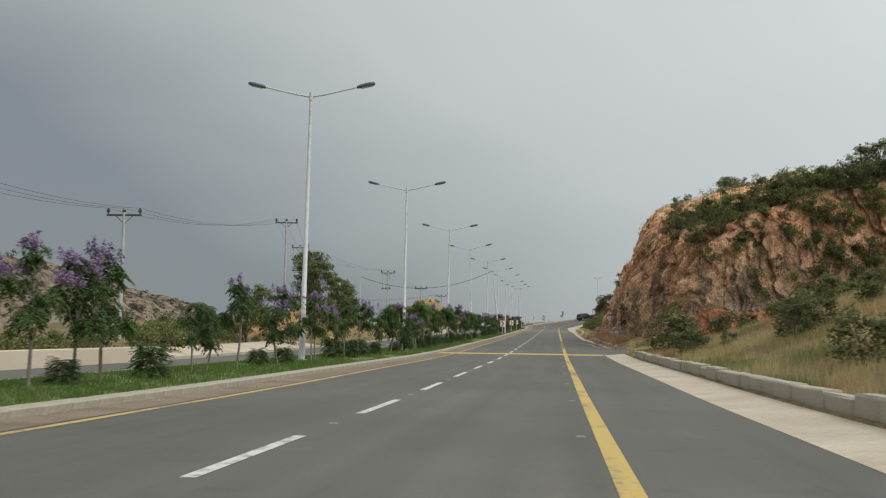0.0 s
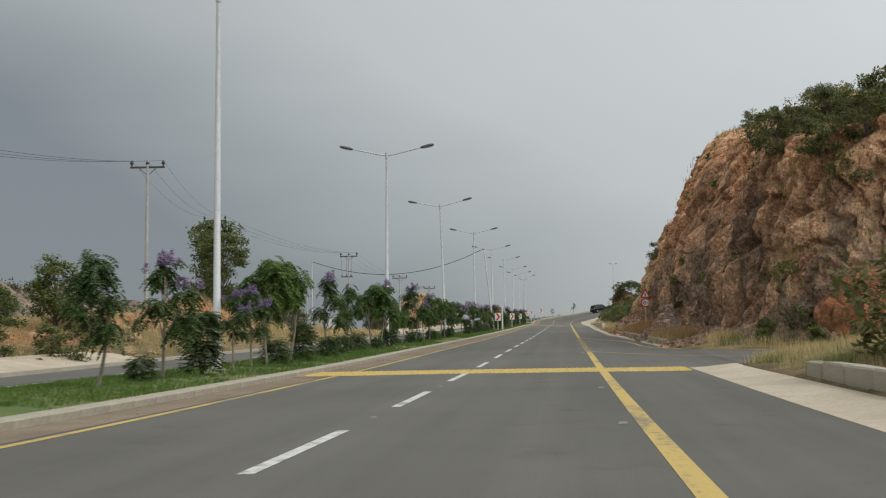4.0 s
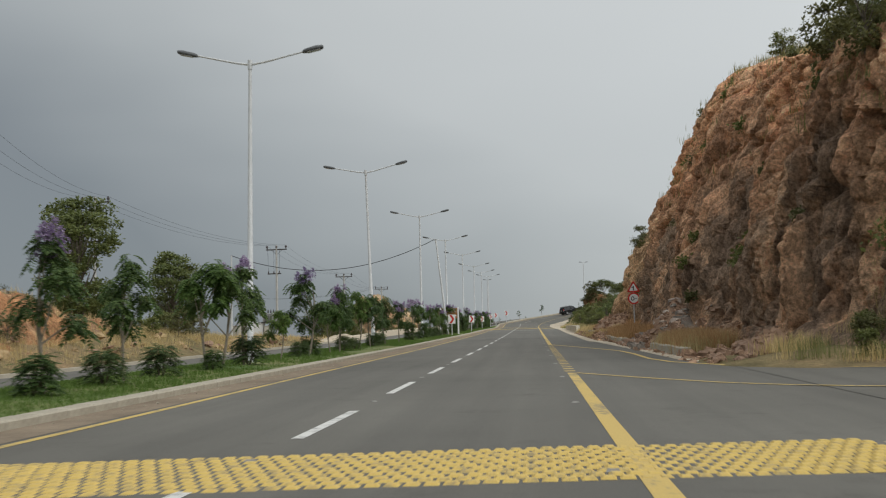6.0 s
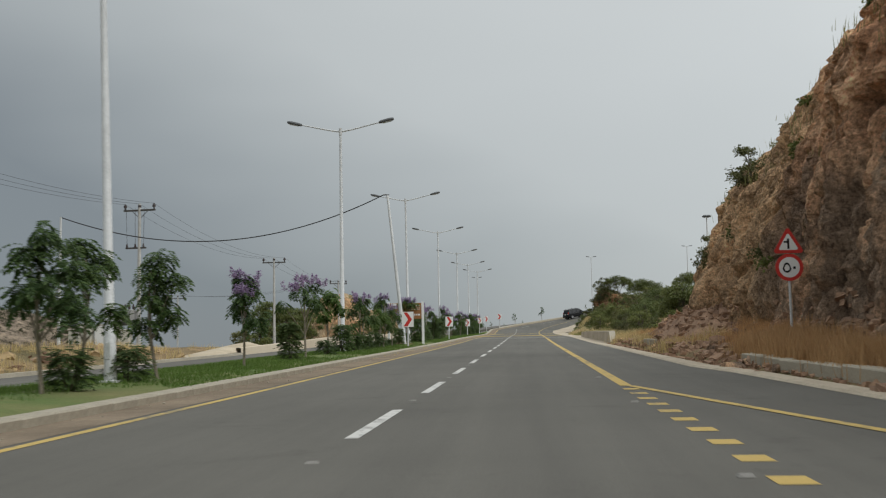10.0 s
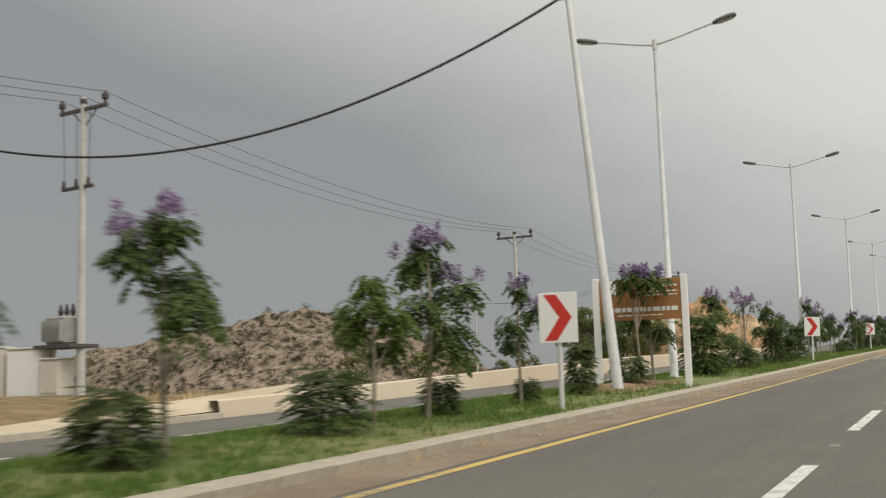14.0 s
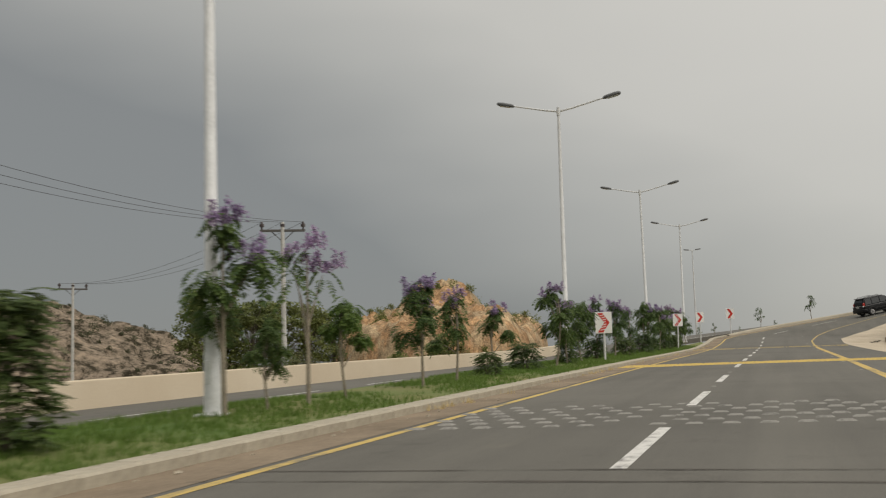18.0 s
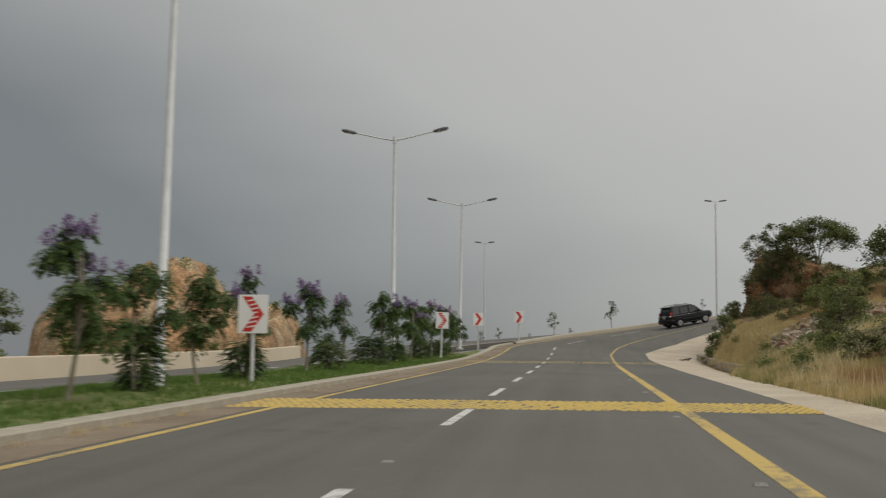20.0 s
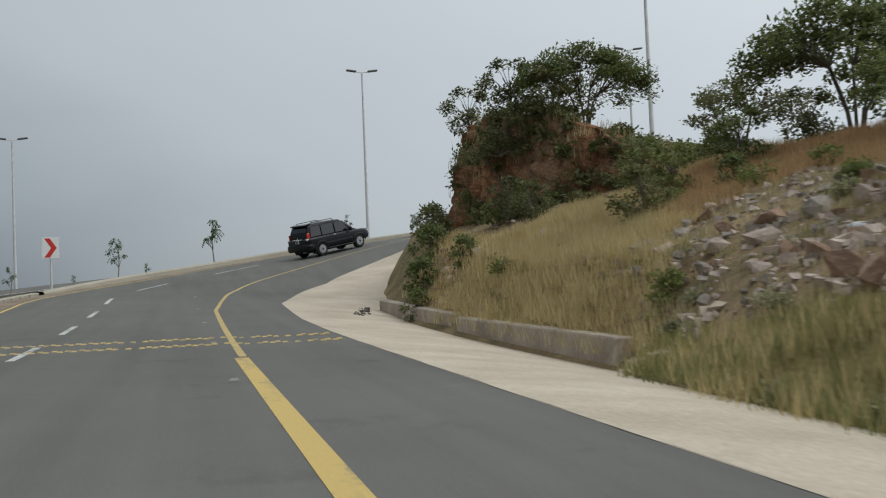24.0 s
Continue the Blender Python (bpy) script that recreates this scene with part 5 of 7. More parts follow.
def jacaranda(seed, h, flowers, leaf="jacaranda leaf", clumps=5, fronds=30, spread=0.55, foot=0.42):
    """A young tree: a bare trunk, a few rising limbs, each ending in a hanging mop of feathered leaves, and upright spikes of blossom."""
    rnd = random.Random(seed)
    t = thing("jacaranda_tree", "young jacaranda with feathery leaves and purple blossom in the median" if flowers else "young feathery green tree in the planted median", "tree", "median trees")
    wood, g = Geo(), Geo()
    lx, ly = rnd.uniform(-0.08, 0.08), rnd.uniform(-0.08, 0.08)
    stem = [Vector((lx * math.sin(2.2 * k) * h, ly * math.sin(1.7 * k + 0.4) * h, -0.15 + (0.78 * h + 0.15) * k)) for k in (0, 0.2, 0.4, 0.6, 0.8, 1.0)]
    wood.tube(stem, [0.042, 0.038, 0.034, 0.03, 0.022, 0.014], 7)
    tips = []
    for k in range(clumps):
        f = k / max(1, clumps - 1)
        a = k * 2.4 + rnd.uniform(-0.5, 0.5)
        z = h * (foot + 0.06 + (0.80 - foot) * f)
        r = spread * rnd.uniform(0.55, 1.0) * (1 - 0.55 * f * f) * (0.15 if k == clumps - 1 else 1)
        c = Vector((r * math.cos(a), r * math.sin(a), z + rnd.uniform(-0.08, 0.08)))
        b = stem[min(5, int(5 * max(0.45, (z - 0.25 * h) / (0.78 * h))))]
        wood.tube([b, b.lerp(c, 0.55) + Vector((0, 0, 0.04)), c], [0.02, 0.014, 0.007], 5)
        tips.append(c)
    for c in tips:
        size = rnd.uniform(0.7, 1.15)
        for _ in range(int(1.5 * fronds * size)):
            a, e = rnd.uniform(0, 2 * math.pi), rnd.uniform(-0.25, 1.0)
            o = c + Vector((rnd.gauss(0, 0.07), rnd.gauss(0, 0.07), rnd.gauss(0, 0.10)))
            frond(o, (math.cos(a), math.sin(a), e), rnd.uniform(0.26, 0.46) * size, rnd, g, 6, 0.125, 0.062, 1.7)
    part("trunk", wood, "pale bark", t, smooth=True)
    part("crown", g, leaf, t)
    if flowers:
        b = Geo()
        for c in sorted(tips, key=lambda p: -p.z)[:flowers]:
            for _ in range(rnd.randint(5, 8)):
                o = c + Vector((rnd.gauss(0, 0.17), rnd.gauss(0, 0.17), rnd.uniform(0.02, 0.2)))
                tall, lean = rnd.uniform(0.16, 0.34), Vector((rnd.uniform(-0.3, 0.3), rnd.uniform(-0.3, 0.3), 1.0))
                for _ in range(64):
                    u = rnd.random()
                    p = o + lean * (u * tall) + Vector((rnd.gauss(0, 0.055), rnd.gauss(0, 0.055), 0)) * (1.25 - u)
                    leaf_quads(p, (rnd.uniform(-1, 1), rnd.uniform(-1, 1), rnd.uniform(-0.9, 0.5)), rnd.uniform(0.045, 0.08), 0.05, rnd, b)
        part("blossom", b, "blossom", t, "purple blossom clusters")
    return t


def shrub(seed, h, w, leaf="shrub leaf", fronds=150, name="shrub", label="dark green feathery shrub in the planted median", group="median shrubs"):
    rnd = random.Random(seed)
    t = thing(name, label, "shrub", group)
    wood = Geo()
    for k in range(5):
        a = k * 1.26 + rnd.uniform(-0.3, 0.3)
        wood.tube([(0, 0, -0.1), (math.cos(a) * w * 0.15, math.sin(a) * w * 0.15, h * 0.4), (math.cos(a) * w * 0.3, math.sin(a) * w * 0.3, h * 0.75)], [0.025, 0.018, 0.008], 5)
    part("stem", wood, "bark", t)
    g = Geo()
    for _ in range(fronds):
        z = h * rnd.random() ** 0.8
        a = rnd.uniform(0, 2 * math.pi)
        r = w * 0.35 * (1 - 0.6 * z / h) * math.sqrt(rnd.random())
        frond((r * math.cos(a), r * math.sin(a), z * 0.85 + 0.08), (math.cos(a), math.sin(a), rnd.uniform(-0.1, 0.9)), w * rnd.uniform(0.22, 0.42), rnd, g, 6, 0.12, 0.05)
    part("foliage", g, leaf, t)
    return t


def clump_tree(seed, h, w, leaf, name, label, group, clumps=26, leaves=120, size=0.16, flat=0.5, trunk=0.14, bark="bark", low=0.35, spread=0.42):
    """A tree whose crown is many uneven clumps of small leaves on limbs."""
    rnd = random.Random(seed)
    t = thing(name, label, "tree", group)
    wood, _ = limbs(rnd, h * 0.85, 5, lean=0.7, start=0.3, r0=trunk)
    g = Geo()
    for k in range(clumps):
        a, u = rnd.uniform(0, 2 * math.pi), rnd.random()
        z = h * (low + (1 - low) * u)
        prof = math.sin(math.pi * min(0.98, 0.18 + 0.78 * u)) ** 0.6
        r = w * spread * prof * math.sqrt(rnd.uniform(0.15, 1.0))
        c = Vector((r * math.cos(a), r * math.sin(a), z))
        wood.tube([(0, 0, z * 0.55), c * 0.6 + Vector((0, 0, z * 0.3)), c], [trunk * 0.25, trunk * 0.16, trunk * 0.05], 4, False)
        cr = w * rnd.uniform(0.10, 0.19)
        for _ in range(leaves):
            q = Vector((rnd.uniform(-1, 1), rnd.uniform(-1, 1), rnd.uniform(-1, 1)))
            if q.length > 1:
                q = q.normalized() * rnd.random() ** 0.4
            o = c + Vector((q.x * cr, q.y * cr, q.z * cr * flat))
            leaf_quads(o, (rnd.uniform(-1, 1), rnd.uniform(-1, 1), rnd.uniform(-0.7, 0.7)), size * rnd.uniform(0.6, 1.3), size * 0.6, rnd, g)
    part("trunk", wood, bark, t, smooth=True)
    part("crown", g, leaf, t)
    return t


def spreading_tree(seed, h, w, leaf, label, clumps=30, leaves=150, size=0.13, stems=4):
    """An umbrella-crowned tree: leaning stems, forked limbs, flat tufts of leaves with gaps between."""
    rnd = random.Random(seed)
    t = thing("acacia_tree", label, "tree", "hillside acacias")
    wood, g = Geo(), Geo()
    forks = []
    for k in range(stems):
        a = 2 * math.pi * k / stems + rnd.uniform(-0.5, 0.5)
        out = w * rnd.uniform(0.10, 0.2)
        q = [Vector((0.05 * math.cos(a), 0.05 * math.sin(a), -0.3)), Vector((out * 0.35 * math.cos(a), out * 0.35 * math.sin(a), h * 0.25)), Vector((out * math.cos(a), out * math.sin(a), h * rnd.uniform(0.45, 0.6)))]
        wood.tube(q, [0.06, 0.045, 0.032], 6)
        forks.append(q[2])
    for k in range(clumps):
        a, u = rnd.uniform(0, 2 * math.pi), math.sqrt(rnd.random())
        r = w * 0.48 * u
        z = h * (0.92 - 0.34 * u ** 2.2 + rnd.uniform(-0.16, 0.08))
        c = Vector((r * math.cos(a), r * math.sin(a), z))
        b = min(forks, key=lambda p: (p - c).length)
        mid = b.lerp(c, 0.5) + Vector((rnd.uniform(-0.1, 0.1), rnd.uniform(-0.1, 0.1), 0.08 * h))
        wood.tube([b, mid, c], [0.022, 0.014, 0.006], 4, False)
        cr = w * rnd.uniform(0.06, 0.125)
        for _ in range(leaves):
            q = Vector((rnd.gauss(0, 1), rnd.gauss(0, 1), rnd.gauss(0, 1))).normalized() * rnd.random() ** 0.5
            q.z *= 0.55
            leaf_quads(c + q * cr * 1.3, (rnd.uniform(-1, 1), rnd.uniform(-1, 1), rnd.uniform(-0.6, 0.8)), size * rnd.uniform(0.6, 1.3), size * 0.55, rnd, g)
    part("trunk", wood, "bark", t, smooth=True)
    part("crown", g, leaf, t)
    return t


def scrub_mass(name, spots, leaf, label, seed, leaves=240, size=0.17):
    """Many small bushes that nobody could count, joined; spots: x, y, z, height."""
    r = np.random.RandomState(seed)
    s = np.array(spots)
    per = 9
    h = np.repeat(s[:, 3], per)
    k = len(h)
    ang, rad, up = r.uniform(0, 2 * np.pi, k), np.sqrt(r.uniform(0, 1, k)), r.uniform(0.12, 0.85, k)
    c = np.repeat(s[:, :3], per, axis=0) + np.stack([np.cos(ang) * rad * 0.62 * h * (1.1 - 0.6 * up), np.sin(ang) * rad * 0.62 * h * (1.1 - 0.6 * up), up * h], 1)
    m = leaves // per
    n = k * m
    hh = np.repeat(h, m)
    o = np.repeat(c, m, axis=0) + r.normal(0, 1, (n, 3)) * [0.19, 0.19, 0.13] * hh[:, None]
    d = r.normal(0, 1, (n, 3)) * [1, 1, 0.7]
    d /= np.linalg.norm(d, axis=1)[:, None]
    e = np.cross(d, r.normal(0, 1, (n, 3)))
    e /= np.linalg.norm(e, axis=1)[:, None]
    ln = (size * r.uniform(0.6, 1.3, n))[:, None]
    v = np.stack([o, o + d * ln * 0.5 + e * ln * 0.3, o + d * ln, o + d * ln * 0.5 - e * ln * 0.3], 1).reshape(-1, 3)
    me = bpy.data.meshes.new(name)
    me.from_pydata(v.tolist(), [], np.arange(4 * n).reshape(-1, 4).tolist())
    me.materials.append(MATS[leaf])
    me.update()
    return tagged(new(name, me), label, "scrub", "", "stuff")


def placed(ob, x, y, z, yaw=0.0, k=1.0, first=False):
    m = Matrix.Translation((x, y, z)) @ Matrix.Rotation(yaw, 4, "Z") @ Matrix.Scale(k, 4)
    if first:
        ob.matrix_world = m
        return ob
    c = copy_thing(ob, m)
    c.matrix_basis = m
    return c


class Stock:
    """Prototypes of one kind; each is used once itself and copied after."""

    def __init__(self, protos, heights):
        self.p, self.h, self.used = protos, heights, set()

    def put(self, i, x, y, z, h, yaw):
        i %= len(self.p)
        k = h / self.h[i]
        first = i not in self.used
        self.used.add(i)
        return placed(self.p[i], x, y, z, yaw, k, first)


rnd = random.Random(5)
flowering = Stock([jacaranda(11, 3.0, 2, clumps=4), jacaranda(12, 3.0, 3, clumps=5, spread=0.65), jacaranda(13, 3.0, 2, clumps=5, fronds=24, foot=0.36), jacaranda(14, 3.0, 2, clumps=4, fronds=34, foot=0.5), jacaranda(15, 3.0, 3, clumps=6, fronds=28, spread=0.6, foot=0.3)], [3.1] * 5)
open_crowned = jacaranda(17, 3.0, 3, clumps=7, fronds=13, spread=1.0, foot=0.55)
board_tree = jacaranda(18, 3.0, 3, clumps=3, fronds=24, spread=0.55, foot=0.8)
sparse = Stock([jacaranda(16, 3.0, 3, clumps=4, fronds=4, spread=0.6, foot=0.62)], [3.1])
leafy = Stock([jacaranda(21, 3.0, 0, clumps=6, fronds=30), jacaranda(22, 3.0, 0, clumps=5, fronds=28, spread=0.75), jacaranda(23, 3.0, 0, clumps=7, fronds=26, foot=0.34)], [3.0] * 3)
bright = Stock([jacaranda(31, 3.0, 0, "bright leaf", clumps=5, fronds=40, spread=0.6, foot=0.5), jacaranda(32, 3.0, 0, "bright leaf", clumps=6, fronds=36, spread=0.75, foot=0.45)], [3.0] * 2)
bushes = Stock([shrub(41, 1.0, 1.1, fronds=210), shrub(42, 1.0, 1.2, fronds=210), shrub(43, 1.0, 1.0, "jacaranda leaf", fronds=200)], [1.0] * 3)
tall_bushes = Stock([shrub(51, 1.8, 0.95, fronds=420), shrub(52, 1.8, 1.1, "jacaranda leaf", fronds=420)], [1.8] * 2)

# the median's planting: place along the road, height
FLOWER_A = ((-8.0, 2.8), (-6.3, 2.8), (-5.0, 3.1), (5.2, 2.9), (9.6, 2.85), (14.3, 2.7), (15.5, 2.8), (19.0, 2.2), (26.4, 2.9), (38.4, 3.05), (43.1, 2.2), (44.8, 2.5), (55.1, 3.4), (69.3, 3.55), (78.6, 3.7), (85.2, 3.1), (108.7, 3.0))
FLOWER_B = ((129.6, 3.0), (132.6, 3.0), (138.7, 3.2), (142.4, 2.5), (152.4, 3.2), (160.3, 3.05), (171.2, 2.8), (175.0, 2.4), (184.0, 3.2), (192.8, 2.65), (195.8, 2.5), (199.5, 2.2), (207.5, 3.1))
FLOWER_C = ((217.0, 2.8), (223.4, 3.0), (228.0, 2.75), (240.0, 3.2), (244.1, 3.1), (251.2, 3.2), (254.6, 3.2))
LEAFY = ((-14.0, 2.8), (0.8, 2.0), (2.2, 1.95), (21.9, 2.85), (29.5, 2.1), (34.5, 2.8), (59.1, 3.0), (66.4, 3.3), (86.9, 3.25), (95.4, 3.05), (97.0, 3.0), (101.0, 3.0),
         (185.4, 1.6), (210.5, 2.6), (214.0, 2.6), (236.6, 3.2), (248.0, 3.0), (259.1, 2.9), (264.0, 2.4))
BRIGHT = ((46.9, 3.5), (49.4, 3.5), (65.8, 3.3), (74.0, 1.9), (83.3, 2.2), (90.4, 3.1), (122.4, 2.9), (136.9, 2.3), (188.5, 2.0))
TALL = ((40.8, 1.75), (50.6, 1.4), (114.7, 1.45), (125.8, 1.4), (145.9, 1.2), (158.2, 2.1), (171.5, 1.7), (175.2, 1.3), (179.3, 1.85), (210.8, 1.4))
BUSH = ((-11.5, 0.8), (-6.3, 0.55), (-2.0, 0.85), (7.8, 0.6), (11.0, 0.6), (19.1, 0.9), (22.3, 0.8), (25.4, 0.85), (29.4, 0.7), (37.0, 0.6), (47.5, 0.8), (54.6, 0.8), (58.0, 0.8), (61.8, 0.8), (65.6, 0.6), (69.6, 0.95), (77.0, 0.65), (79.1, 0.8), (87.0, 0.75), (90.1, 0.6), (96.6, 0.8), (99.9, 0.8))
BUSH += ((121.7, 0.65), (129.0, 0.97), (131.8, 0.82), (135.8, 0.9), (139.5, 0.66), (143.2, 0.5), (150.3, 0.8), (158.5, 0.8), (160.9, 0.66), (164.9, 1.0), (167.7, 0.75), (199.1, 0.7), (203.9, 0.9), (217.2, 1.0), (226.0, 1.0), (233.4, 1.2), (239.0, 1.0), (246.3, 1.0), (252.8, 1.0), (257.0, 0.9))


def in_median(y, side=-6.15, spread=0.12):
    x = side + rnd.uniform(-spread, spread)
    return x, y, road_z(y) + 0.17


for i, (y, h) in enumerate(FLOWER_A + FLOWER_B + FLOWER_C):
    flowering.put(i, *in_median(y), h, rnd.uniform(0, 6.28))
for y, h in ((165.6, 3.15), (186.8, 3.05)):
    sparse.put(0, *in_median(y), h, rnd.uniform(0, 6.28))
placed(open_crowned, -6.1, 117.3, road_z(117.3) + 0.17, 0.8, 1.02, True)
placed(board_tree, -6.0, 150.8, road_z(150.8) + 0.17, 1.0, 1.04, True)
for i, (y, h) in enumerate(LEAFY):
    leafy.put(i, *in_median(y), h, rnd.uniform(0, 6.28))
for i, (y, h) in enumerate(BRIGHT):
    bright.put(i, *in_median(y), h, rnd.uniform(0, 6.28))
for i, (y, h) in enumerate(TALL):
    tall_bushes.put(i, *in_median(y), h, rnd.uniform(0, 6.28))
for i, (y, h) in enumerate(BUSH):
    bushes.put(i, *in_median(y, -6.2), h, rnd.uniform(0, 6.28))

# trees beyond the far carriageway
gums = Stock([clump_tree(61, 8.0, 5.0, "gum leaf", "gum_tree", "tall dense gum tree beyond the far carriageway", "roadside gum trees", clumps=60, leaves=90, size=0.28, low=0.12, spread=0.46),
              clump_tree(62, 5.0, 4.2, "gum leaf", "gum_tree", "rounded green tree behind the cream wall", "roadside gum trees", clumps=42, leaves=90, size=0.25, low=0.08, spread=0.46)], [8.0, 5.0])
for i, (k, x, y, h) in enumerate(((0, -26.6, 105.1, 9.4), (0, -24.6, 100.2, 7.6), (0, -27.2, 126.0, 7.6), (1, -25.6, 121.0, 6.0), (1, -22.0, 66.0, 4.0), (1, -21.0, 58.0, 3.2), (1, -23.0, 252.0, 3.4))):
    gums.put(k, x, y, ground_z(x, y) - 0.05, h, rnd.uniform(0, 6.28))
# the row of gums on the lower ground, by their crowns' tops
for x, y, top in ((-35.8, 238.0, 12.0), (-38.0, 241.5, 11.2), (-34.3, 241.0, 11.3), (-33.6, 244.2, 11.4), (-33.0, 247.4, 11.1), (-32.2, 251.0, 10.8)):
    gums.put(0, x, y, ground_z(x, y) - 0.05, top - ground_z(x, y), rnd.uniform(0, 6.28))
scrub = Stock([clump_tree(71, 1.6, 2.4, "juniper leaf", "scrub_bush", "grey-green scrub bush on dry ground", "roadside scrub", clumps=20, leaves=38, size=0.21, low=0.1, trunk=0.04, flat=0.7),
               clump_tree(72, 1.4, 1.8, "gum leaf", "scrub_bush", "olive scrub bush on dry ground", "roadside scrub", clumps=18, leaves=38, size=0.20, low=0.1, trunk=0.04, flat=0.7)], [1.6, 1.4])
for i in range(46):
    y = rnd.uniform(0, 240)
    x = -17.6 - abs(rnd.gauss(0, 5))
    if 118 < y < 160 and x > -30:
        continue
    scrub.put(i, x, y, ground_z(x, y) - 0.05, rnd.uniform(0.7, 1.7), rnd.uniform(0, 6.28))

hedge = [(x, y, ground_z(x, y) - 0.1, rnd.uniform(0.7, 1.7)) for x, y in ((rnd.uniform(-26, -19.6), rnd.uniform(-6, 60)) for _ in range(90))]
scrub_mass("bank_scrub", hedge[::2], "gum leaf", "thick olive scrub behind the far wall", 41, 320, 0.2)
scrub_mass("bank_scrub", hedge[1::2], "juniper leaf", "thick grey-green scrub behind the far wall", 42, 320, 0.2)

# trees and scrub on the right
acacias = Stock([clump_tree(81, 3.8, 5.0, "acacia leaf", "acacia_tree", "dark spreading acacia on the rocky slope", "hillside acacias", clumps=36, leaves=50, size=0.26, flat=0.4, low=0.38, trunk=0.12),
                 clump_tree(82, 3.2, 3.6, "juniper leaf", "acacia_tree", "dark scrubby tree on the rocky slope", "hillside acacias", clumps=30, leaves=50, size=0.24, flat=0.6, low=0.15, trunk=0.09),
                 clump_tree(83, 3.4, 4.2, "gum leaf", "acacia_tree", "olive-green spreading tree on the slope", "hillside acacias", clumps=32, leaves=50, size=0.25, flat=0.45, low=0.22, trunk=0.1)], [3.8, 3.2, 3.4])
outcrop_data = bpy.data.objects["outcrop"].data
cliff_data = bpy.data.objects["cliff"].data
rock_trees = [mathutils.bvhtree.BVHTree.FromPolygons([v.co.copy() for v in q.vertices], [tuple(k.vertices) for k in q.polygons]) for q in (cliff_data, outcrop_data)]


def on_cliff(x, y):
    return rock_trees[0].ray_cast(Vector((x, y, 60)), Vector((0, 0, -1)))[0]


def on_top(x, y):
    """The height of rock or ground at a place of the plan."""
    z = ground_z(x, y)
    for q in rock_trees:
        p = q.ray_cast(Vector((x, y, 60)), Vector((0, 0, -1)))[0]
        if p is not None:
            z = max(z, p.z)
    return z


umbrellas = Stock([spreading_tree(91, 2.2, 4.2, "acacia leaf", "umbrella-crowned acacia on top of the rock outcrop", 34, 110), spreading_tree(92, 2.2, 3.4, "juniper leaf", "open-crowned grey-green acacia on the outcrop", 24, 90, stems=3),
                   spreading_tree(93, 3.6, 5.4, "acacia leaf", "broad dense green acacia on the slope", 60, 130, 0.18, 5)], [2.2, 2.2, 3.6])
for k, x, y, h in ((1, 14.2, 266.2, 2.0), (2, 17.5, 266.2, 3.3), (1, 21.5, 262.0, 2.9), (1, 30.0, 250.0, 2.4), (0, 34.0, 262.0, 2.4)):
    umbrellas.put(k, x, y, on_top(x, y) - 0.1, h, rnd.uniform(0, 6.28))
for k, x, y, top in ((2, 20.6, 254.2, 14.6), (2, 28.8, 260.0, 15.9)):
    umbrellas.put(k, x, y, on_top(x, y) - 0.1, min(4.4, max(2.6, top - on_top(x, y))), 1.0 + k)
for k, x, y, h in ((1, 14.6, 272.0, 2.2), (2, 13.4, 241.5, 2.1), (2, 15.6, 257.0, 1.6), (1, 13.3, 262.5, 1.6), (1, 13.4, 260.5, 1.4), (2, 17.0, 254.0, 1.7), (2, 20.5, 250.0, 2.4), (1, 21.5, 258.0, 2.0), (2, 19.0, 245.0, 1.8), (2, 18.0, 248.2, 2.3), (2, 14.6, 253.0, 1.4), (1, 12.8, 250.8, 1.5), (1, 14.4, 266.0, 2.0), (1, 16.0, 265.4, 2.2), (1, 15.2, 268.0, 2.3)):
    acacias.put(k, x, y, on_top(x, y) - 0.1, h, rnd.uniform(0, 6.28))
# bushes over the outcrop's face and top
spots = []
for i in range(360):
    if i % 2:
        p = rock_trees[1].ray_cast(Vector((2, rnd.uniform(259, 279), 13.6 - 4.4 * rnd.random() ** 1.7)), Vector((1, 0, 0)))[0]
    else:
        p = rock_trees[1].ray_cast(Vector((rnd.uniform(11.5, 30), 238, 13.8 - 3.8 * rnd.random() ** 1.7)), Vector((0, 1, 0)))[0]
    if p is not None:
        spots.append((p.x + 0.35 * (i % 2), p.y + 0.1 + 0.2 * (1 - i % 2), p.z - 0.2, rnd.uniform(0.3, 0.6) if i % 2 else rnd.uniform(0.4, 0.9)))
for i in range(60):
    x, y = rnd.uniform(12.5, 28), rnd.uniform(260, 276)
    spots.append((x, y, on_top(x, y) - 0.1, rnd.uniform(0.4, 0.9)))
scrub_mass("outcrop_scrub", spots[::2], "juniper leaf", "grey-green scrub clinging to the rock outcrop", 1)
scrub_mass("outcrop_scrub", spots[1::2], "acacia leaf", "olive scrub clinging to the rock outcrop", 2)
for i in range(44):
    y, x = rnd.uniform(154, 206), 9.2 + abs(rnd.gauss(0, 5.5))
    acacias.put(rnd.choice((2, 2, 0, 1)), x, y, ground_z(x, y) - 0.1, rnd.uniform(1.3, 2.9) * (0.75 if x < 11 else 1.0), rnd.uniform(0, 6.28))
for i in range(110):
    y = rnd.choice((rnd.uniform(-20, 46), rnd.uniform(150, 262), rnd.uniform(150, 262)))
    x = 9.5 + abs(rnd.gauss(0, 7.0))
    if y > 234 and x < 14.5:
        continue
    scrub.put(i, x, y, ground_z(x, y) - 0.05, rnd.uniform(0.5, 1.4) * (0.75 if y > 208 else 1.0), rnd.uniform(0, 6.28))
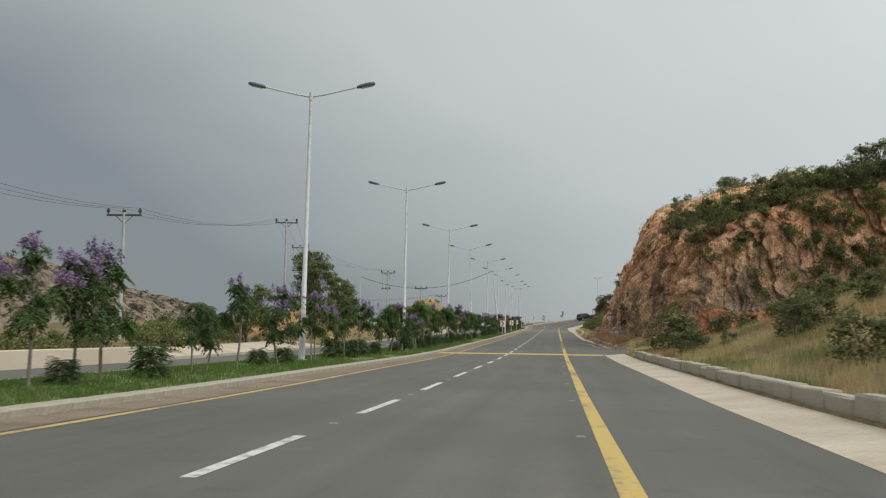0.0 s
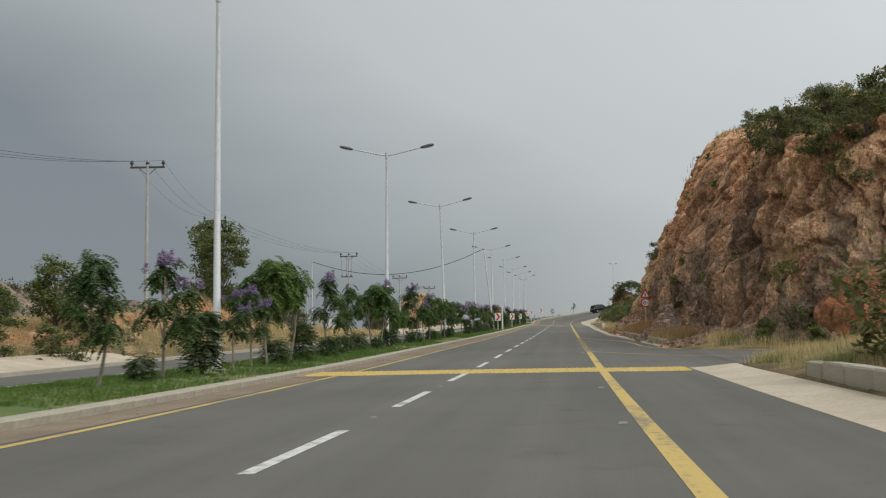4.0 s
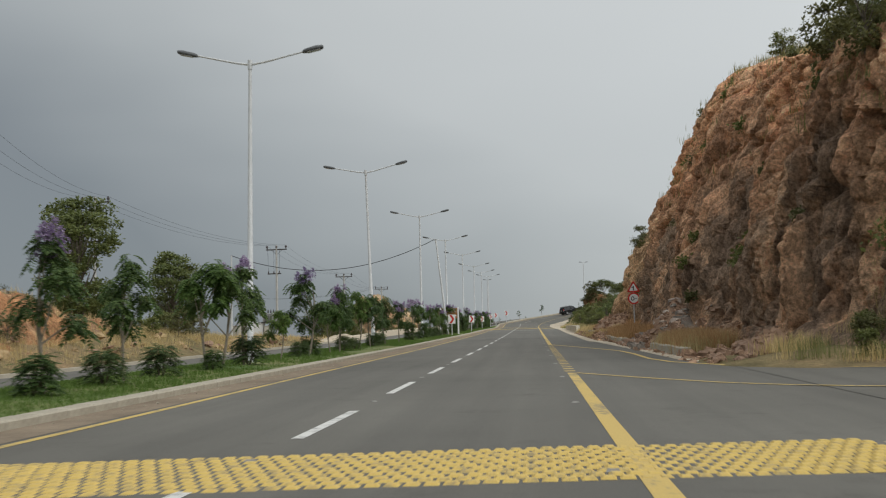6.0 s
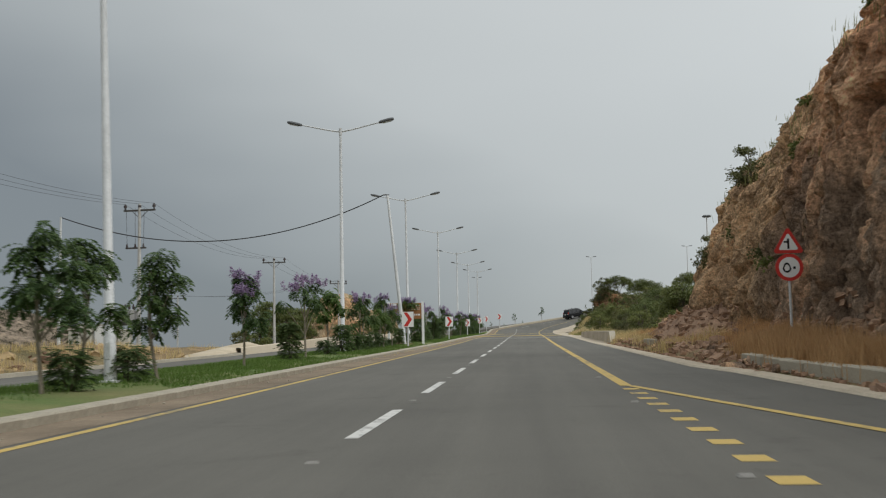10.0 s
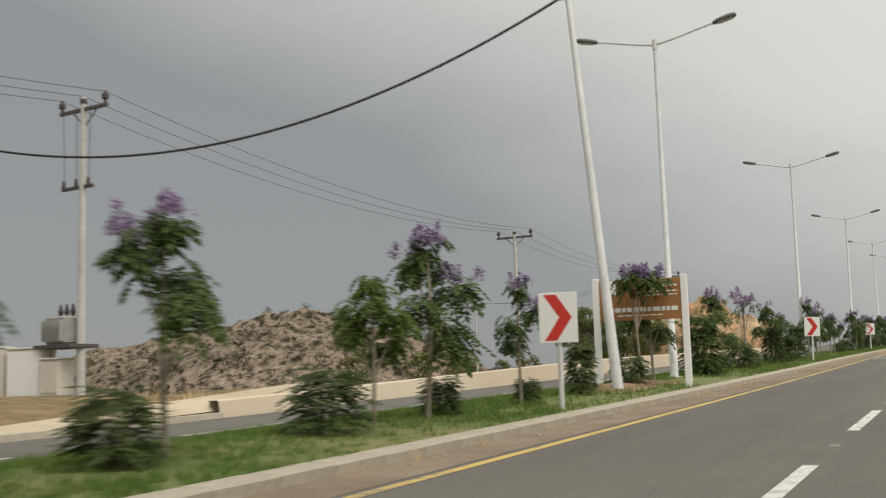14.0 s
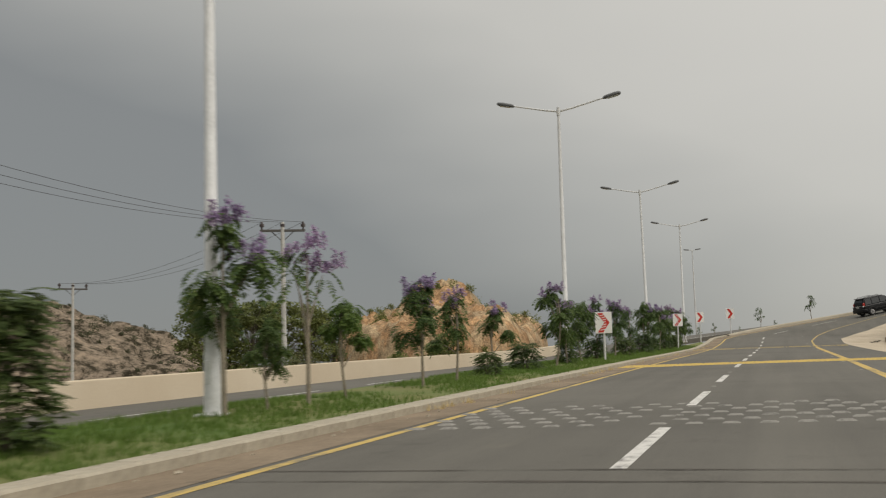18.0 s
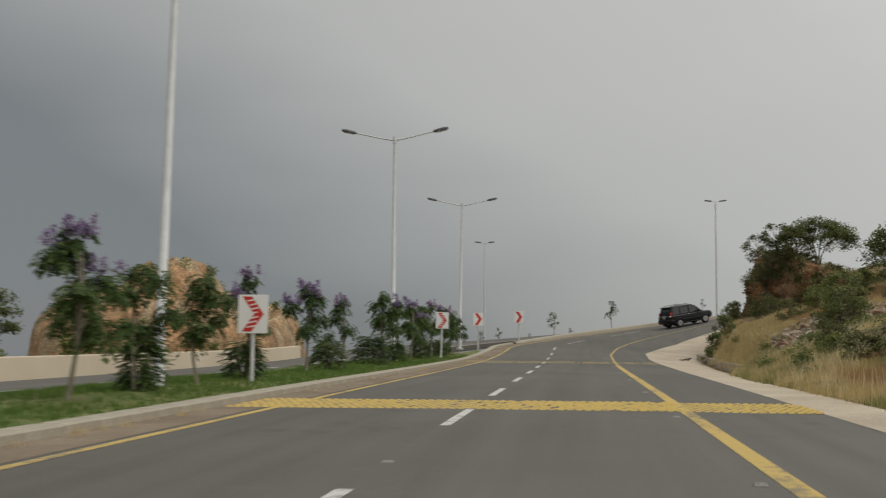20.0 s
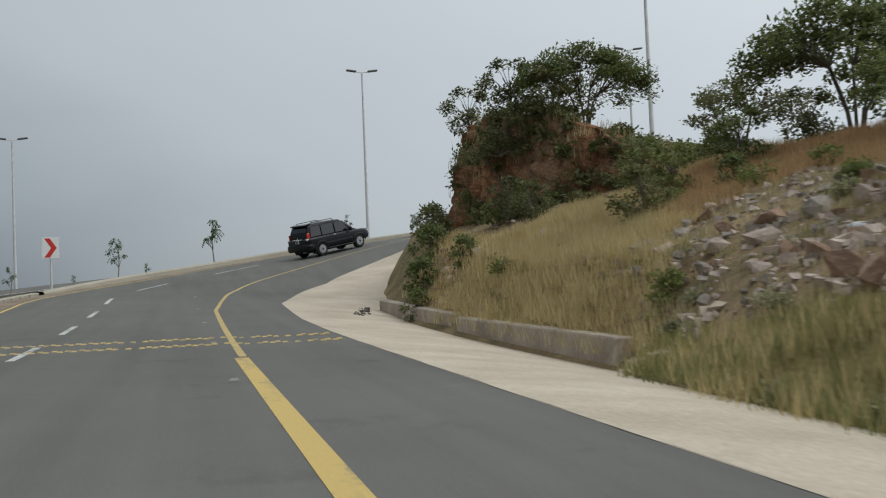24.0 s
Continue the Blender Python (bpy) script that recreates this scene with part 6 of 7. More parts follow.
# on the cliff's top and ledges
n, cliff_spots = 0, []
while n < 330:
    x, y = rnd.uniform(11.5, 34), rnd.uniform(62, 146)
    if n % 3 == 0:
        x, y = rnd.uniform(13, 40), rnd.uniform(63, 84)
    p = on_cliff(x, y)
    n += 1
    if p is None or p.z < 6.5 + 2.0 * (y < 105):
        continue
    if y > 77 and x < 15.5:
        if n % 3 == 0:
            cliff_spots.append((x + 0.3, y, p.z - 0.1, rnd.uniform(0.35, 0.75)))
        continue
    if rnd.random() < 0.30:
        acacias.put(rnd.choice((1, 2, 0)), x, y, p.z - 0.15, rnd.uniform(1.3, 2.6) * (0.7 if y > 77 else 1.0), rnd.uniform(0, 6.28))
    else:
        cliff_spots.append((x, y, p.z - 0.1, rnd.uniform(0.6, 1.5)))
for x, y, h in ((14.5, 71.0, 1.9), (13.6, 74.5, 2.4), (16.5, 69.0, 2.0), (18.5, 67.5, 2.6), (20.5, 67.0, 3.0)):
    p = on_cliff(x, y)
    if p is not None:
        acacias.put(1, x, y, p.z - 0.2, h, rnd.uniform(0, 6.28))
# bushes that hang on the rim of the cliff's end
for y, z, h in ((127.4, 10.2, 2.0), (133.9, 8.9, 1.6), (138.5, 8.0, 1.4), (126.2, 11.4, 1.0)):
    p = rock_trees[0].ray_cast(Vector((2, y, z)), Vector((1, 0, 0)))[0]
    if p is not None:
        acacias.put(1, p.x + 0.15, y, p.z - 0.3, h, rnd.uniform(0, 6.28))
# shrubs on the near slope before the side road, and at the cliff's end
for x, y, h in ((8.9, 24.5, 1.2), (9.4, 27.0, 1.3), (9.35, 36.8, 2.2), (11.5, 14.0, 1.5), (12.6, 18.5, 1.3), (13.0, 22.0, 1.2), (14.5, 27.0, 1.2), (16.5, 30.0, 1.4), (15.0, 35.0, 1.2), (18.0, 36.0, 1.6), (20.5, 40.0, 2.0), (22.0, 33.0, 1.9), (12.5, 40.0, 1.1), (25.0, 42.0, 2.3)):
    scrub.put(int(x * 3), x, y, ground_z(x, y) - 0.1, h, rnd.uniform(0, 6.28))
for i in range(60):
    x, y = rnd.uniform(10.0, 17.0), rnd.uniform(136, 162)
    cliff_spots.append((x, y, on_top(x, y) - 0.1, rnd.uniform(0.5, 1.2)))
# thick growth over the cliff's near shoulder
for i in range(240):
    p = rock_trees[0].ray_cast(Vector((19 + 30 * rnd.random() ** 1.1, 48, rnd.uniform(3.0, 17.0))), Vector((0, 1, 0)))[0]
    if p is not None:
        cliff_spots.append((p.x, p.y - 0.1, p.z - 0.2, rnd.uniform(0.5, 1.3)))
for i in range(38):
    x, y = rnd.uniform(14, 42), rnd.uniform(65, 74)
    acacias.put(rnd.choice((1, 2, 2)), x, y, on_top(x, y) - 0.2, rnd.uniform(1.6, 3.0), rnd.uniform(0, 6.28))
# bushes on the ledge above the red spur
for i in range(46):
    x = rnd.uniform(12.5, 30)
    cliff_spots.append((x, 65.6 + rnd.uniform(-0.5, 0.9), road_z(63) + 2.9 + rnd.uniform(-0.3, 0.5), rnd.uniform(0.6, 1.4)))
# tall trees on the shoulder
for i in range(16):
    x, y = 24 + 22 * i / 16 + rnd.uniform(-0.8, 0.8), rnd.uniform(67, 73)
    acacias.put(rnd.choice((1, 2)), x, y, on_top(x, y) - 0.2, rnd.uniform(2.4, 3.6), rnd.uniform(0, 6.28))
# tufts and bushes clinging to the face
for i in range(64):
    y, z = rnd.uniform(66, 142), rnd.uniform(3.5, 16)
    p, nrm = rock_trees[0].ray_cast(Vector((2, y, z)), Vector((1, 0, 0)))[:2]
    if p is not None and nrm is not None and p.x < 24 and (nrm.z * (1 if nrm.x < 0 else -1) > -0.05):
        cliff_spots.append((p.x + 0.1, p.y, p.z - 0.15, rnd.uniform(0.3, 0.8)))
scrub_mass("cliff_scrub", cliff_spots[::2], "juniper leaf", "grey-green scrub along the top and ledges of the cliff", 3)
scrub_mass("cliff_scrub", cliff_spots[1::2], "gum leaf", "olive scrub along the top and ledges of the cliff", 4)
saplings = Stock([jacaranda(95, 3.0, 0, clumps=4, fronds=13), jacaranda(96, 3.0, 0, clumps=5, fronds=9), jacaranda(97, 3.0, 0, clumps=3, fronds=12)], [3.0] * 3)
# bare saplings at the outer kerb of the bend
for i, (x, y, z, h) in enumerate(((4.85, 295.3, 10.0, 3.1), (-0.5, 289.4, 9.05, 2.5), (13.66, 300.3, 11.9, 1.5), (18.3, 301.35, 11.5, 2.0), (-2.46, 286.8, 8.75, 0.7), (-4.7, 281.0, 8.2, 1.6), (1.0, 291.6, 9.2, 1.0), (-6.0, 279.5, 8.0, 1.4))):
    saplings.put(i, x, y, z - 0.35, h, rnd.uniform(0, 6.28))
# bushes where the gutter turns
for x, y, h in ((9.75, 261.0, 0.9), (10.4, 263.0, 1.2), (11.2, 265.2, 1.3), (12.0, 268.0, 1.3), (12.8, 271.5, 1.3), (10.9, 259.5, 0.9)):
    scrub.put(int(y), x, y, ground_z(x, y) - 0.1, h, rnd.uniform(0, 6.28))


# ---- grass ----
def blades(name, spots, per, height, width, spread, mat, label, seed, simple=False):
    """Tufts of single blades, joined; spots: x, y, z of the tufts."""
    r = np.random.RandomState(seed)
    base = np.repeat(np.array(spots), per, axis=0)
    n = len(base)
    a = r.uniform(0, 2 * np.pi, n)
    off = np.stack([r.normal(0, spread, n), r.normal(0, spread, n), np.zeros(n)], 1)
    h = height * r.uniform(0.5, 1.25, n)
    lean = np.stack([np.cos(a) * h * r.uniform(0.1, 0.55, n), np.sin(a) * h * r.uniform(0.1, 0.55, n), h], 1)
    side = np.stack([-np.sin(a), np.cos(a), np.zeros(n)], 1) * (width * r.uniform(0.7, 1.3, n))[:, None]
    p = base + off
    if simple:
        v = np.stack([p - side, p + side, p + lean], 1).reshape(-1, 3)
        faces = np.arange(3 * n).reshape(-1, 3).tolist()
        me = bpy.data.meshes.new(name)
        me.from_pydata(v.tolist(), [], faces)
        me.materials.append(MATS[mat])
        me.update()
        return tagged(new(name, me), label, "grass", "", "stuff")
    v = np.stack([p - side, p + side, p + lean * [0.45, 0.45, 0.6] + side * 0.7, p + lean * [0.45, 0.45, 0.6] - side * 0.7, p + lean], 1).reshape(-1, 3)
    i = np.arange(n) * 5
    faces = [f for k in i.tolist() for f in ((k, k + 1, k + 2, k + 3), (k + 3, k + 2, k + 4))]
    me = bpy.data.meshes.new(name)
    me.from_pydata(v.tolist(), [], faces)
    me.materials.append(MATS[mat])
    me.update()
    return tagged(new(name, me), label, "grass", "", "stuff")


def scatter(count, x0, x1, y0, y1, zfun, keep, seed):
    r = random.Random(seed)
    out = []
    while len(out) < count:
        x, y = r.uniform(x0, x1), r.uniform(y0, y1)
        if keep(x, y, r):
            out.append((x, y, zfun(x, y) - 0.03))
    return out


def median_z(x, y):
    return road_z(y) + 0.12 + 0.10 * math.sin(math.pi * min(1, max(0, (-4.76 - x) / 4.0)))


def patchy(scale, level, seed):
    return lambda x, y, r: noise.noise(Vector((x * scale, y * scale * 0.6, seed))) + r.uniform(-0.25, 0.25) > level


blades("lawn", scatter(32000, -8.7, -4.76, -18, 258, median_z, patchy(0.3, -0.26, 2.0), 1), 9, 0.11, 0.012, 0.075, "lawn blade", "short green lawn on the median", 1, True)


def stony(x, y):
    """Where loose stones lie on the slope and little grows."""
    w = 0.9 * noise.noise(Vector((x * 0.35, y * 0.3, 3.0)))
    tongue = abs(x - 12.6 - 0.45 * (y - 229) - w) < 0.9 and 226.5 < y < 235
    upper = 212 < y < 244 and x > 14.9 + w + (0.05 * (y - 225)) ** 2
    below = 235 < y < 247.5 and 9.9 < x < 15
    return tongue or upper or below


def off_rocks(f):
    def keep(x, y, r):
        bare = (244 < y < 267 and x < apron_out(y) + 0.5) or (y > 193 and x < apron_out(min(y, 274.0)) + 0.12) or x < 7.4
        return f(x, y, r) and not (stony(x, y) and r.random() < 0.93) and not bare and not (y > 258 and x > 12.3)
    return keep


def growth(kind):
    """Patches of straw, rust-coloured and green grass over the slope."""
    def keep(x, y, r):
        a = noise.noise(Vector((x * 0.30, y * 0.22, 4.0))) + r.uniform(-0.12, 0.12)
        b = noise.noise(Vector((x * 0.45, y * 0.30, 19.0))) + r.uniform(-0.12, 0.12)
        rust = a + (0.34 if 8.3 < x < 11.6 and 209 < y < 223 else 0.0) + (0.2 if x > 13 else 0.0) - (0.5 if x < 8.2 else 0.0) - (0.3 if y > 225 and not (x > 12.8 and 244 < y < 256) else -0.4 if y > 225 else 0.0) > 0.16
        green = b + (0.30 if x < 8.3 else 0.0) + (0.45 if x < 10.6 and 228 < y < 244 else -0.25 if y > 234 else 0.0) > 0.17
        found = "rust" if rust else "green" if green else "straw"
        return found == kind and not (10.2 < x < 14.2 and 233.5 < y < 247 and r.random() < 0.75)
    return keep


STRAW = "tall dry straw-coloured grass on the slope"
blades("dry_grass", scatter(3000, 7.95, 22, -24, 46, ground_z, growth("straw"), 2), 22, 0.36, 0.008, 0.18, "dry grass blade", STRAW, 2, True)
blades("rusty_grass", scatter(1500, 7.95, 22, -24, 46, ground_z, growth("rust"), 23), 22, 0.38, 0.008, 0.18, "rusty grass blade", "rust-coloured dry grass on the slope", 23, True)
blades("green_grass", scatter(2600, 7.95, 22, -24, 46, ground_z, growth("green"), 5), 22, 0.28, 0.009, 0.18, "green grass blade", "olive green grass on the slope", 5, True)
blades("verge_grass", scatter(150, 7.9, 15, 42.5, 47.5, ground_z, patchy(0.5, 0.05, 44.0), 40), 22, 0.34, 0.008, 0.2, "dry grass blade", "dry grass tufts at the mouth of the side road", 40)
blades("dry_grass", scatter(1300, 7.9, 20, 150, 195, ground_z, patchy(0.25, -0.1, 4.0), 13), 14, 0.42, 0.010, 0.18, "dry grass blade", STRAW, 13, True)
blades("green_grass", scatter(900, 7.35, 16, 152, 195, ground_z, patchy(0.25, 0.0, 14.0), 18), 18, 0.30, 0.009, 0.18, "green grass blade", "olive green grass on the slope", 18, True)
blades("dry_grass", scatter(5200, 7.4, 20, 195, 266, ground_z, off_rocks(growth("straw")), 3), 24, 0.27, 0.007, 0.17, "dry grass blade", STRAW, 3, True)
blades("rusty_grass", scatter(3600, 7.4, 20, 195, 262, ground_z, off_rocks(growth("rust")), 4), 24, 0.30, 0.007, 0.17, "rusty grass blade", "tall rust-coloured dry grass on the slope", 4, True)
blades("green_grass", scatter(3000, 7.35, 18, 195, 262, ground_z, off_rocks(growth("green")), 19), 24, 0.20, 0.008, 0.17, "green grass blade", "short olive grass among the dry grass", 19, True)
blades("slope_grass", scatter(1100, 9.75, 14.5, 243.5, 258, ground_z, lambda x, y, r: x < 10.6 + 0.5 * (y - 245.0) + r.uniform(-0.3, 0.3), 44), 40, 0.34, 0.008, 0.2, "dry grass blade", "thick golden grass behind the low wall", 44, True)
blades("slope_grass", scatter(420, 7.7, 11.5, 226, 243.5, ground_z, lambda x, y, r: x < 10.0 - 0.12 * max(0, y - 236) + r.uniform(-0.4, 0.4), 45), 40, 0.36, 0.008, 0.2, "dry grass blade", "thick straw-coloured grass at the gutter's edge", 45, True)
blades("slope_grass", scatter(620, 7.7, 11.0, 226, 243.5, ground_z, lambda x, y, r: x < 9.8 - 0.12 * max(0, y - 236) + r.uniform(-0.4, 0.4), 46), 36, 0.27, 0.009, 0.2, "green grass blade", "thick olive grass at the gutter's edge", 46, True)
blades("slope_grass", scatter(200, 9.8, 14.4, 234, 249, ground_z, patchy(0.5, 0.0, 51.0), 42), 22, 0.24, 0.007, 0.16, "dry grass blade", "dry grass growing between the pale rocks", 42, True)
blades("slope_grass", scatter(160, 9.8, 14.4, 234, 249, ground_z, patchy(0.6, 0.1, 54.0), 43), 22, 0.18, 0.008, 0.16, "green grass blade", "olive grass growing between the pale rocks", 43, True)
blades("seed_grass", scatter(420, 7.6, 13, 198, 240, ground_z, off_rocks(growth("straw")), 22), 16, 0.55, 0.006, 0.15, "pale grass blade", "pale seeding grass standing above the rest", 22)
blades("verge_grass", scatter(300, 8.0, 10.2, 107, 150, on_top, patchy(0.35, 0.12, 6.0), 6), 22, 0.45, 0.007, 0.17, "rusty grass blade", "rust-coloured grass along the cliff foot", 6)
blades("verge_grass", scatter(420, 7.85, 9.3, 96.0, 111, on_top, lambda x, y, r: abs(y - 101.4) > 0.8, 36), 40, 0.62, 0.007, 0.22, "rusty grass blade", "thick rust-coloured grass standing behind the low wall", 36)
blades("verge_grass", scatter(230, 8.0, 9.4, 73.2, 82.0, on_top, patchy(0.45, -0.25, 12.0), 37), 40, 0.66, 0.007, 0.22, "rusty grass blade", "thick golden-brown grass standing behind the low wall", 37)
blades("verge_grass", scatter(200, 8.0, 9.4, 73.0, 82.4, on_top, patchy(0.45, -0.25, 15.0), 38), 40, 0.6, 0.007, 0.22, "dry grass blade", "thick straw-coloured grass standing behind the low wall", 38)
bank = bpy.data.objects["ochre_bank"].data
bank_tree = mathutils.bvhtree.BVHTree.FromPolygons([v.co.copy() for v in bank.vertices], [tuple(k.vertices) for k in bank.polygons])


def on_bank(x, y):
    p = bank_tree.ray_cast(Vector((x, y, 30)), Vector((0, 0, -1)))[0]
    return max(ground_z(x, y), p.z if p is not None else -9)


blades("bank_grass", scatter(1500, -27, -17.2, 60, 114, on_bank, patchy(0.22, -0.05, 27.0), 39), 16, 0.42, 0.011, 0.22, "dry grass blade", "dry straw-coloured grass over the cut bank", 39, True)
blades("field_grass", scatter(1300, -26, -16.8, 24, 150, ground_z, patchy(0.2, 0.12, 8.0), 7), 12, 0.4, 0.011, 0.2, "dry grass blade", "dry grass beyond the far kerb", 7)
blades("cliff_grass", scatter(1500, 11.5, 34, 62, 146, on_top, lambda x, y, r: on_top(x, y) > 8.5 and r.random() < 0.8, 8), 14, 0.45, 0.012, 0.25, "green grass blade", "olive and straw grass along the cliff top", 8)
blades("cliff_grass", scatter(900, 12.0, 30, 258, 278, on_top, lambda x, y, r: on_top(x, y) > 10.5, 9), 14, 0.45, 0.010, 0.25, "dry grass blade", "dry grass on top of the outcrop", 9)
blades("verge_grass", scatter(420, 9.2, 26, 61.5, 67.5, on_top, lambda x, y, r: y > 62.0 + max(0, (13 - x)) * 0.8 and noise.noise(Vector((x * 0.4, y * 0.3, 2.0))) > -0.1, 16), 20, 0.5, 0.008, 0.2, "dry grass blade", "dry grass along the foot of the cliff at the side road", 16)
blades("verge_grass", scatter(260, 9.2, 26, 61.5, 67.5, on_top, lambda x, y, r: y > 62.0 + max(0, (13 - x)) * 0.8 and noise.noise(Vector((x * 0.4, y * 0.3, 2.0))) < 0.1, 17), 20, 0.42, 0.008, 0.2, "green grass blade", "olive grass along the foot of the cliff at the side road", 17)
for i in range(22):
    x = rnd.uniform(10.5, 27)
    y = 63.2 + max(0.0, 13 - x) * 0.9 + rnd.uniform(0, 2.0)
    scrub.put(i, x, y, on_top(x, y) - 0.1, rnd.uniform(0.5, 1.3), rnd.uniform(0, 6.28))
low = [(x, y, ground_z(x, y) - 0.08, rnd.uniform(0.3, 0.75)) for x, y in ((rnd.uniform(8.6, 17), rnd.uniform(200, 236)) for _ in range(110))]
low = [q for q in low if not stony(q[0], q[1]) and not (q[0] < 11.2 and 208 < q[1] < 224)]
# a long green bush below the stones, grey bushes beside the tongue of stones
low += [(12.2 + rnd.gauss(0, 0.5), 221.2 + 0.16 * i, ground_z(12.2, 221.2 + 0.16 * i) - 0.1, rnd.uniform(0.6, 0.95)) for i in range(24)]
scrub_mass("slope_scrub", low[::2], "gum leaf", "low olive scrub over the dry slope", 32, 460, 0.1)
scrub_mass("slope_scrub", low[1::2], "fresh leaf", "low fresh green scrub over the dry slope", 31, 460, 0.1)
grey = [(x, y, ground_z(x, y) - 0.06, rnd.uniform(0.3, 0.6)) for x, y in ((rnd.gauss(11.4, 0.7), rnd.gauss(228.0, 1.8)) for _ in range(26))]
grey += [(x, y, ground_z(x, y) - 0.06, rnd.uniform(0.2, 0.45)) for x, y in ((rnd.uniform(8.4, 14), rnd.uniform(204, 246)) for _ in range(36))]
scrub_mass("slope_scrub", grey, "silver leaf", "pale grey-green bushes on the dry slope", 34, 420, 0.085)
# the tall olive bush in front of the outcrop
for k, x, y, h in ((2, 12.2, 236.8, 2.1), (1, 12.9, 238.4, 1.9)):
    acacias.put(k, x, y, ground_z(x, y) - 0.25, h, rnd.uniform(0, 6.28))
low = [(x, y, ground_z(x, y) - 0.06, rnd.uniform(0.25, 0.6)) for x, y in ((rnd.uniform(9.6, 16), rnd.uniform(236, 256)) for _ in range(11))]
scrub_mass("slope_scrub", low, "gum leaf", "low green scrub between the rocks", 33, 460, 0.1)
blades("verge_grass", scatter(260, 7.0, 9.6, 120, 150, on_top, patchy(0.5, 0.05, 33.0), 20), 20, 0.42, 0.008, 0.17, "dry grass blade", "dry grass between the fallen rocks", 20)
blades("kerb_weeds", scatter(70, -4.37, -4.15, 120, 262, lambda x, y: road_z(y) + 0.02, lambda x, y, r: True, 21), 12, 0.12, 0.006, 0.07, "dry grass blade", "dry weeds growing along the kerb", 21)
hill = bpy.data.objects["ochre_hill"].data
hill_tree = mathutils.bvhtree.BVHTree.FromPolygons([v.co.copy() for v in hill.vertices], [tuple(k.vertices) for k in hill.polygons])
tufts = []
for i in range(60):
    p = hill_tree.ray_cast(Vector((rnd.uniform(-43, -23), rnd.uniform(270, 298), 40)), Vector((0, 0, -1)))[0]
    if p is not None and p.z > 7:
        tufts.append((p.x, p.y, p.z - 0.1, rnd.uniform(0.5, 1.3)))
scrub_mass("hill_scrub", tufts, "gum leaf", "olive scrub on the ochre hill", 51)

# scrub dotted over the far hills
for name, box, count, seed in (("hill_far", (-290, -90, 335, 430), 620, 61), ("hill_shoulder", (-325, -200, 355, 430), 260, 63), ("hill_left", (-170, -66, 142, 232), 260, 62)):
    data = bpy.data.objects[name].data
    tree = mathutils.bvhtree.BVHTree.FromPolygons([v.co.copy() for v in data.vertices], [tuple(k.vertices) for k in data.polygons])
    tufts = []
    for i in range(count):
        p = tree.ray_cast(Vector((rnd.uniform(box[0], box[1]), rnd.uniform(box[2], box[3]), 90)), Vector((0, 0, -1)))[0]
        if p is not None and noise.noise(Vector((p.x * 0.03, p.y * 0.03, 7.0))) > -0.25:
            tufts.append((p.x, p.y, p.z - 0.3, rnd.uniform(0.9, 2.4)))
    scrub_mass("hill_scrub", tufts, "dusty leaf", "dark scrub dotted over the brown rocky hill", seed, 108, 0.42)

# ---- stones ----
def stone_mesh(seed, mat):
    """An angular broken stone: the hull of a few scattered points, its edges chipped."""
    r = random.Random(seed)
    bm = bmesh.new()
    for _ in range(15):
        p = Vector((r.gauss(0, 1), r.gauss(0, 1), r.gauss(0, 1))).normalized() * r.uniform(0.38, 0.52)
        bm.verts.new((p.x * 1.15, p.y * 0.85, p.z * 0.72))
    bmesh.ops.convex_hull(bm, input=bm.verts)
    bmesh.ops.delete(bm, geom=[v for v in bm.verts if not v.link_faces], context="VERTS")
    me = bpy.data.meshes.new("stone")
    bm.to_mesh(me)
    bm.free()
    me.materials.append(MATS[mat])
    return me


def scree(name, spots, sizes, mat, label, seed):
    """Small broken stones that nobody could count, joined."""
    r = np.random.RandomState(seed)
    p = np.array(spots)
    n = len(p)
    corners = np.array([(x, y, z) for z in (-0.35, 0.35) for x, y in ((-0.5, -0.4), (0.5, -0.4), (0.5, 0.4), (-0.5, 0.4))])
    k = sizes[0] + (sizes[1] - sizes[0]) * r.uniform(0, 1, n) ** 2.5
    c = corners[None] * r.uniform(0.45, 1.15, (n, 8, 3)) * k[:, None, None]
    a, b = r.uniform(0, 6.28, n), r.uniform(-0.7, 0.7, n)
    x, y, z = c[..., 0], c[..., 1] * np.cos(b)[:, None] - c[..., 2] * np.sin(b)[:, None], c[..., 1] * np.sin(b)[:, None] + c[..., 2] * np.cos(b)[:, None]
    v = np.stack([x * np.cos(a)[:, None] - y * np.sin(a)[:, None], x * np.sin(a)[:, None] + y * np.cos(a)[:, None], z], 2) + p[:, None, :]
    quads = np.array([(3, 2, 1, 0), (4, 5, 6, 7), (0, 1, 5, 4), (1, 2, 6, 5), (2, 3, 7, 6), (3, 0, 4, 7)])
    f = (np.arange(n)[:, None, None] * 8 + quads[None]).reshape(-1, 4)
    me = bpy.data.meshes.new(name)
    me.from_pydata(v.reshape(-1, 3).tolist(), [], f.tolist())
    me.materials.append(MATS[mat])
    me.update()
    return tagged(new(name, me), label, "stones", "", "stuff")


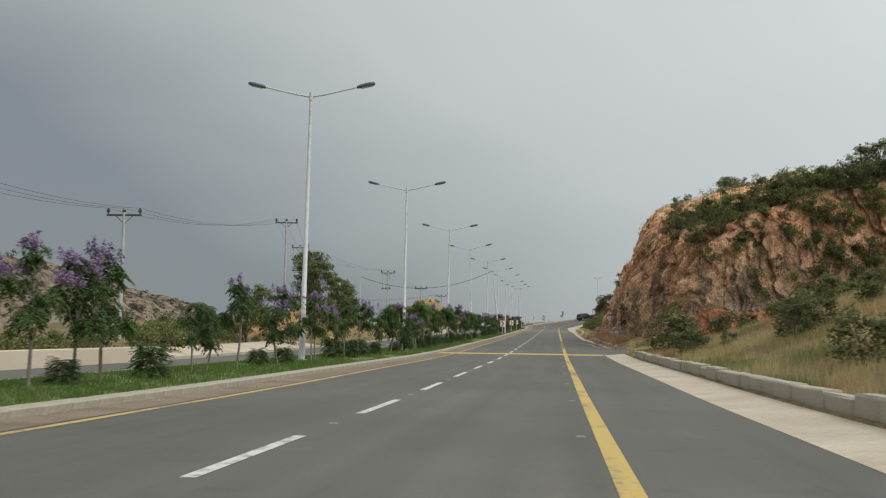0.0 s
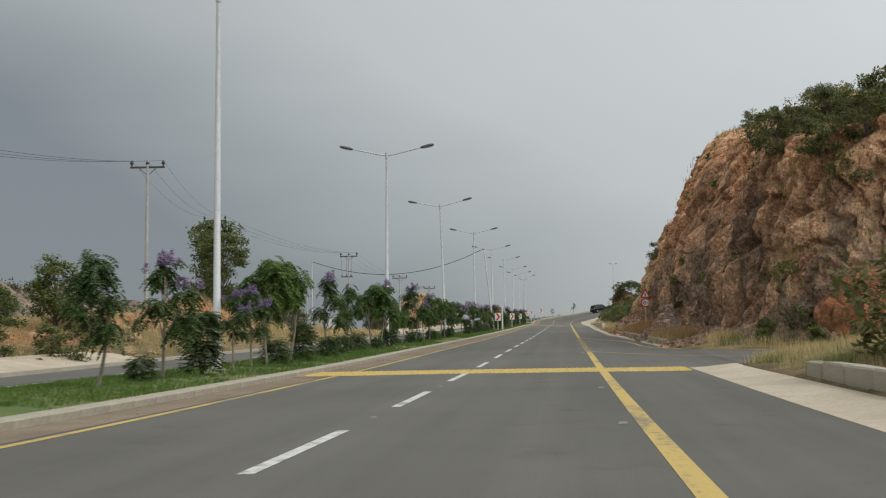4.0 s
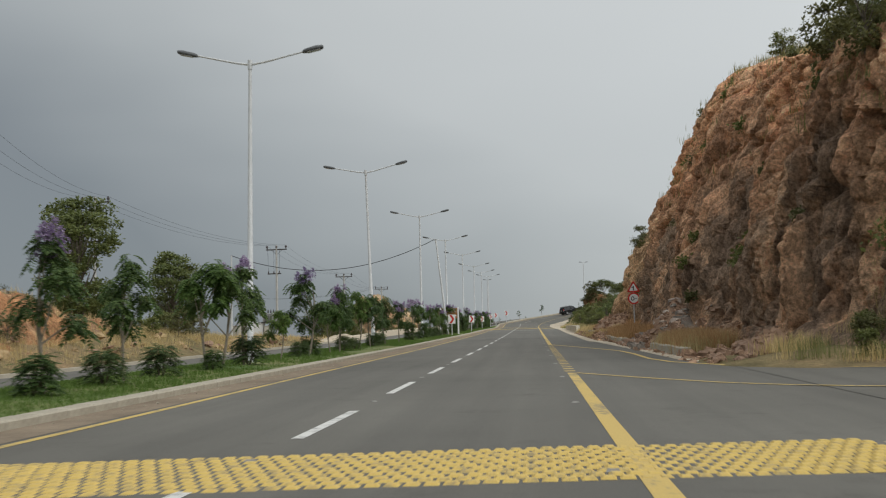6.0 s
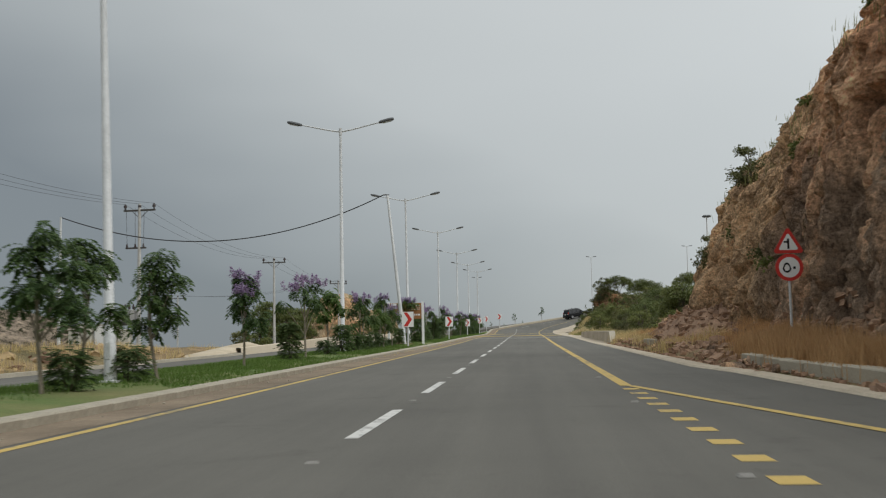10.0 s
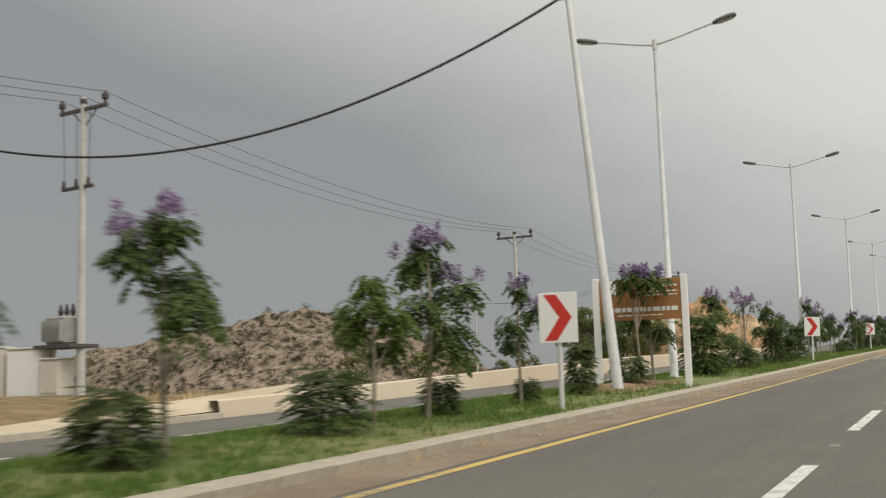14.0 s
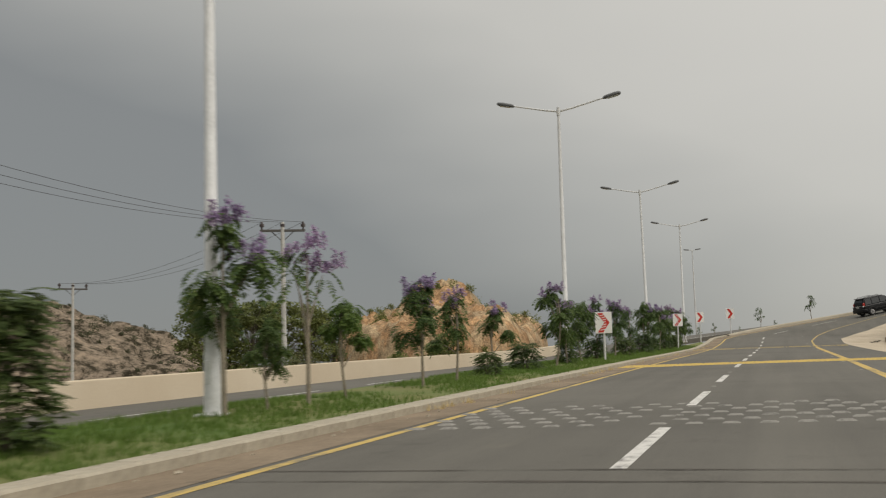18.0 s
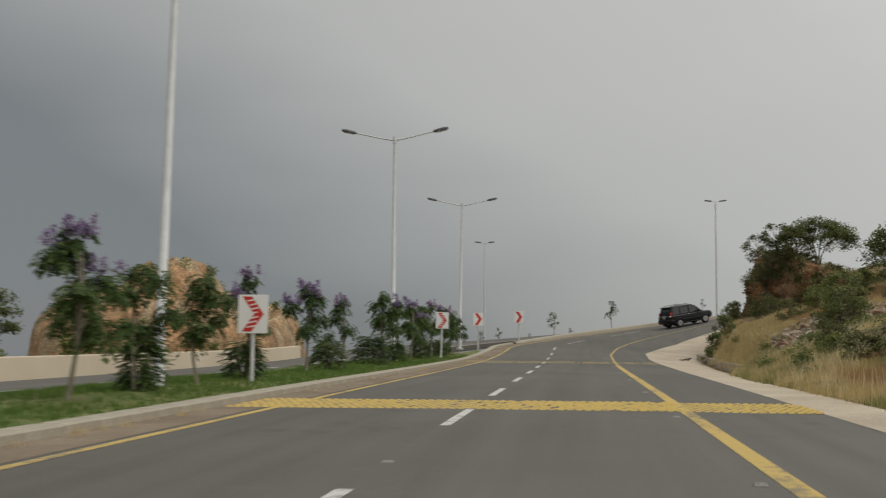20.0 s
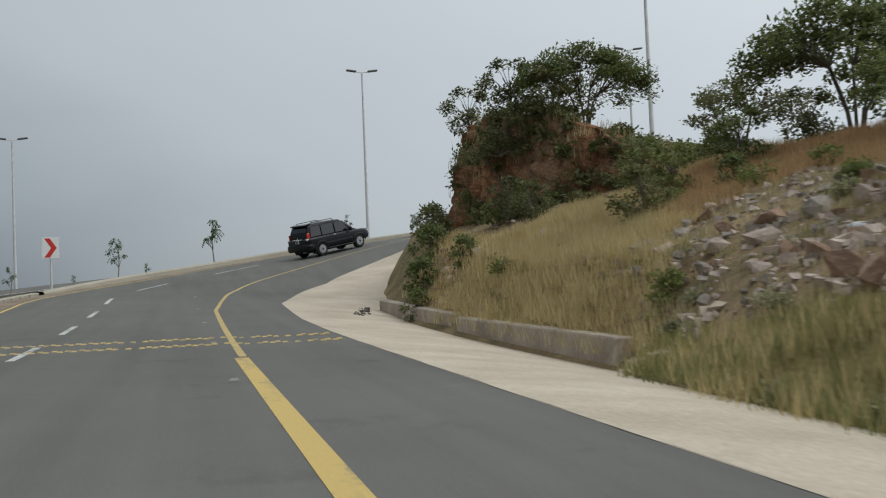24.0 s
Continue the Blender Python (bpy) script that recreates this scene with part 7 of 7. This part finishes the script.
def rubble(name, label, count, where, sizes, mats, seed):
    r = random.Random(seed)
    pile = thing(name, label, "rubble", "rubble at the roadside")
    meshes = [stone_mesh(seed * 10 + i, mats[i % len(mats)]) for i in range(6)]
    for i in range(count):
        x, y, z = where(r)
        k = sizes[0] + (sizes[1] - sizes[0]) * r.random() ** 3.2
        ob = part("stone", meshes[r.randrange(6)], None, pile)
        ob.matrix_world = Matrix.Translation((x, y, z + k * 0.06)) @ Euler((r.uniform(-0.5, 0.5), r.uniform(-0.5, 0.5), r.uniform(0, 6.28))).to_matrix().to_4x4() @ Matrix.Diagonal((k * r.uniform(0.8, 1.3), k * r.uniform(0.7, 1.1), k * r.uniform(0.7, 1.15), 1))
    return pile


heaps = [mathutils.bvhtree.BVHTree.FromPolygons([v.co.copy() for v in q.data.vertices], [tuple(k.vertices) for k in q.data.polygons]) for q in bpy.data.objects if q.name.startswith("talus")]


def toe(y0, y1, near, far):
    def f(r):
        y = r.uniform(y0, y1)
        x = near + (far - near) * r.random() ** 1.3
        p = on_cliff(x, y)
        while p is not None and p.z > road_z(y) + 1.9 and x > near:
            x -= 0.2
            p = on_cliff(x, y)
        z = max(ground_z(x, y), p.z if p is not None else -9)
        for heap in heaps:
            q = heap.ray_cast(Vector((x, y, 30)), Vector((0, 0, -1)))[0]
            z = max(z, q.z if q is not None else -9)
        return x, y, z
    return f


rubble("rubble_pile", "heap of large broken red-brown rocks fallen at the cliff foot", 290, toe(82.2, 95.4, 7.2, 10.4), (0.16, 0.85), ("rubble", "grey stone", "pale rock"), 3)
rubble("rubble_pile", "broken red-brown rocks beside the mouth of the side road", 170, toe(67.5, 73.5, 7.7, 10.4), (0.12, 0.7), ("rubble", "red rubble", "rubble"), 9)
rubble("rubble_pile", "broken red-brown rocks along the cliff's end", 290, toe(102, 148, 6.9, 11.0), (0.12, 0.75), ("rubble", "cliff rock", "rubble"), 4)


rubble("rubble_pile", "steep heap of red broken rock at the cliff's end", 280, toe(119, 142, 7.75, 12.5), (0.16, 0.95), ("red rubble", "red rubble", "rubble"), 14)


def slope_spot(x0, x1, y0, y1):
    def f(r):
        x, y = r.uniform(x0, x1), r.uniform(y0, y1)
        x = x + (y - y0) * 0.05
        return x, y, ground_z(x, y)
    return f


rubble("rubble_slope", "pale broken rocks spread over the slope", 270, slope_spot(9.9, 14.2, 233.5, 248), (0.12, 0.75), ("pale rock", "rubble", "grey stone"), 5)
rubble("rubble_slope", "pale broken rocks spread over the upper slope", 240, slope_spot(14.6, 20.0, 214, 238), (0.16, 0.95), ("pale rock", "rubble", "grey stone"), 6)
rubble("rubble_slope", "small rocks scattered beside the outcrop", 90, slope_spot(9.5, 13.0, 252, 265), (0.1, 0.6), ("pale rock", "rubble"), 7)


def many(f, n, seed):
    r = random.Random(seed)
    return [f(r) for _ in range(n)]


scree("scree", many(slope_spot(9.6, 14.4, 234.5, 248), 900, 21), (0.04, 0.24), "pale rock", "pale broken stones spread over the slope", 21)
scree("scree", many(slope_spot(9.6, 14.4, 234.5, 248), 600, 22), (0.04, 0.24), "grey stone", "grey broken stones spread over the slope", 22)
def stony_spot(x0, x1, y0, y1):
    def f(r):
        while True:
            x, y = r.uniform(x0, x1), r.uniform(y0, y1)
            if stony(x, y):
                return x, y, ground_z(x, y)
    return f


scree("scree", many(stony_spot(11.0, 20.0, 214, 243), 3600, 23), (0.06, 0.42), "pale rock", "pale broken stones on the upper slope", 23)
scree("scree", many(stony_spot(11.0, 20.0, 214, 243), 1500, 30), (0.05, 0.36), "rubble", "brown broken stones on the upper slope", 30)
scree("scree", many(slope_spot(10.8, 14.5, 249, 257), 700, 24), (0.04, 0.26), "pale rock", "pale broken stones below the outcrop", 24)
scree("scree", many(slope_spot(7.9, 15, 42.0, 47.8), 420, 41), (0.03, 0.22), "pale rock", "pale stones in the bare earth at the side road", 41)
scree("scree", many(toe(82, 95.5, 7.2, 10.6), 1300, 47), (0.06, 0.42), "rubble", "brown broken stones filling the heap at the cliff foot", 47)
scree("scree", many(toe(68, 104, 7.3, 10.6), 1500, 25), (0.04, 0.3), "red rubble", "small red-brown stones along the cliff foot", 25)
scree("scree", many(toe(104, 147, 6.85, 12.0), 2300, 26), (0.05, 0.34), "red rubble", "small red stones heaped at the cliff's end", 26)
scree("scree", many(slope_spot(8.95, 10.2, 242.4, 244.4), 70, 27), (0.06, 0.30), "gutter concrete", "whitish stones beside the low wall", 27)
crumbs = [(8.2 + 0.10 * i / 9 + 0.12 * random.Random(i).gauss(0, 1), 262.5 + 0.05 * i) for i in range(90)]
scree("scree", [(x, y, road_z(y) + apron_drop(y) * min(1.0, (x - 6.2) / (apron_out(y) - 6.2)) + 0.02) for x, y in crumbs], (0.02, 0.12), "joint soil", "dark crumbs of earth on the concrete apron", 29)
scree("scree", [(-4.36 + 0.6 * abs(random.Random(i).gauss(0, 0.5)), y, road_z(y) + 0.012) for i, y in enumerate(np.arange(-15, 262, 0.55))], (0.015, 0.06), "kerb concrete", "pebbles gathered along the kerb", 28)


def far_bank(r):
    x, y = -17.2 - abs(r.gauss(0, 2.2)), r.uniform(55, 140)
    return x, y, ground_z(x, y)


rubble("rubble_bank", "ochre stones on the bank beyond the far kerb", 280, far_bank, (0.12, 1.0), ("ochre rock", "rubble"), 8)
bag = Geo().loft([[(0.22 * k * math.cos(a) * (1 + 0.12 * math.sin(3 * a)), 0.16 * k * math.sin(a), z) for a in [i * math.pi / 6 for i in range(12)]] for z, k in ((0.0, 0.8), (0.08, 1.0), (0.18, 0.95), (0.26, 0.6), (0.29, 0.2))])
b = tagged(part("plastic_bag", bag, "white bag", smooth=True), "crumpled white plastic bag among the rocks", "bag")
b.location = (11.98, 241.6, ground_z(11.98, 241.6) + 0.02)
b.scale = (0.9, 0.7, 0.38)

# ---- cars ----
def ring(y, w, z0, z1, r, n=5):
    """A rounded section across the car at y."""
    pts = []
    for cx, cz, a0 in ((w - r, z0 + r, -90), (w - r, z1 - r, 0), (-w + r, z1 - r, 90), (-w + r, z0 + r, 180)):
        for i in range(n):
            a = radians(a0 + 90 * i / (n - 1))
            pts.append((cx + r * math.cos(a), y, cz + r * math.sin(a)))
    return pts


def wheel(car, x, y, r, w):
    s = 1 if x > 0 else -1
    wh = part("wheel", Geo().tube([(x - w / 2, y, r), (x - w / 2 + 0.03, y, r), (x + w / 2 - 0.03, y, r), (x + w / 2, y, r)], [r - 0.03, r, r, r - 0.03], 28), "tyre", car, "black tyre", smooth=True)
    part("rim", Geo().disc((x + s * w / 2, y, r), (1, 0, 0), r * 0.63, 0.012, 24), "alloy", wh)
    for k in range(6):
        a = k * math.pi / 3
        part("spoke", Geo().box(-0.03, 0.05, -0.012, 0.03, r * 0.6, 0.012, Matrix.Translation((x + s * (w / 2 + 0.016), y, r)) @ Matrix.Rotation(a, 4, "X") @ Matrix.Rotation(math.pi / 2, 4, "Y"), 0.004), "alloy", wh)
    part("hub", Geo().disc((x + s * (w / 2 + 0.02), y, r), (1, 0, 0), 0.06, 0.015, 12), "black plastic", wh)


def arch(car, x, y, r):
    """A dark wheel arch lip."""
    s = 1 if x > 0 else -1
    pts = [(x + s * 0.0, y + (r + 0.07) * math.cos(a), r + (r + 0.07) * math.sin(a)) for a in [math.pi * i / 12 for i in range(13)]]
    part("wheel_arch", Geo().tube(pts, 0.035, 6), "black plastic", car)


def suv(name, label, m, paint, brake):
    c = thing(name, label, "car", m=m)
    # y runs forwards
    body = Geo().loft([ring(-2.33, 0.80, 0.52, 0.98, 0.10), ring(-2.27, 0.88, 0.44, 1.06, 0.12), ring(-2.05, 0.925, 0.40, 1.10, 0.13), ring(-1.2, 0.935, 0.38, 1.11, 0.13), ring(0.2, 0.935, 0.38, 1.10, 0.13),
                       ring(1.0, 0.93, 0.38, 1.09, 0.14), ring(1.9, 0.91, 0.42, 1.05, 0.16), ring(2.2, 0.86, 0.46, 1.00, 0.18), ring(2.36, 0.74, 0.55, 0.90, 0.15)])
    part("body", body, paint, c, "glossy painted body", smooth=True)
    cabin = Geo().loft([ring(-2.20, 0.80, 1.02, 1.12, 0.04), ring(-2.12, 0.80, 1.02, 1.42, 0.10), ring(-1.98, 0.74, 1.02, 1.78, 0.14), ring(-1.7, 0.71, 1.02, 1.84, 0.15), ring(-0.4, 0.71, 1.02, 1.86, 0.15),
                        ring(0.35, 0.71, 1.02, 1.82, 0.16), ring(0.75, 0.74, 1.02, 1.55, 0.16), ring(1.15, 0.78, 1.02, 1.20, 0.08), ring(1.4, 0.80, 1.0, 1.10, 0.04)])
    part("cabin", cabin, paint, c, "painted cabin and pillars", smooth=True)
    rw = part("rear_window", Geo().loft([[(-0.66, -2.185, 1.16), (0.66, -2.185, 1.16), (0.60, -2.055, 1.66), (-0.60, -2.055, 1.66)], [(-0.66, -2.16, 1.16), (0.66, -2.16, 1.16), (0.60, -2.03, 1.66), (-0.60, -2.03, 1.66)]]), "car glass", c)
    part("wiper", Geo().tube([(0.0, -2.19, 1.2), (-0.25, -2.185, 1.215), (-0.5, -2.185, 1.21)], 0.012, 5), "black plastic", rw)
    for s in (-1, 1):
        for y0, y1, y2, y3 in ((-1.95, -1.82, -1.18, -1.18), (-1.10, -1.10, -0.22, -0.22), (-0.12, -0.12, 0.42, 0.86)):
            v = [(s * 0.795, y0, 1.14), (s * 0.795, y3, 1.14), (s * 0.727, y2, 1.70), (s * 0.727, y1, 1.70)]
            part("side_window", Geo().loft([v, [(x - s * 0.03, y, z) for x, y, z in v]]), "car glass", c)
        tl = part("tail_light", Geo().loft([ring(-2.20, 0.05, 1.10, 1.42, 0.03), ring(-2.02, 0.055, 1.08, 1.44, 0.03)]), "brake light" if brake else "red lens", c, "red tail light")
        tl.location = (s * 0.775, -0.01, -0.06)
        part("reversing_lens", Geo().box(-0.07, -2.31, 0.96, 0.07, -2.15, 1.08, bevel=0.02), "clear lens", c).location = (s * 0.80, 0, 0)
        part("bumper_reflector", Geo().box(-0.09, -2.395, 0.60, 0.09, -2.33, 0.70, bevel=0.02), "red lens", c).location = (s * 0.74, 0, 0)
        part("mirror", Geo().loft([ring(0.72, 0.10, 1.08, 1.28, 0.05), ring(0.80, 0.11, 1.07, 1.29, 0.06), ring(0.90, 0.07, 1.12, 1.25, 0.05)]), paint, c, smooth=True).location = (s * 1.02, 0, 0)
        part("roof_rail", Geo().tube([(s * 0.62, -1.75, 1.82), (s * 0.63, -1.65, 1.92), (s * 0.63, -0.2, 1.94), (s * 0.62, -0.05, 1.85)], 0.022, 6), "black plastic", c)
        part("side_step", Geo().box(-0.09, -1.0, 0.33, 0.09, 0.95, 0.40, bevel=0.03), "black plastic", c).location = (s * 0.93, 0, 0)
        part("side_moulding", Geo().box(-0.02, -1.0, 0.62, 0.02, 0.95, 0.72, bevel=0.01), "black plastic", c).location = (s * 0.94, 0, 0)
        part("headlight", Geo().loft([ring(2.05, 0.16, 0.78, 0.96, 0.05), ring(2.26, 0.14, 0.78, 0.93, 0.05)]), "clear lens", c).location = (s * 0.70, 0, 0)
        for y in (-1.36, 1.42):
            arch(c, s * 0.925, y, 0.38)
            wheel(c, s * 0.80, y, 0.38, 0.26)
        part("door_handle", Geo().box(-0.015, -0.42, 1.02, 0.015, -0.26, 1.055, bevel=0.008), "chrome", c).location = (s * 0.945, 0, 0)
        part("mud_flap", Geo().box(-0.15, -1.83, 0.18, 0.15, -1.80, 0.5), "black plastic", c).location = (s * 0.76, 0, 0)
    part("spoiler", Geo().loft([[(-0.66, -2.12, 1.78), (0.66, -2.12, 1.78), (0.66, -2.12, 1.83), (-0.66, -2.12, 1.83)], [(-0.70, -1.8, 1.80), (0.70, -1.8, 1.80), (0.70, -1.8, 1.88), (-0.70, -1.8, 1.88)]]), paint, c)
    bp = part("rear_bumper", Geo().loft([ring(-2.40, 0.80, 0.44, 0.74, 0.10), ring(-2.34, 0.92, 0.40, 0.78, 0.12), ring(-2.05, 0.945, 0.38, 0.78, 0.12), ring(-1.86, 0.945, 0.40, 0.76, 0.1)]), paint, c, smooth=True)
    part("bumper_pad", Geo().box(-0.62, -2.415, 0.70, 0.62, -2.34, 0.765, bevel=0.02), "black plastic", bp)
    part("chrome_strip", Geo().box(-0.42, -2.345, 1.04, 0.42, -2.29, 1.085, bevel=0.015), "chrome", c, "chrome tailgate strip")
    part("badge", Geo().disc((0.05, -2.30, 1.135), (0, 1, 0), 0.045, 0.02, 16), "chrome", c)
    pl = part("number_plate", Geo().box(-0.17, -2.36, 0.86, 0.17, -2.32, 1.01, bevel=0.006), "plate", c, "white number plate with plain bars")
    for z in (0.89, 0.95):
        part("plate_bar", Geo().box(-0.13, -2.366, z, 0.13, -2.3605, z + 0.035), "sign black", pl)
    part("tailgate_line", Geo().tube([(-0.76, -2.335, 0.80), (0.76, -2.335, 0.80)], 0.008, 4), "black plastic", c)
    part("exhaust", Geo().tube([(0.45, -2.35, 0.33), (0.45, -1.9, 0.33)], 0.035, 10), "alloy", c)
    part("underbody", Geo().box(-0.7, -2.1, 0.26, 0.7, 2.0, 0.42, bevel=0.05), "black plastic", c)
    part("grille", Geo().box(-0.42, 2.28, 0.68, 0.42, 2.375, 0.92, bevel=0.02), "chrome", c)
    part("windscreen", Geo().loft([[(-0.66, 1.30, 1.16), (0.66, 1.30, 1.16), (0.60, 0.62, 1.70), (-0.60, 0.62, 1.70)], [(-0.66, 1.26, 1.16), (0.66, 1.26, 1.16), (0.60, 0.58, 1.70), (-0.60, 0.58, 1.70)]]), "car glass", c)
    return c


suv("black_suv", "glossy black off-road car with roof rails on the bend", road_pose(296.0, 2.1, 0.02), "car black", False)


def saloon(name, label, m, paint):
    c = thing(name, label, "car", m=m)
    part("body", Geo().loft([ring(-2.25, 0.72, 0.45, 0.80, 0.10), ring(-2.1, 0.82, 0.34, 0.94, 0.13), ring(-1.2, 0.86, 0.30, 0.97, 0.14), ring(0.3, 0.87, 0.30, 0.94, 0.14), ring(1.4, 0.85, 0.32, 0.86, 0.14), ring(2.0, 0.80, 0.36, 0.78, 0.14), ring(2.25, 0.66, 0.42, 0.66, 0.1)]),
         paint, c, smooth=True)
    part("cabin", Geo().loft([ring(-1.75, 0.66, 0.88, 0.98, 0.04), ring(-1.2, 0.64, 0.88, 1.32, 0.12), ring(-0.6, 0.62, 0.88, 1.43, 0.13), ring(0.2, 0.62, 0.88, 1.42, 0.13), ring(0.7, 0.66, 0.86, 1.18, 0.12), ring(1.15, 0.70, 0.84, 0.93, 0.04)]), paint, c, smooth=True)
    for s in (-1, 1):
        for y0, y1, y2, y3 in ((-1.35, -1.0, -0.45, -0.45), (-0.38, -0.38, 0.18, 0.62)):
            v = [(s * 0.70, y0, 0.97), (s * 0.70, y3, 0.97), (s * 0.63, y2, 1.34), (s * 0.63, y1, 1.34)]
            part("side_window", Geo().loft([v, [(x - s * 0.03, y, z) for x, y, z in v]]), "car glass", c)
        part("headlight", Geo().loft([ring(1.95, 0.15, 0.62, 0.76, 0.05), ring(2.20, 0.12, 0.60, 0.72, 0.05)]), "clear lens", c).location = (s * 0.60, 0, 0)
        part("tail_light", Geo().box(-0.14, -2.27, 0.68, 0.14, -2.1, 0.84, bevel=0.03), "red lens", c).location = (s * 0.62, 0, 0)
        part("mirror", Geo().loft([ring(0.55, 0.08, 0.94, 1.06, 0.04), ring(0.66, 0.07, 0.95, 1.05, 0.04)]), paint, c).location = (s * 0.90, 0, 0)
        for y in (-1.35, 1.35):
            wheel(c, s * 0.75, y, 0.31, 0.2)
    part("windscreen", Geo().loft([[(-0.58, 1.06, 0.98), (0.58, 1.06, 0.98), (0.52, 0.42, 1.36), (-0.52, 0.42, 1.36)], [(-0.58, 1.02, 0.98), (0.58, 1.02, 0.98), (0.52, 0.38, 1.36), (-0.52, 0.38, 1.36)]]), "car glass", c)
    part("rear_window", Geo().loft([[(-0.56, -1.72, 0.99), (0.56, -1.72, 0.99), (0.52, -1.17, 1.34), (-0.52, -1.17, 1.34)], [(-0.56, -1.68, 0.99), (0.56, -1.68, 0.99), (0.52, -1.13, 1.34), (-0.52, -1.13, 1.34)]]), "car glass", c)
    part("grille", Geo().box(-0.36, 2.16, 0.44, 0.36, 2.27, 0.58, bevel=0.02), "black plastic", c)
    return c


saloon("white_car", "white saloon car further round the bend", road_pose(318.0, 2.0, 0.02), "car white")
